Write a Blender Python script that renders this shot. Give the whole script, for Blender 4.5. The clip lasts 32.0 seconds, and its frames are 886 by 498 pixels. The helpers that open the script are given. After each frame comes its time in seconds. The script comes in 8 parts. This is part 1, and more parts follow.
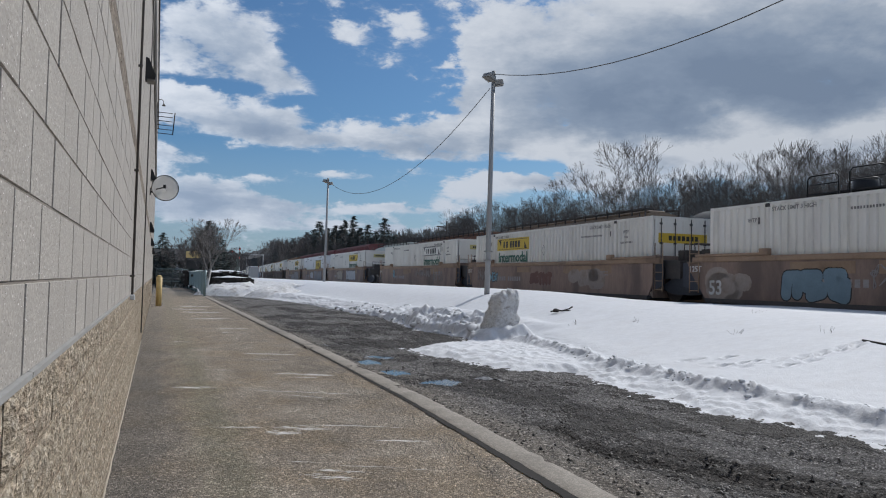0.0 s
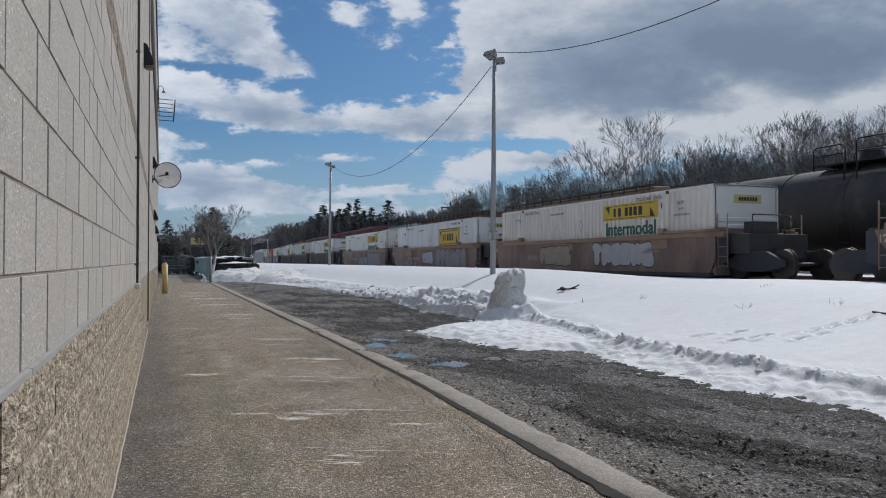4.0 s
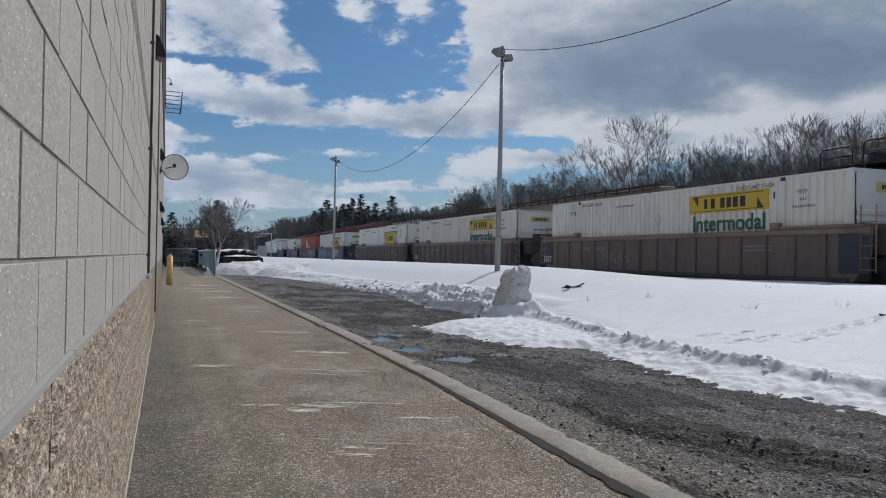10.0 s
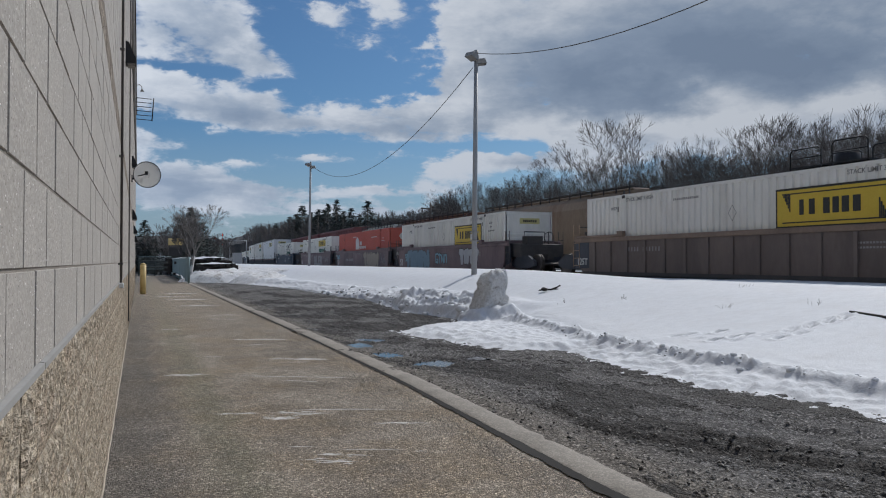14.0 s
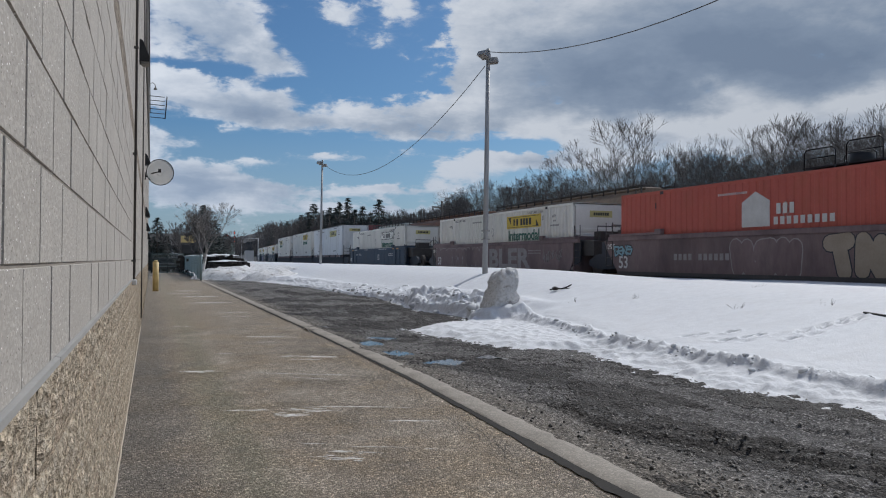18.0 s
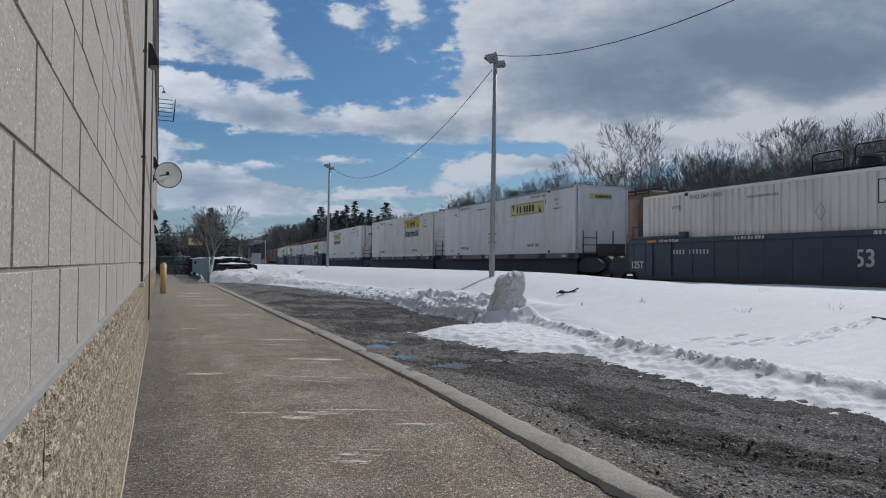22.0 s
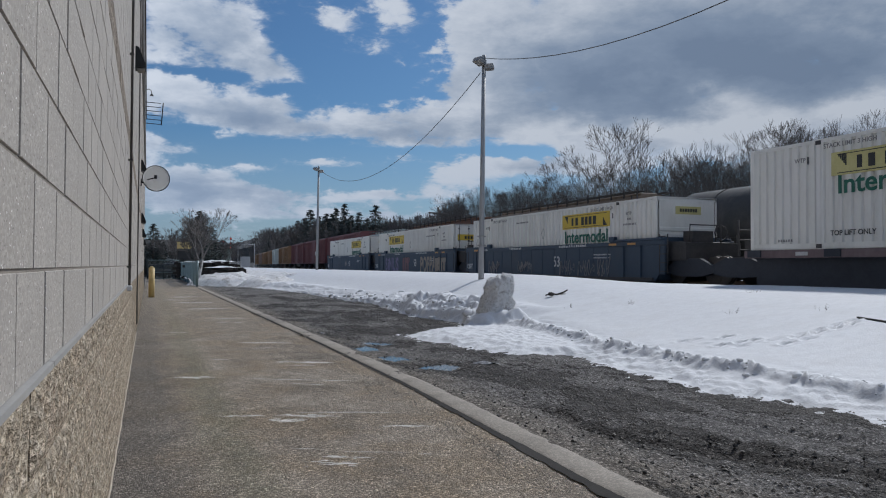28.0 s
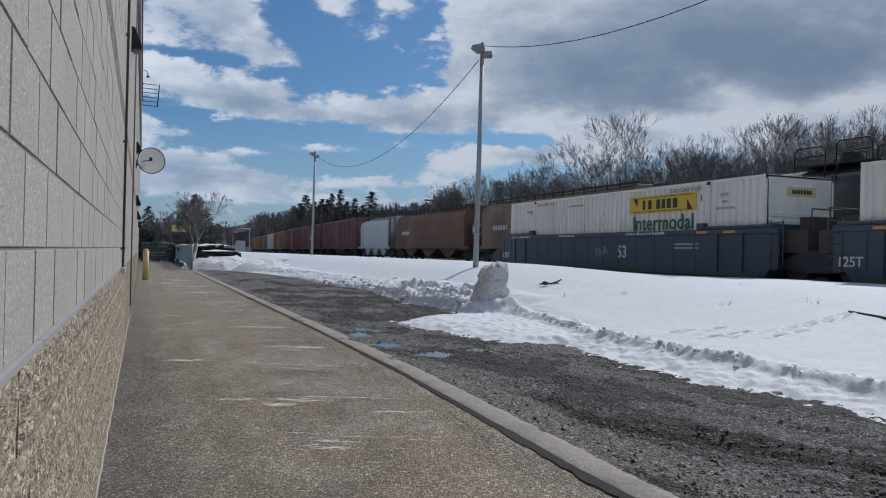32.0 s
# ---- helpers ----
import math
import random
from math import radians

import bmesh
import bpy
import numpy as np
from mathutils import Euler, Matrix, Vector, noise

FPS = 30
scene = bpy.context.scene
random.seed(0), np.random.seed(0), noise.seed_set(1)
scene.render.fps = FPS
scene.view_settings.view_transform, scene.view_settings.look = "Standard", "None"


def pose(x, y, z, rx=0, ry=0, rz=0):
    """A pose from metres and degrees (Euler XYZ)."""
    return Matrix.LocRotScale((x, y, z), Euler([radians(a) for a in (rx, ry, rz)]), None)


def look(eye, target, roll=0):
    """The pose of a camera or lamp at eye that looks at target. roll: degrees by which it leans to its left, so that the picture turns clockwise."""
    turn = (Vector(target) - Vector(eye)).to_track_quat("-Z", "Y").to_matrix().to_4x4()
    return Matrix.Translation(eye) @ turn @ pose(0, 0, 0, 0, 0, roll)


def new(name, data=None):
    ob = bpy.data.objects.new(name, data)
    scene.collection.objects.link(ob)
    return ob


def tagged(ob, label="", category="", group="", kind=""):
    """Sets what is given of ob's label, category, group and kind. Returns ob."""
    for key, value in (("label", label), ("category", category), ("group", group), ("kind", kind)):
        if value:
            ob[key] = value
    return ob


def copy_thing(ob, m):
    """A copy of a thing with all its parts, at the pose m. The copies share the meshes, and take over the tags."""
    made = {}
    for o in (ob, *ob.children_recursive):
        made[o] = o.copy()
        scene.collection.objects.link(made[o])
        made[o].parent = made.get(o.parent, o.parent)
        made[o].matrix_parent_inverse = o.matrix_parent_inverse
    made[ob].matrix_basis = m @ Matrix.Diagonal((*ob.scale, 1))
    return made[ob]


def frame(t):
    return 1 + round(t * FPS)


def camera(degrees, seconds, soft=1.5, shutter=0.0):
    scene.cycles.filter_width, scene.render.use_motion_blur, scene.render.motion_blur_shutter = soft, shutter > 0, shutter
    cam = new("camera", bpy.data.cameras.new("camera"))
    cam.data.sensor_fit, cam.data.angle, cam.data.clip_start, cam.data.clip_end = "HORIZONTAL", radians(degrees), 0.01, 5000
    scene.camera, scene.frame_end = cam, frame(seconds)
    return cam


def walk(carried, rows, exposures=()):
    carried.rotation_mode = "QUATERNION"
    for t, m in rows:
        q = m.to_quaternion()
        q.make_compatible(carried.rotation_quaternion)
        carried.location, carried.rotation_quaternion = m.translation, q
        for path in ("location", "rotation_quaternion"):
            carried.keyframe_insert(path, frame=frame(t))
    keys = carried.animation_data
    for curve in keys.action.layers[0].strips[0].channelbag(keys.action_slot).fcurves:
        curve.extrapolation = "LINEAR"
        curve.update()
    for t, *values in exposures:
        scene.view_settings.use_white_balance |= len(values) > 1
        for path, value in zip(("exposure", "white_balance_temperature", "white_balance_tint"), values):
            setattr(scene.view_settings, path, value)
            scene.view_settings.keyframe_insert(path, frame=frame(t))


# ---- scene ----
# ---- camera ----
cam = camera(60.44, 32.0, soft=1.1)
# seconds, place, heading to the right of +y, tilt up, lean
PATH = [
    (0, 0.062, -0.063, 1.435, 20.55, 2.34, 1.33),
    (0.5, 0.062, -0.067, 1.433, 20.85, 2.33, 1.34),
    (1, 0.054, -0.077, 1.433, 20.91, 2.38, 1.39),
    (1.5, 0.049, -0.070, 1.431, 21.12, 2.44, 1.46),
    (2, 0.032, -0.076, 1.436, 21.35, 2.25, 1.53),
    (2.5, 0.033, -0.070, 1.432, 21.51, 1.20, 1.42),
    (3, 0.053, -0.022, 1.438, 21.31, 1.10, 1.14),
    (3.5, 0.073, 0.005, 1.439, 20.84, 0.97, 0.48),
    (5.5, 0.073, 0.031, 1.446, 18.77, 0.91, -0.55),
    (6, 0.058, 0.026, 1.440, 18.53, 1.01, -0.61),
    (6.5, 0.034, 0.020, 1.441, 18.53, 1.18, -0.58),
    (7, 0.005, 0.025, 1.439, 18.64, 1.31, -0.60),
    (7.5, -0.010, 0.031, 1.430, 19.05, 1.42, -0.15),
    (8, -0.010, 0.026, 1.430, 19.49, 1.48, 0.02),
    (8.5, -0.015, 0.026, 1.430, 19.72, 1.33, 0.51),
    (9, -0.017, 0.027, 1.429, 19.81, 1.11, 0.93),
    (9.5, -0.012, 0.024, 1.422, 19.86, 0.77, 0.91),
    (10, -0.013, 0.023, 1.424, 20.03, 0.64, 0.92),
    (10.5, -0.012, 0.022, 1.426, 20.35, 0.70, 0.94),
    (11, -0.011, 0.016, 1.426, 20.78, 0.77, 0.86),
    (11.5, -0.009, 0.009, 1.422, 21.15, 0.85, 0.70),
    (12, -0.009, 0.012, 1.424, 21.47, 0.96, 0.52),
    (12.5, -0.010, -0.007, 1.422, 21.64, 0.93, 0.46),
    (13, -0.011, 0.023, 1.427, 21.86, 0.95, 0.30),
    (13.5, -0.011, 0.029, 1.425, 21.82, 0.95, 0.18),
    (14, -0.010, 0.027, 1.425, 21.80, 0.97, 0.05),
    (14.5, -0.011, 0.021, 1.426, 21.79, 1.14, -0.03),
    (16.5, -0.015, 0.021, 1.421, 21.55, 1.10, 0.36),
    (17, -0.015, 0.026, 1.424, 21.36, 1.07, 0.40),
    (17.5, -0.017, -0.003, 1.420, 21.04, 0.98, 0.34),
    (18, -0.013, 0.020, 1.422, 20.97, 0.87, 0.34),
    (18.5, -0.013, 0.021, 1.421, 20.83, 0.74, 0.38),
    (19, -0.012, 0.020, 1.421, 20.70, 0.56, 0.41),
    (19.5, -0.015, 0.022, 1.423, 20.52, 0.55, 0.41),
    (20, -0.013, 0.019, 1.423, 20.42, 0.62, 0.50),
    (20.5, -0.014, 0.017, 1.423, 20.35, 0.74, 0.56),
    (21, -0.012, 0.015, 1.424, 20.32, 0.88, 0.56),
    (21.5, -0.010, 0.012, 1.424, 20.33, 1.00, 0.47),
    (22, -0.012, 0.012, 1.424, 20.45, 1.10, 0.50),
    (22.5, -0.013, -0.017, 1.422, 20.48, 1.17, 0.42),
    (23, -0.011, 0.020, 1.426, 20.64, 1.19, 0.45),
    (23.5, -0.010, -0.017, 1.424, 20.60, 1.23, 0.11),
    (24, -0.013, -0.002, 1.424, 20.69, 1.23, 0.11),
    (24.5, -0.011, 0.017, 1.425, 20.78, 1.12, 0.14),
    (25, -0.012, -0.008, 1.424, 20.76, 1.15, 0.08),
    (25.5, -0.012, -0.005, 1.422, 20.82, 1.18, 0.07),
    (27.5, -0.007, -0.011, 1.421, 20.98, 1.27, 0.28),
    (28, -0.005, -0.015, 1.420, 21.22, 1.31, 0.27),
    (28.5, -0.000, -0.018, 1.421, 21.53, 1.44, 0.28),
    (29, -0.001, -0.017, 1.419, 21.81, 1.44, 0.27),
    (29.5, -0.002, -0.018, 1.418, 21.96, 1.34, 0.43),
    (30, -0.002, -0.020, 1.418, 21.94, 0.98, 0.87),
    (30.5, -0.001, -0.017, 1.418, 21.78, 0.70, 1.08),
    (31, 0.002, 0.005, 1.418, 21.75, 0.53, 1.28),
    (31.5, 0.003, 0.006, 1.419, 21.71, 0.52, 1.27),
    (32, 0.004, -0.027, 1.416, 21.58, 0.38, 1.24),]


def heading(yaw, tilt):
    a, b = radians(yaw), radians(tilt)
    return Vector((math.sin(a) * math.cos(b), math.cos(a) * math.cos(b), math.sin(b)))


walk(cam, [(t, look(Vector((x, y, z)), Vector((x, y, z)) + heading(yaw, tilt), lean)) for t, x, y, z, yaw, tilt, lean in PATH],
     exposures=[(0.0, -0.02, 6230, 10), (8.0, -0.07, 6230, 10), (11.5, -0.08, 6220, 10), (14.0, -0.16, 6200, 10), (17.0, -0.07, 6220, 10), (21.0, -0.13, 6180, 10), (25.0, -0.15, 6150, 10), (27.5, -0.17, 6050, 10), (29.5, -0.24, 6020, 10), (31.0, -0.12, 6020, 10), (32.0, -0.10, 6020, 10)])

# ---- sky and sun ----
SUN_AZ, SUN_EL = 58.0, 42.0      # degrees to the right of +y, above the horizon
world = bpy.data.worlds.new("sky")
scene.world = world
world.use_nodes = True


class Nodes:
    """Short way to wire a node tree."""

    def __init__(self, tree):
        self.tree = tree
        tree.nodes.clear()

    def add(self, kind, values=None):
        n = self.tree.nodes.new(kind)
        for k, v in (values or {}).items():
            if isinstance(v, bpy.types.NodeSocket):
                self.tree.links.new(v, n.inputs[k])
            else:
                n.inputs[k].default_value = v
        return n

    def math(self, op, a, b=0.0, c=0.0, clamp=False):
        n = self.add("ShaderNodeMath", {0: a, 1: b, 2: c})
        n.operation, n.use_clamp = op, clamp
        return n.outputs[0]

    def shift(self, a, b):
        n = self.add("ShaderNodeVectorMath", {0: a, 1: b})
        n.operation = "ADD"
        return n.outputs[0]

    def vec(self, x, y, z):
        return self.add("ShaderNodeCombineXYZ", {0: x, 1: y, 2: z}).outputs[0]

    def noise(self, vec, scale, detail=4.0, rough=0.55, dist=0.0):
        return self.add("ShaderNodeTexNoise", {"Vector": vec, "Scale": scale, "Detail": detail, "Roughness": rough, "Distortion": dist}).outputs["Fac"]

    def ramp(self, fac, stops, interp="LINEAR"):
        n = self.add("ShaderNodeValToRGB", {"Fac": fac})
        n.color_ramp.interpolation = interp
        e = n.color_ramp.elements
        while len(e) < len(stops):
            e.new(0.5)
        for el, (pos, col) in zip(e, stops):
            el.position = pos
            el.color = (*col, 1) if isinstance(col, tuple) else (col, col, col, 1)
        return n.outputs["Color"]

    def mix(self, fac, a, b, blend="MIX"):
        n = self.add("ShaderNodeMix")
        n.data_type, n.blend_type = "RGBA", blend
        if isinstance(fac, bpy.types.NodeSocket):
            self.tree.links.new(fac, n.inputs[0])
        else:
            n.inputs[0].default_value = fac
        for i, v in ((6, a), (7, b)):
            if isinstance(v, bpy.types.NodeSocket):
                self.tree.links.new(v, n.inputs[i])
            else:
                n.inputs[i].default_value = (*v, 1) if isinstance(v, tuple) else (v, v, v, 1)
        return n.outputs[2]


SKY_GAIN = 0.060
# the cloud deck: bearing right of +y, height, half widths (all in degrees), weight
BANKS = [(3.4, 16.6, 5.3, 2.9, 0.9), (6.9, 15.2, 2.0, 1.9, 0.5), (9.4, 14.0, 2.5, 0.9, 0.7), (4.6, 11.9, 4.5, 1.75, 0.8), (0.8, 12.2, 2.4, 1.7, 0.6), (6.6, 10.3, 3.0, 0.85, 0.6), (15.7, 10.7, 6.1, 1.35, 0.9),
         (9.4, 10.0, 2.4, 0.6, 0.5), (19.1, 9.3, 4.5, 0.55, 0.5), (22.9, 13.2, 3.0, 1.45, 0.9), (22.5, 11.3, 4.5, 1.25, 0.8), (2.8, 5.9, 4.5, 1.15, 0.8), (7.5, 5.2, 3.6, 0.65, 0.6), (0.1, 8.4, 1.8, 1.45, 0.6)]
PUFFS = [(13.1, 17.9, 1.7, 1.0, 0.7), (15.6, 16.0, 1.9, 0.75, 0.6), (18.6, 18.3, 2.4, 1.1, 0.55), (24.1, 16.8, 2.6, 2.9, 0.8), (8.6, 11.7, 0.9, 0.55, 0.5), (18.6, 14.9, 1.1, 0.37, 0.4), (17.3, 13.7, 0.4, 0.37, 0.4), (5.0, 9.3, 1.3, 0.37, 0.45),
         (2.7, 8.4, 2.4, 0.5, 0.5), (12.4, 7.6, 2.4, 0.3, 0.5), (7.8, 7.1, 1.6, 0.25, 0.45), (21.7, 6.4, 3.0, 0.75, 0.7), (24.2, 7.4, 2.6, 0.6, 0.7), (17.9, 5.3, 4.9, 0.37, 0.6), (14.1, 5.0, 3.2, 0.3, 0.45), (6.7, 4.0, 8.1, 0.6, 0.75), (3.5, 4.9, 6.0, 0.7, 0.5), (17.0, 3.7, 7.0, 0.5, 0.55)]
DECK = [(36.6, 16.0, 12.2, 5.0, 1.4), (46.0, 13.3, 12.2, 4.6, 1.4), (28.9, 10.5, 3.6, 1.05, 0.9), (34.6, 10.3, 8.1, 1.15, 1.0), (42.4, 9.6, 4.9, 1.25, 0.9), (49.5, 9.5, 4.9, 1.65, 0.9), (28.0, 7.5, 3.6, 0.6, 0.8), (33.0, 7.9, 3.2, 1.15, 0.9), (57.2, 12.1, 10.1, 6.2, 1.2)]
GAPS = [(15.2, 13.8, 4.5, 1.9, 0.7), (8.5, 17.0, 1.3, 1.15, 0.5), (11.0, 16.0, 1.4, 1.45, 0.5), (20.3, 16.8, 1.6, 2.1, 0.6), (2.6, 13.6, 3.6, 0.45, 0.9), (2.7, 9.5, 3.2, 0.5, 0.7), (8.6, 12.9, 1.6, 0.5, 0.6), (11.9, 8.5, 9.3, 0.5, 0.6), (14.5, 6.4, 5.3, 0.5, 0.6), (4.7, 7.6, 3.2, 0.3, 0.4), (27.6, 8.5, 3.0, 0.42, 1.0), (29.4, 11.7, 0.6, 0.33, 0.6)]
# the same for the thick grey bellies and the thin bright places
BELLIES = [(38.6, 15.4, 10.5, 3.1, 0.65), (47.1, 13.6, 8.9, 2.9, 0.6), (30.5, 13.5, 4.5, 2.3, 0.45), (3.4, 16.4, 4.5, 1.9, 0.45), (5.4, 10.8, 4.5, 0.9, 0.5), (17.8, 9.8, 6.1, 0.8, 0.45), (2.8, 5.4, 4.9, 1.2, 0.5), (34.6, 11.5, 6.1, 0.85, 0.3), (41.7, 11.8, 2.8, 1.1, -0.55), (42.8, 9.5, 2.4, 0.75, -0.4), (48.8, 10.6, 4.5, 0.6, -0.3), (37.8, 9.8, 7.3, 0.6, -0.3)]


def build_sky():
    w = Nodes(world.node_tree)
    out = w.add("ShaderNodeOutputWorld")
    sky = w.add("ShaderNodeTexSky")
    sky.sky_type, sky.sun_disc = "NISHITA", False
    sky.sun_elevation, sky.sun_rotation = radians(SUN_EL), radians(SUN_AZ)
    sky.air_density, sky.dust_density, sky.ozone_density = 1.0, 0.9, 1.4
    co = w.add("ShaderNodeTexCoord").outputs["Generated"]
    sep = w.add("ShaderNodeSeparateXYZ", {0: co})
    x, y, z = sep.outputs[0], sep.outputs[1], sep.outputs[2]
    # a flat layer, foreshortened towards the horizon, and rounded heaps
    up = w.math("ADD", w.math("MAXIMUM", z, 0.0), 0.14)
    flat = w.vec(w.math("DIVIDE", x, up), w.math("DIVIDE", y, up), w.math("MULTIPLY", z, 1.2))
    big = w.noise(flat, 1.3, 2.0, 0.5)
    fine = w.noise(flat, 3.4, 9.0, 0.58, 0.15)
    heap = w.add("ShaderNodeMapping", {"Vector": co, "Scale": (1.0, 1.0, 1.75)}).outputs[0]
    puff = w.noise(heap, 15.0, 9.0, 0.58)
    wisp = w.noise(w.add("ShaderNodeMapping", {"Vector": co, "Scale": (1.0, 1.0, 2.6)}).outputs[0], 44.0, 6.0, 0.6, 0.6)
    az = w.math("MULTIPLY", w.math("ARCTAN2", x, y), 57.2958)
    el = w.math("MULTIPLY", w.math("ARCSINE", z), 57.2958)
    wob = w.math("ADD", w.math("MULTIPLY", w.math("SUBTRACT", fine, 0.5), 2.0), w.math("MULTIPLY", w.math("SUBTRACT", puff, 0.5), 4.0))
    waz, wel = w.math("ADD", az, wob), w.math("SUBTRACT", el, w.math("MULTIPLY", wob, 0.38))

    def heaped(total, rows, sign=1.0):
        for a0, e0, wa, we, amount in rows:
            da = w.math("DIVIDE", w.math("SUBTRACT", waz, a0), wa)
            de = w.math("DIVIDE", w.math("SUBTRACT", wel, e0), we)
            g = w.math("POWER", 2.71828, w.math("MULTIPLY", w.math("ADD", w.math("MULTIPLY", da, da), w.math("MULTIPLY", de, de)), -1.0))
            total = w.math("ADD", total, w.math("MULTIPLY", g, amount * sign))
        return total

    ragged = w.math("ADD", w.math("MULTIPLY", w.math("SUBTRACT", puff, 0.5), 2.1), w.math("ADD", w.math("MULTIPLY", w.math("SUBTRACT", fine, 0.5), 0.6), w.math("MULTIPLY", w.math("SUBTRACT", wisp, 0.5), 1.05)))
    # the rest of the sky carries broken clouds too
    away = w.math("SUBTRACT", 1.0, w.math("MULTIPLY", w.math("COMPARE", az, 28.0, 36.0), w.math("LESS_THAN", el, 21.0)))
    cover = w.math("MULTIPLY", away, w.math("ADD", 0.22, w.math("MULTIPLY", w.math("SUBTRACT", big, 0.5), 2.4)))
    cover = heaped(heaped(heaped(heaped(cover, BANKS), PUFFS), DECK), GAPS, -1.0)
    cover = w.math("ADD", w.math("MINIMUM", cover, 1.2), ragged)
    mask = w.ramp(cover, [(0.22, 0.0), (0.38, 0.28), (0.54, 0.82), (0.74, 1.0)], "B_SPLINE")
    belly = heaped(w.math("MULTIPLY", w.math("SUBTRACT", cover, 0.45), 0.20), BELLIES)
    belly = w.math("ADD", belly, w.math("ADD", w.math("MULTIPLY", w.math("SUBTRACT", fine, 0.5), 0.75), w.math("MULTIPLY", w.math("SUBTRACT", 0.5, puff), 1.35)))
    # clouds out of view made whiter, to brighten the shaded train sides
    belly = w.math("SUBTRACT", belly, w.math("MULTIPLY", away, 0.40))
    haze = w.math("SUBTRACT", 1.0, w.math("DIVIDE", z, 0.17), clamp=True)
    belly = w.math("ADD", belly, w.math("MULTIPLY", haze, 0.10))
    thick = w.ramp(belly, [(0.0, (0.62, 0.65, 0.695)), (0.16, (0.52, 0.56, 0.62)), (0.36, (0.375, 0.43, 0.51)), (0.62, (0.262, 0.325, 0.422)), (1.0, (0.205, 0.265, 0.362))])
    # clouds away from the sun are lit from the front and shine brighter
    facing = w.math("ADD", w.math("MULTIPLY", x, math.sin(radians(SUN_AZ))), w.math("MULTIPLY", y, math.cos(radians(SUN_AZ))))
    lit = w.math("ADD", 0.86, w.math("MULTIPLY", w.math("SUBTRACT", 1.0, facing), 0.62))
    thick = w.mix(1.0, thick, w.vec(lit, lit, lit), "MULTIPLY")
    blue = w.mix(1.0, sky.outputs[0], (SKY_GAIN * 0.60, SKY_GAIN * 0.90, SKY_GAIN * 1.16), "MULTIPLY")
    col = w.mix(mask, blue, thick)
    col = w.mix(w.math("MULTIPLY", haze, 0.55), col, (0.375, 0.45, 0.565))
    bg = w.add("ShaderNodeBackground", {"Color": col, "Strength": 1.0})
    w.tree.links.new(bg.outputs[0], out.inputs["Surface"])


build_sky()

sun = new("sun", bpy.data.lights.new("sun", "SUN"))
sun.data.energy, sun.data.angle, sun.data.color = 3.15, radians(3.0), (1.0, 0.955, 0.89)
sun.matrix_world = look(Vector((0, 0, 0)), -Vector((math.sin(radians(SUN_AZ)) * math.cos(radians(SUN_EL)),
                                                     math.cos(radians(SUN_AZ)) * math.cos(radians(SUN_EL)), math.sin(radians(SUN_EL)))))

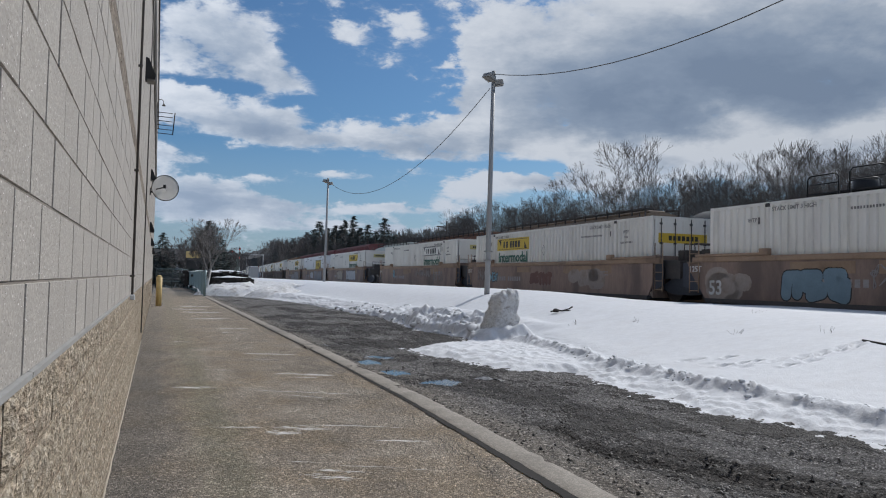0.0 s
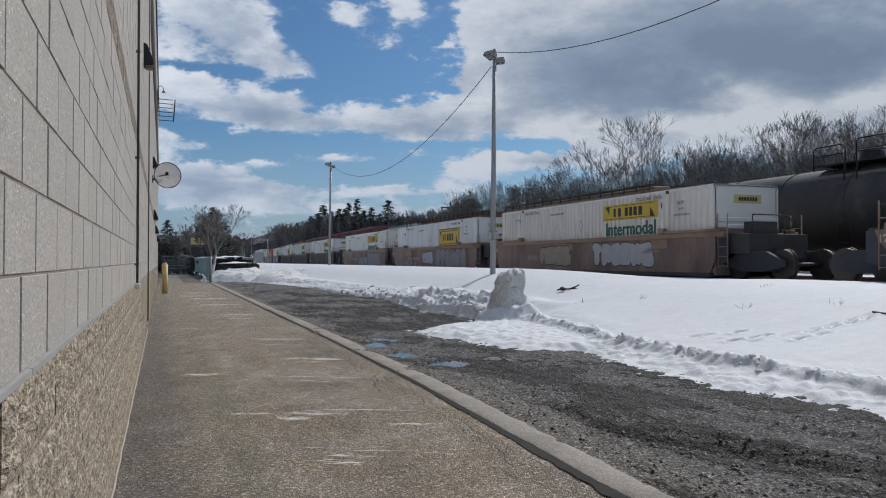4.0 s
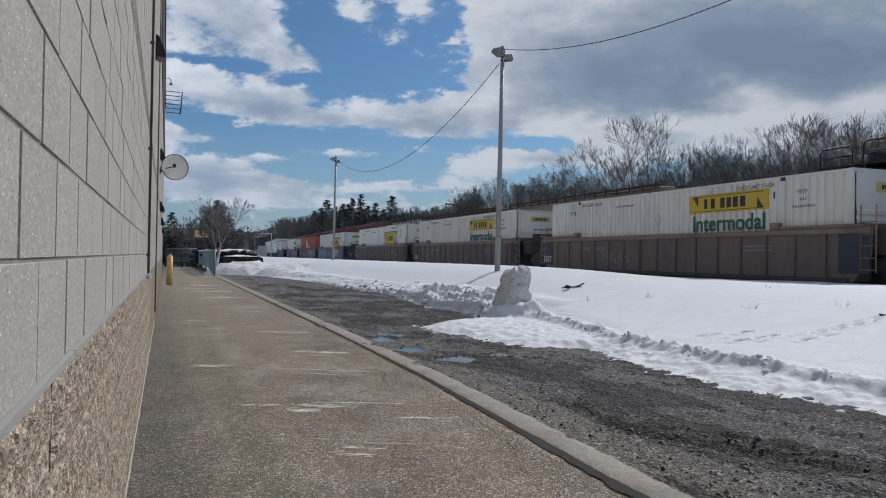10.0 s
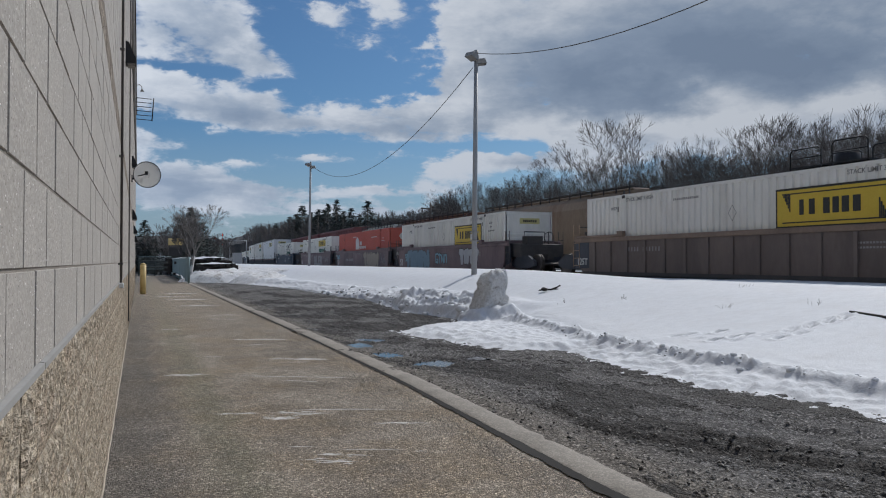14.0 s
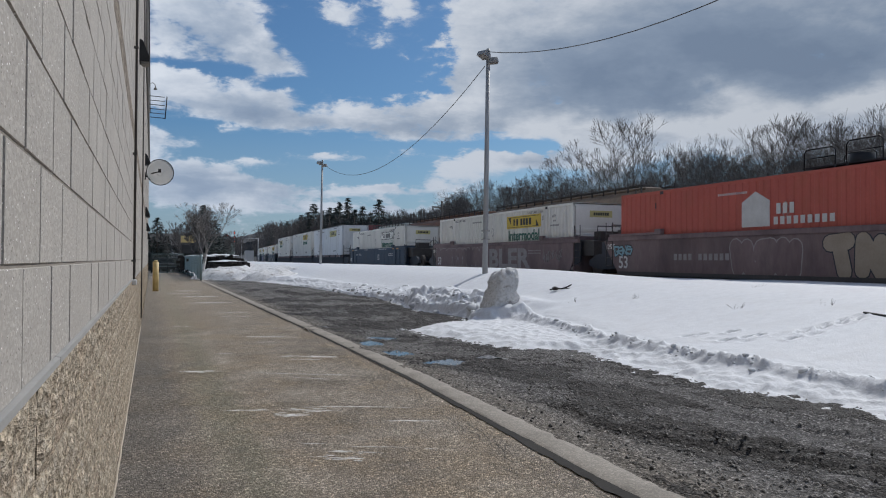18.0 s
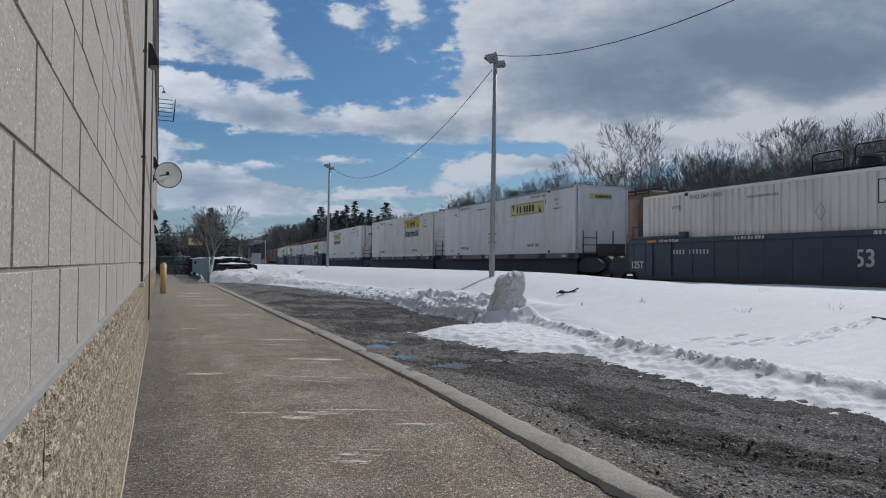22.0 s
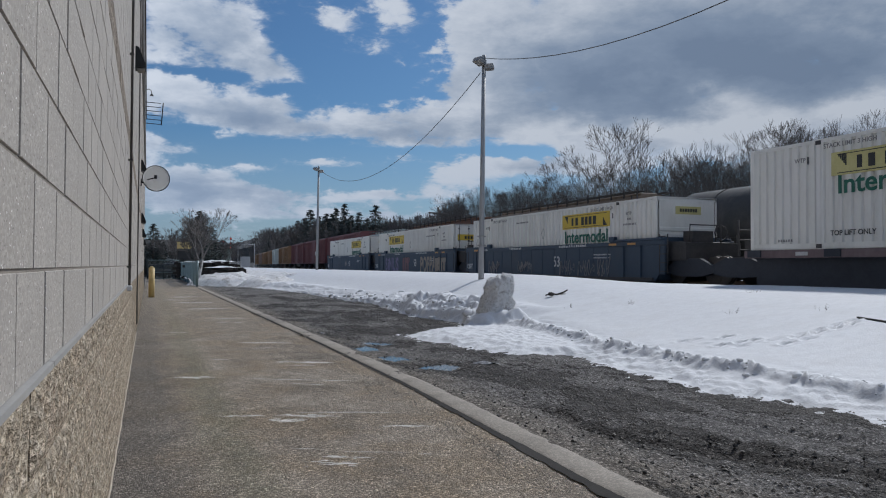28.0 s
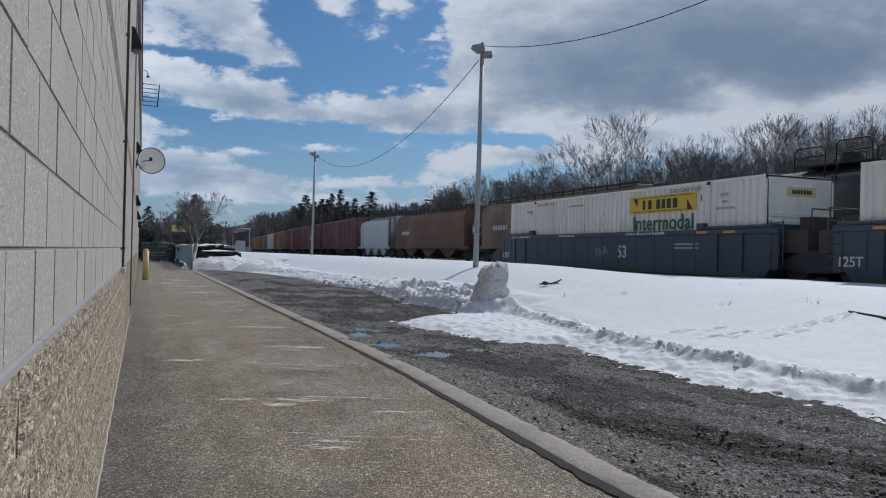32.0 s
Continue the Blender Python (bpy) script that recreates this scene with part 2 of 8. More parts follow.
# ---- materials ----
def surface(name, stops, rough=0.8, metal=0.0, scale=3.0, fine=40.0, bump=0.3, depth=0.004, stain=None, stain_scale=0.6, stain_amount=0.5,
            stretch=(1, 1, 1), vary=0.0, spec=0.5, rough_vary=0.15, stain_low=0.5, speck=0.0, speck_scale=90.0, flecks=False):
    """Procedural surface: colour ramp over noise at two scales, stains, bump, a little change from piece to piece."""
    m = bpy.data.materials.new(name)
    m.use_nodes = True
    n = Nodes(m.node_tree)
    out = n.add("ShaderNodeOutputMaterial")
    co = n.add("ShaderNodeTexCoord").outputs["Object"]
    vec = n.add("ShaderNodeMapping", {"Vector": co, "Scale": stretch}).outputs[0]
    if vary:
        rnd = n.add("ShaderNodeObjectInfo").outputs["Random"]
        vec = n.shift(vec, n.vec(n.math("MULTIPLY", rnd, 37.0), n.math("MULTIPLY", rnd, 91.0), 0.0))
    a = n.noise(vec, scale, 5.0, 0.6)
    b = n.noise(vec, fine, 3.0, 0.65)
    fac = n.math("ADD", n.math("MULTIPLY", a, 0.6), n.math("MULTIPLY", b, 0.4))
    k = len(stops)
    col = n.ramp(fac, [(0.32 + 0.36 * i / max(k - 1, 1), s) for i, s in enumerate(stops)])
    if stain:
        sm = n.ramp(n.noise(vec, stain_scale, 6.0, 0.62), [(stain_low, 0.0), (stain_low + 0.16, 1.0)])
        col = n.mix(n.math("MULTIPLY", sm, stain_amount), col, stain)
    if speck:
        cell = n.add("ShaderNodeTexVoronoi", {"Vector": vec, "Scale": speck_scale})
        sp = n.add("ShaderNodeSeparateColor", {0: cell.outputs["Color"]}).outputs[0]
        f = n.math("ADD", 1.0 - speck * 0.62, n.math("MULTIPLY", n.math("POWER", sp, 2.2), 2.0 * speck))
        col = n.mix(1.0, col, n.vec(f, f, f), "MULTIPLY")
    if flecks:
        # scattered glinting grains and dark pits
        cell = n.add("ShaderNodeTexVoronoi", {"Vector": vec, "Scale": 230.0})
        sp = n.add("ShaderNodeSeparateColor", {0: cell.outputs["Color"]}).outputs[1]
        inside = n.math("LESS_THAN", cell.outputs["Distance"], 0.36)
        col = n.mix(n.math("MULTIPLY", n.math("GREATER_THAN", sp, 0.965), inside), col, (0.78, 0.76, 0.73))
        col = n.mix(n.math("MULTIPLY", n.math("MULTIPLY", n.math("LESS_THAN", sp, 0.07), inside), 0.7), col, (0.12, 0.105, 0.09))
    if vary:
        f = n.math("ADD", 1.0 - vary, n.math("MULTIPLY", rnd, 2 * vary))
        col = n.mix(1.0, col, n.vec(f, f, f), "MULTIPLY")
    r = n.math("ADD", rough - rough_vary / 2, n.math("MULTIPLY", a, rough_vary), clamp=True)
    bs = n.add("ShaderNodeBsdfPrincipled", {"Base Color": col, "Roughness": r, "Metallic": metal, "Specular IOR Level": spec})
    if bump:
        h = n.math("ADD", n.math("MULTIPLY", a, 0.5), b)
        bs_n = n.add("ShaderNodeBump", {"Height": h, "Strength": bump, "Distance": depth}).outputs[0]
        n.tree.links.new(bs_n, bs.inputs["Normal"])
    n.tree.links.new(bs.outputs[0], out.inputs["Surface"])
    return m


def glow(name, col, strength):
    m = bpy.data.materials.new(name)
    m.use_nodes = True
    n = Nodes(m.node_tree)
    out = n.add("ShaderNodeOutputMaterial")
    bs = n.add("ShaderNodeBsdfPrincipled", {"Base Color": (*col, 1), "Emission Color": (*col, 1), "Emission Strength": strength})
    n.tree.links.new(bs.outputs[0], out.inputs["Surface"])
    return m


M = {}
M["block"] = surface("painted_block", [(0.345, 0.316, 0.282), (0.41, 0.377, 0.338)], 0.85, scale=2.5, fine=60, bump=0.5, depth=0.004, stain=(0.40, 0.365, 0.32), stain_scale=1.1, stain_amount=0.25, vary=0.035, spec=0.4, speck=0.15, speck_scale=190, stretch=(1, 0.45, 0.8), flecks=True)
M["block_band"] = surface("split_face_band", [(0.12, 0.097, 0.078), (0.24, 0.20, 0.16), (0.38, 0.325, 0.265)], 0.95, scale=14, fine=70, bump=1.0, depth=0.015, vary=0.05, spec=0.2, speck=0.4, speck_scale=60, stretch=(1, 0.4, 1))
M["split"] = surface("split_face_stone", [(0.075, 0.057, 0.04), (0.32, 0.26, 0.187), (0.43, 0.365, 0.28), (0.52, 0.46, 0.38)], 0.95, scale=38, fine=85, bump=1.0, depth=0.02, stain=(0.36, 0.265, 0.195), stain_scale=5, stain_amount=0.4, vary=0.03, spec=0.2, stretch=(1, 0.5, 0.8), speck=0.42, speck_scale=95)
M["mortar"] = surface("mortar_dark", [(0.035, 0.03, 0.025), (0.07, 0.06, 0.05)], 0.95, scale=20, fine=120, bump=0.4)
M["joint"] = surface("bed_joint_mortar", [(0.185, 0.160, 0.135), (0.27, 0.238, 0.205)], 0.95, scale=14, fine=90, bump=0.6, stretch=(1, 0.3, 1))
M["bedding"] = surface("tan_bedding", [(0.33, 0.278, 0.215), (0.44, 0.382, 0.305)], 0.95, scale=14, fine=90, bump=0.6, stretch=(1, 0.4, 1))
M["cap"] = surface("cap_strip_grey", [(0.265, 0.258, 0.245), (0.36, 0.35, 0.332)], 0.7, scale=6, fine=50, bump=0.2, stain=(0.21, 0.195, 0.175), stain_scale=3, stretch=(1, 0.4, 1))
M["flash"] = surface("weathered_cap", [(0.19, 0.18, 0.165), (0.28, 0.265, 0.245)], 0.7, scale=6, fine=50, bump=0.2, stain=(0.3, 0.28, 0.25), stain_scale=3)
M["pipe"] = surface("dark_pipe", [(0.06, 0.055, 0.05), (0.10, 0.09, 0.08)], 0.6, scale=8, fine=60)


def walk_surface():
    """Worn asphalt: bare pale and dark stones, tan and greenish stains, dark raw grit along the wall."""
    m = bpy.data.materials.new("old_asphalt_walk")
    m.use_nodes = True
    n = Nodes(m.node_tree)
    out = n.add("ShaderNodeOutputMaterial")
    co = n.add("ShaderNodeTexCoord").outputs["Object"]
    place = n.add("ShaderNodeSeparateXYZ", {0: co})
    wide = n.noise(co, 0.55, 4.0, 0.55)
    mid = n.noise(n.add("ShaderNodeMapping", {"Vector": co, "Scale": (1.0, 0.5, 1.0)}).outputs[0], 2.6, 5.0, 0.6)
    grit = n.noise(co, 70.0, 3.0, 0.7)
    base = n.ramp(n.math("ADD", n.math("MULTIPLY", wide, 0.5), n.math("MULTIPLY", mid, 0.5)), [(0.38, (0.184, 0.154, 0.121)), (0.50, (0.270, 0.227, 0.178)), (0.62, (0.355, 0.305, 0.245))])
    tan = n.ramp(n.noise(co, 0.8, 5.0, 0.6), [(0.46, 0.0), (0.58, 1.0)])
    base = n.mix(n.math("MULTIPLY", tan, 0.6), base, (0.268, 0.206, 0.136))
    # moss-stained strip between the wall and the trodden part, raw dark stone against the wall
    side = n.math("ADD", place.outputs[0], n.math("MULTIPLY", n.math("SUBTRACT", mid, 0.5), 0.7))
    moss = n.ramp(n.math("ABSOLUTE", n.math("SUBTRACT", side, 0.62)), [(0.05, 1.0), (0.34, 0.0)])
    base = n.mix(n.math("MULTIPLY", moss, 0.45), base, (0.175, 0.172, 0.118))
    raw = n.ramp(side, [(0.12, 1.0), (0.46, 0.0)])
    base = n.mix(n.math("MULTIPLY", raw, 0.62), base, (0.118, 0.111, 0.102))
    # blends to a paler, more even tan farther along the walk
    far_pale = n.ramp(n.math("DIVIDE", place.outputs[1], 60.0), [(0.18, 0.0), (0.42, 1.0)])
    base = n.mix(n.math("MULTIPLY", far_pale, 0.45), base, (0.27, 0.233, 0.188))
    # single stones, pale and dark
    big = n.add("ShaderNodeTexVoronoi", {"Vector": co, "Scale": 84.0})
    small = n.add("ShaderNodeTexVoronoi", {"Vector": co, "Scale": 210.0})
    b = n.add("ShaderNodeSeparateColor", {0: big.outputs["Color"]}).outputs[0]
    c = n.add("ShaderNodeSeparateColor", {0: small.outputs["Color"]}).outputs[0]
    f = n.math("ADD", 0.30, n.math("ADD", n.math("MULTIPLY", n.math("POWER", b, 7.0), 1.9), n.math("MULTIPLY", n.math("POWER", c, 1.7), 1.2)))
    col = n.mix(1.0, base, n.vec(f, f, f), "MULTIPLY")
    bs = n.add("ShaderNodeBsdfPrincipled", {"Base Color": col, "Roughness": n.math("SUBTRACT", 0.95, n.math("MULTIPLY", b, 0.25)), "Specular IOR Level": 0.25})
    h = n.math("ADD", n.math("MULTIPLY", big.outputs["Distance"], -0.8), n.math("ADD", n.math("MULTIPLY", grit, 0.5), n.math("MULTIPLY", small.outputs["Distance"], -0.4)))
    n.tree.links.new(n.add("ShaderNodeBump", {"Height": h, "Strength": 1.0, "Distance": 0.010}).outputs[0], bs.inputs["Normal"])
    n.tree.links.new(bs.outputs[0], out.inputs["Surface"])
    return m


M["walk"] = walk_surface()
M["scuff"] = surface("white_scrape", [(0.42, 0.395, 0.36), (0.56, 0.535, 0.50), (0.70, 0.68, 0.65)], 0.85, scale=9, fine=60, bump=0.5)
M["kerb"] = surface("concrete_kerb", [(0.225, 0.200, 0.168), (0.325, 0.292, 0.25)], 0.9, scale=2, fine=60, bump=0.7, depth=0.005, stain=(0.13, 0.115, 0.095), stain_scale=1.4, stain_amount=0.5, speck=0.25, speck_scale=80)
M["crack"] = surface("crack_dirt", [(0.012, 0.011, 0.010), (0.036, 0.032, 0.028)], 0.95)


def lane_surface():
    """Dry grey grit with dark churned mud and wet sheen along the wheel tracks."""
    m = bpy.data.materials.new("muddy_lane")
    m.use_nodes = True
    n = Nodes(m.node_tree)
    out = n.add("ShaderNodeOutputMaterial")
    co = n.add("ShaderNodeTexCoord").outputs["Object"]
    long = n.add("ShaderNodeMapping", {"Vector": co, "Scale": (1.0, 0.6, 1.0)}).outputs[0]
    grit = n.noise(co, 26.0, 4.0, 0.7)
    clod = n.noise(long, 7.0, 5.0, 0.65)
    dry = n.ramp(n.math("ADD", n.math("MULTIPLY", grit, 0.6), n.math("MULTIPLY", clod, 0.4)), [(0.34, (0.068, 0.066, 0.066)), (0.52, (0.152, 0.144, 0.138)), (0.66, (0.280, 0.268, 0.258))])
    wet = n.ramp(grit, [(0.35, (0.017, 0.015, 0.014)), (0.65, (0.060, 0.053, 0.048))])
    mud = n.math("ADD", n.math("ADD", 0.5, n.math("MULTIPLY", n.math("SUBTRACT", n.noise(long, 0.75, 3.0, 0.55), 0.5), 1.8)), n.math("MULTIPLY", n.math("SUBTRACT", clod, 0.5), 0.95))
    # churned soft near the walk's bend and by the snow, packed and dry further on
    place = n.add("ShaderNodeSeparateXYZ", {0: co})
    along = n.math("DIVIDE", place.outputs[1], 50.0)
    # tan grit washed off the walk along the kerb
    near = n.ramp(n.math("ADD", n.math("DIVIDE", place.outputs[0], 10.0), n.math("MULTIPLY", n.math("SUBTRACT", clod, 0.5), 0.06)), [(0.335, 1.0), (0.395, 0.0)])
    dry = n.mix(n.math("MULTIPLY", near, 0.55), dry, n.mix(grit, (0.10, 0.084, 0.066), (0.30, 0.262, 0.215)))
    mud = n.math("ADD", mud, n.ramp(along, [(0.07, 0.49), (0.12, 0.51), (0.20, 0.50), (0.30, 0.52), (0.36, 0.60), (0.46, 0.56), (0.54, 0.54), (0.60, 0.48), (0.70, 0.50), (0.80, 0.36)]))
    mud = n.math("SUBTRACT", mud, n.math("ADD", 0.5, n.math("MULTIPLY", near, 0.16)))
    # dark ruts that swing in from the kerb
    swing = n.math("SUBTRACT", n.math("SUBTRACT", place.outputs[0], 3.62), n.math("MULTIPLY", n.math("MAXIMUM", n.math("SUBTRACT", 5.9, place.outputs[1]), 0.0), 0.55))
    swing = n.math("ADD", swing, n.math("MULTIPLY", n.math("SUBTRACT", n.noise(co, 1.6, 4.0, 0.6), 0.5), 0.55))
    band = n.ramp(n.math("ABSOLUTE", n.math("SUBTRACT", swing, 0.28)), [(0.12, 1.0), (0.42, 0.0)])
    mud = n.math("ADD", mud, n.math("MULTIPLY", n.math("MULTIPLY", band, n.ramp(along, [(0.12, 1.0), (0.16, 0.0)])), 0.14))
    mask = n.ramp(mud, [(0.50, 0.0), (0.58, 1.0)])
    cell = n.add("ShaderNodeTexVoronoi", {"Vector": co, "Scale": 55.0})
    sp = n.add("ShaderNodeSeparateColor", {0: cell.outputs["Color"]}).outputs[0]
    f = n.math("ADD", 0.64, n.math("MULTIPLY", n.math("POWER", sp, 4.0), 1.6))
    cell = n.add("ShaderNodeTexVoronoi", {"Vector": co, "Scale": 90.0})
    f = n.math("MULTIPLY", f, n.math("ADD", 0.6, n.math("MULTIPLY", n.add("ShaderNodeSeparateColor", {0: cell.outputs["Color"]}).outputs[0], 0.8)))
    col = n.mix(1.0, n.mix(n.math("MULTIPLY", mask, 0.9), dry, wet), n.vec(f, f, f), "MULTIPLY")
    r = n.math("SUBTRACT", 0.95, n.math("MULTIPLY", mask, n.math("MULTIPLY", n.noise(co, 3.0, 3.0, 0.6), 0.4)))
    bs = n.add("ShaderNodeBsdfPrincipled", {"Base Color": col, "Roughness": r, "Specular IOR Level": 0.12})
    h = n.math("ADD", n.math("MULTIPLY", clod, n.math("ADD", 0.5, mask)), n.math("MULTIPLY", grit, 0.5))
    n.tree.links.new(n.add("ShaderNodeBump", {"Height": h, "Strength": 1.0, "Distance": 0.05}).outputs[0], bs.inputs["Normal"])
    n.tree.links.new(bs.outputs[0], out.inputs["Surface"])
    return m


M["dirt"] = lane_surface()
M["mud"] = surface("wet_mud_lumps", [(0.022, 0.020, 0.019), (0.05, 0.045, 0.041)], 0.7, scale=9, fine=60)
M["slush"] = surface("grey_slush", [(0.10, 0.098, 0.098), (0.22, 0.222, 0.228)], 0.4, scale=6, fine=40, bump=0.5, depth=0.01, stain=(0.10, 0.092, 0.085), stain_scale=7, stain_amount=0.8, stain_low=0.48)
M["stone"] = surface("loose_gravel", [(0.04, 0.036, 0.032), (0.16, 0.148, 0.132), (0.34, 0.32, 0.29)], 0.85, scale=9, fine=60)
M["grit_stone"] = surface("walk_grit", [(0.05, 0.046, 0.042), (0.22, 0.20, 0.175), (0.55, 0.53, 0.49)], 0.85, scale=130, fine=170, bump=0)
M["snow"] = surface("old_snow", [(0.63, 0.64, 0.66), (0.74, 0.75, 0.77)], 0.75, scale=6.0, fine=30, bump=0.34, depth=0.020, stain=(0.60, 0.595, 0.60), stain_scale=1.4, stain_amount=0.35, spec=0.3)
M["snow_dirty"] = surface("dirty_snow", [(0.50, 0.485, 0.47), (0.68, 0.675, 0.67), (0.77, 0.77, 0.78)], 0.8, scale=7, fine=40, bump=0.8, depth=0.02, stain=(0.20, 0.17, 0.145), stain_scale=2.2, stain_amount=0.75, stain_low=0.53)
M["snow_block"] = surface("pitted_snow", [(0.46, 0.44, 0.42), (0.72, 0.715, 0.71), (0.80, 0.80, 0.81)], 0.8, scale=16, fine=38, bump=1.0, depth=0.04, stain=(0.20, 0.175, 0.15), stain_scale=9, stain_amount=0.75, stain_low=0.55)
M["ground"] = surface("winter_ground", [(0.13, 0.11, 0.08), (0.24, 0.20, 0.15), (0.5, 0.49, 0.48)], 0.95, scale=0.08, fine=1.5, bump=0.4, depth=0.05)
M["galv"] = surface("galvanised_pole", [(0.29, 0.295, 0.30), (0.39, 0.395, 0.40)], 0.6, 0.3, scale=3, fine=50, bump=0.1, stretch=(1, 1, 0.2))
M["lamp_grey"] = surface("lamp_housing", [(0.26, 0.255, 0.245), (0.37, 0.36, 0.345)], 0.6, 0.2, scale=6, fine=50)
M["black"] = surface("black_metal", [(0.012, 0.012, 0.013), (0.03, 0.03, 0.032)], 0.55, 0.3, scale=5, fine=60, bump=0.15)
M["dish"] = surface("grey_dish", [(0.66, 0.66, 0.655), (0.74, 0.74, 0.735)], 0.5, scale=4, fine=50, bump=0.05)
M["yellow"] = surface("bollard_yellow", [(0.60, 0.43, 0.16), (0.72, 0.55, 0.25)], 0.6, scale=4, fine=40, stain=(0.35, 0.25, 0.1), stain_scale=3)
M["mesh_green"] = surface("fence_green", [(0.17, 0.245, 0.255), (0.25, 0.325, 0.335)], 0.6, 0.2, scale=5, fine=40)
M["gate_dark"] = surface("gate_screen", [(0.035, 0.05, 0.05), (0.06, 0.08, 0.078)], 0.8, scale=5, fine=60)
M["bark"] = surface("grey_bark", [(0.075, 0.066, 0.058), (0.15, 0.132, 0.118)], 0.95, scale=3, fine=30, stretch=(1, 1, 0.3))
M["birch"] = surface("birch_bark", [(0.48, 0.465, 0.44), (0.74, 0.72, 0.69)], 0.9, scale=3, fine=20, stretch=(1, 1, 2), stain=(0.06, 0.05, 0.045), stain_scale=4, stain_amount=0.6)
M["birch_twig"] = surface("birch_twigs", [(0.17, 0.155, 0.145), (0.30, 0.285, 0.27)], 0.9, scale=3, fine=20)
M["twig"] = surface("bare_twigs", [(0.10, 0.090, 0.086), (0.165, 0.150, 0.143)], 0.95, scale=2, fine=20, bump=0)
M["needle"] = surface("spruce_green", [(0.062, 0.076, 0.072), (0.100, 0.116, 0.108)], 0.9, scale=1.5, fine=8, bump=0)
M["wood_far"] = surface("hill_woods", [(0.05, 0.053, 0.056), (0.09, 0.09, 0.09)], 0.95, scale=0.05, fine=0.5, bump=0.5, depth=0.5)
M["rail"] = surface("rusty_rail", [(0.10, 0.06, 0.04), (0.2, 0.13, 0.09)], 0.6, 0.6, scale=4, fine=40)
M["tie"] = surface("creosote_timber", [(0.018, 0.015, 0.013), (0.05, 0.042, 0.036)], 0.9, scale=3, fine=30, stretch=(1, 0.2, 1))
M["ballast"] = surface("ballast", [(0.06, 0.056, 0.052), (0.14, 0.132, 0.122)], 0.95, scale=6, fine=25, bump=1.0, depth=0.03)
# rolling stock
M["white"] = surface("container_white", [(0.72, 0.697, 0.635), (0.80, 0.777, 0.72)], 0.55, scale=1.2, fine=14, bump=0.05, stain=(0.46, 0.43, 0.375), stain_scale=1.0, stain_amount=0.35, vary=0.04, stretch=(1, 1, 0.35))
M["white_smooth"] = surface("container_grey_white", [(0.67, 0.68, 0.68), (0.74, 0.745, 0.745)], 0.5, scale=1.2, fine=14, bump=0.05, stain=(0.42, 0.40, 0.37), stain_scale=1.3, stain_amount=0.4, vary=0.03, stretch=(1, 1, 0.3))
M["orange"] = surface("container_red", [(0.40, 0.085, 0.062), (0.49, 0.115, 0.085)], 0.65, scale=1.0, fine=12, bump=0.05, stain=(0.36, 0.10, 0.06), stain_scale=1.2)
M["sign_yellow"] = surface("sign_yellow", [(0.56, 0.385, 0.03), (0.65, 0.46, 0.05)], 0.5, scale=2, fine=20, bump=0)
M["sign_pale"] = surface("sign_faded", [(0.50, 0.44, 0.17), (0.62, 0.56, 0.26)], 0.6, scale=2, fine=20, bump=0)
M["ink"] = surface("sign_black", [(0.018, 0.018, 0.018), (0.035, 0.034, 0.032)], 0.6, scale=3, fine=20, bump=0)
M["stencil"] = surface("stencil_grey", [(0.17, 0.165, 0.155), (0.26, 0.25, 0.235)], 0.7, scale=3, fine=20, bump=0)
M["green_ink"] = surface("sign_green", [(0.012, 0.10, 0.065), (0.02, 0.135, 0.09)], 0.6, scale=3, fine=20, bump=0)
M["white_ink"] = surface("stencil_white", [(0.50, 0.49, 0.47), (0.64, 0.63, 0.61)], 0.7, scale=3, fine=25, bump=0)
M["brown"] = surface("wellcar_brown", [(0.19, 0.135, 0.112), (0.265, 0.187, 0.150), (0.33, 0.238, 0.188)], 0.75, scale=0.9, fine=9, bump=0.1, stain=(0.125, 0.092, 0.080), stain_scale=0.55, stain_amount=0.8, stain_low=0.46, vary=0.06, stretch=(1, 1, 0.35))
M["brown_light"] = surface("wellcar_tan", [(0.28, 0.185, 0.12), (0.37, 0.26, 0.175)], 0.75, scale=1.2, fine=12, bump=0.1, stain=(0.14, 0.095, 0.07), stain_scale=1.0, stain_amount=0.5)
M["chord_tan"] = surface("wellcar_chord", [(0.21, 0.148, 0.108), (0.285, 0.21, 0.16)], 0.75, scale=1.2, fine=12, bump=0.1, stain=(0.13, 0.095, 0.075), stain_scale=1.0, stain_amount=0.5)
M["rib_brown"] = surface("wellcar_grey_brown", [(0.145, 0.112, 0.096), (0.205, 0.162, 0.142)], 0.75, scale=0.9, fine=9, bump=0.1, stain=(0.11, 0.09, 0.08), stain_scale=0.8, stain_amount=0.6, vary=0.05, stretch=(1, 1, 0.35))
M["maroon"] = surface("wellcar_maroon", [(0.142, 0.096, 0.097), (0.188, 0.132, 0.131), (0.228, 0.172, 0.168)], 0.7, scale=0.9, fine=9, bump=0.1, stain=(0.085, 0.058, 0.060), stain_scale=0.6, stain_amount=0.7, vary=0.06, stretch=(1, 1, 0.35))
M["blue"] = surface("wellcar_blue", [(0.035, 0.053, 0.08), (0.05, 0.075, 0.108)], 0.6, scale=0.9, fine=9, bump=0.08, stain=(0.065, 0.07, 0.076), stain_scale=0.9, stain_amount=0.5, stretch=(1, 1, 0.4))
M["capacity"] = surface("capacity_panel", [(0.035, 0.04, 0.055), (0.055, 0.062, 0.08)], 0.7, scale=2, fine=14, bump=0.05)
M["dark"] = surface("underframe_dark", [(0.045, 0.042, 0.042), (0.085, 0.077, 0.072)], 0.8, scale=2, fine=14, bump=0.1)
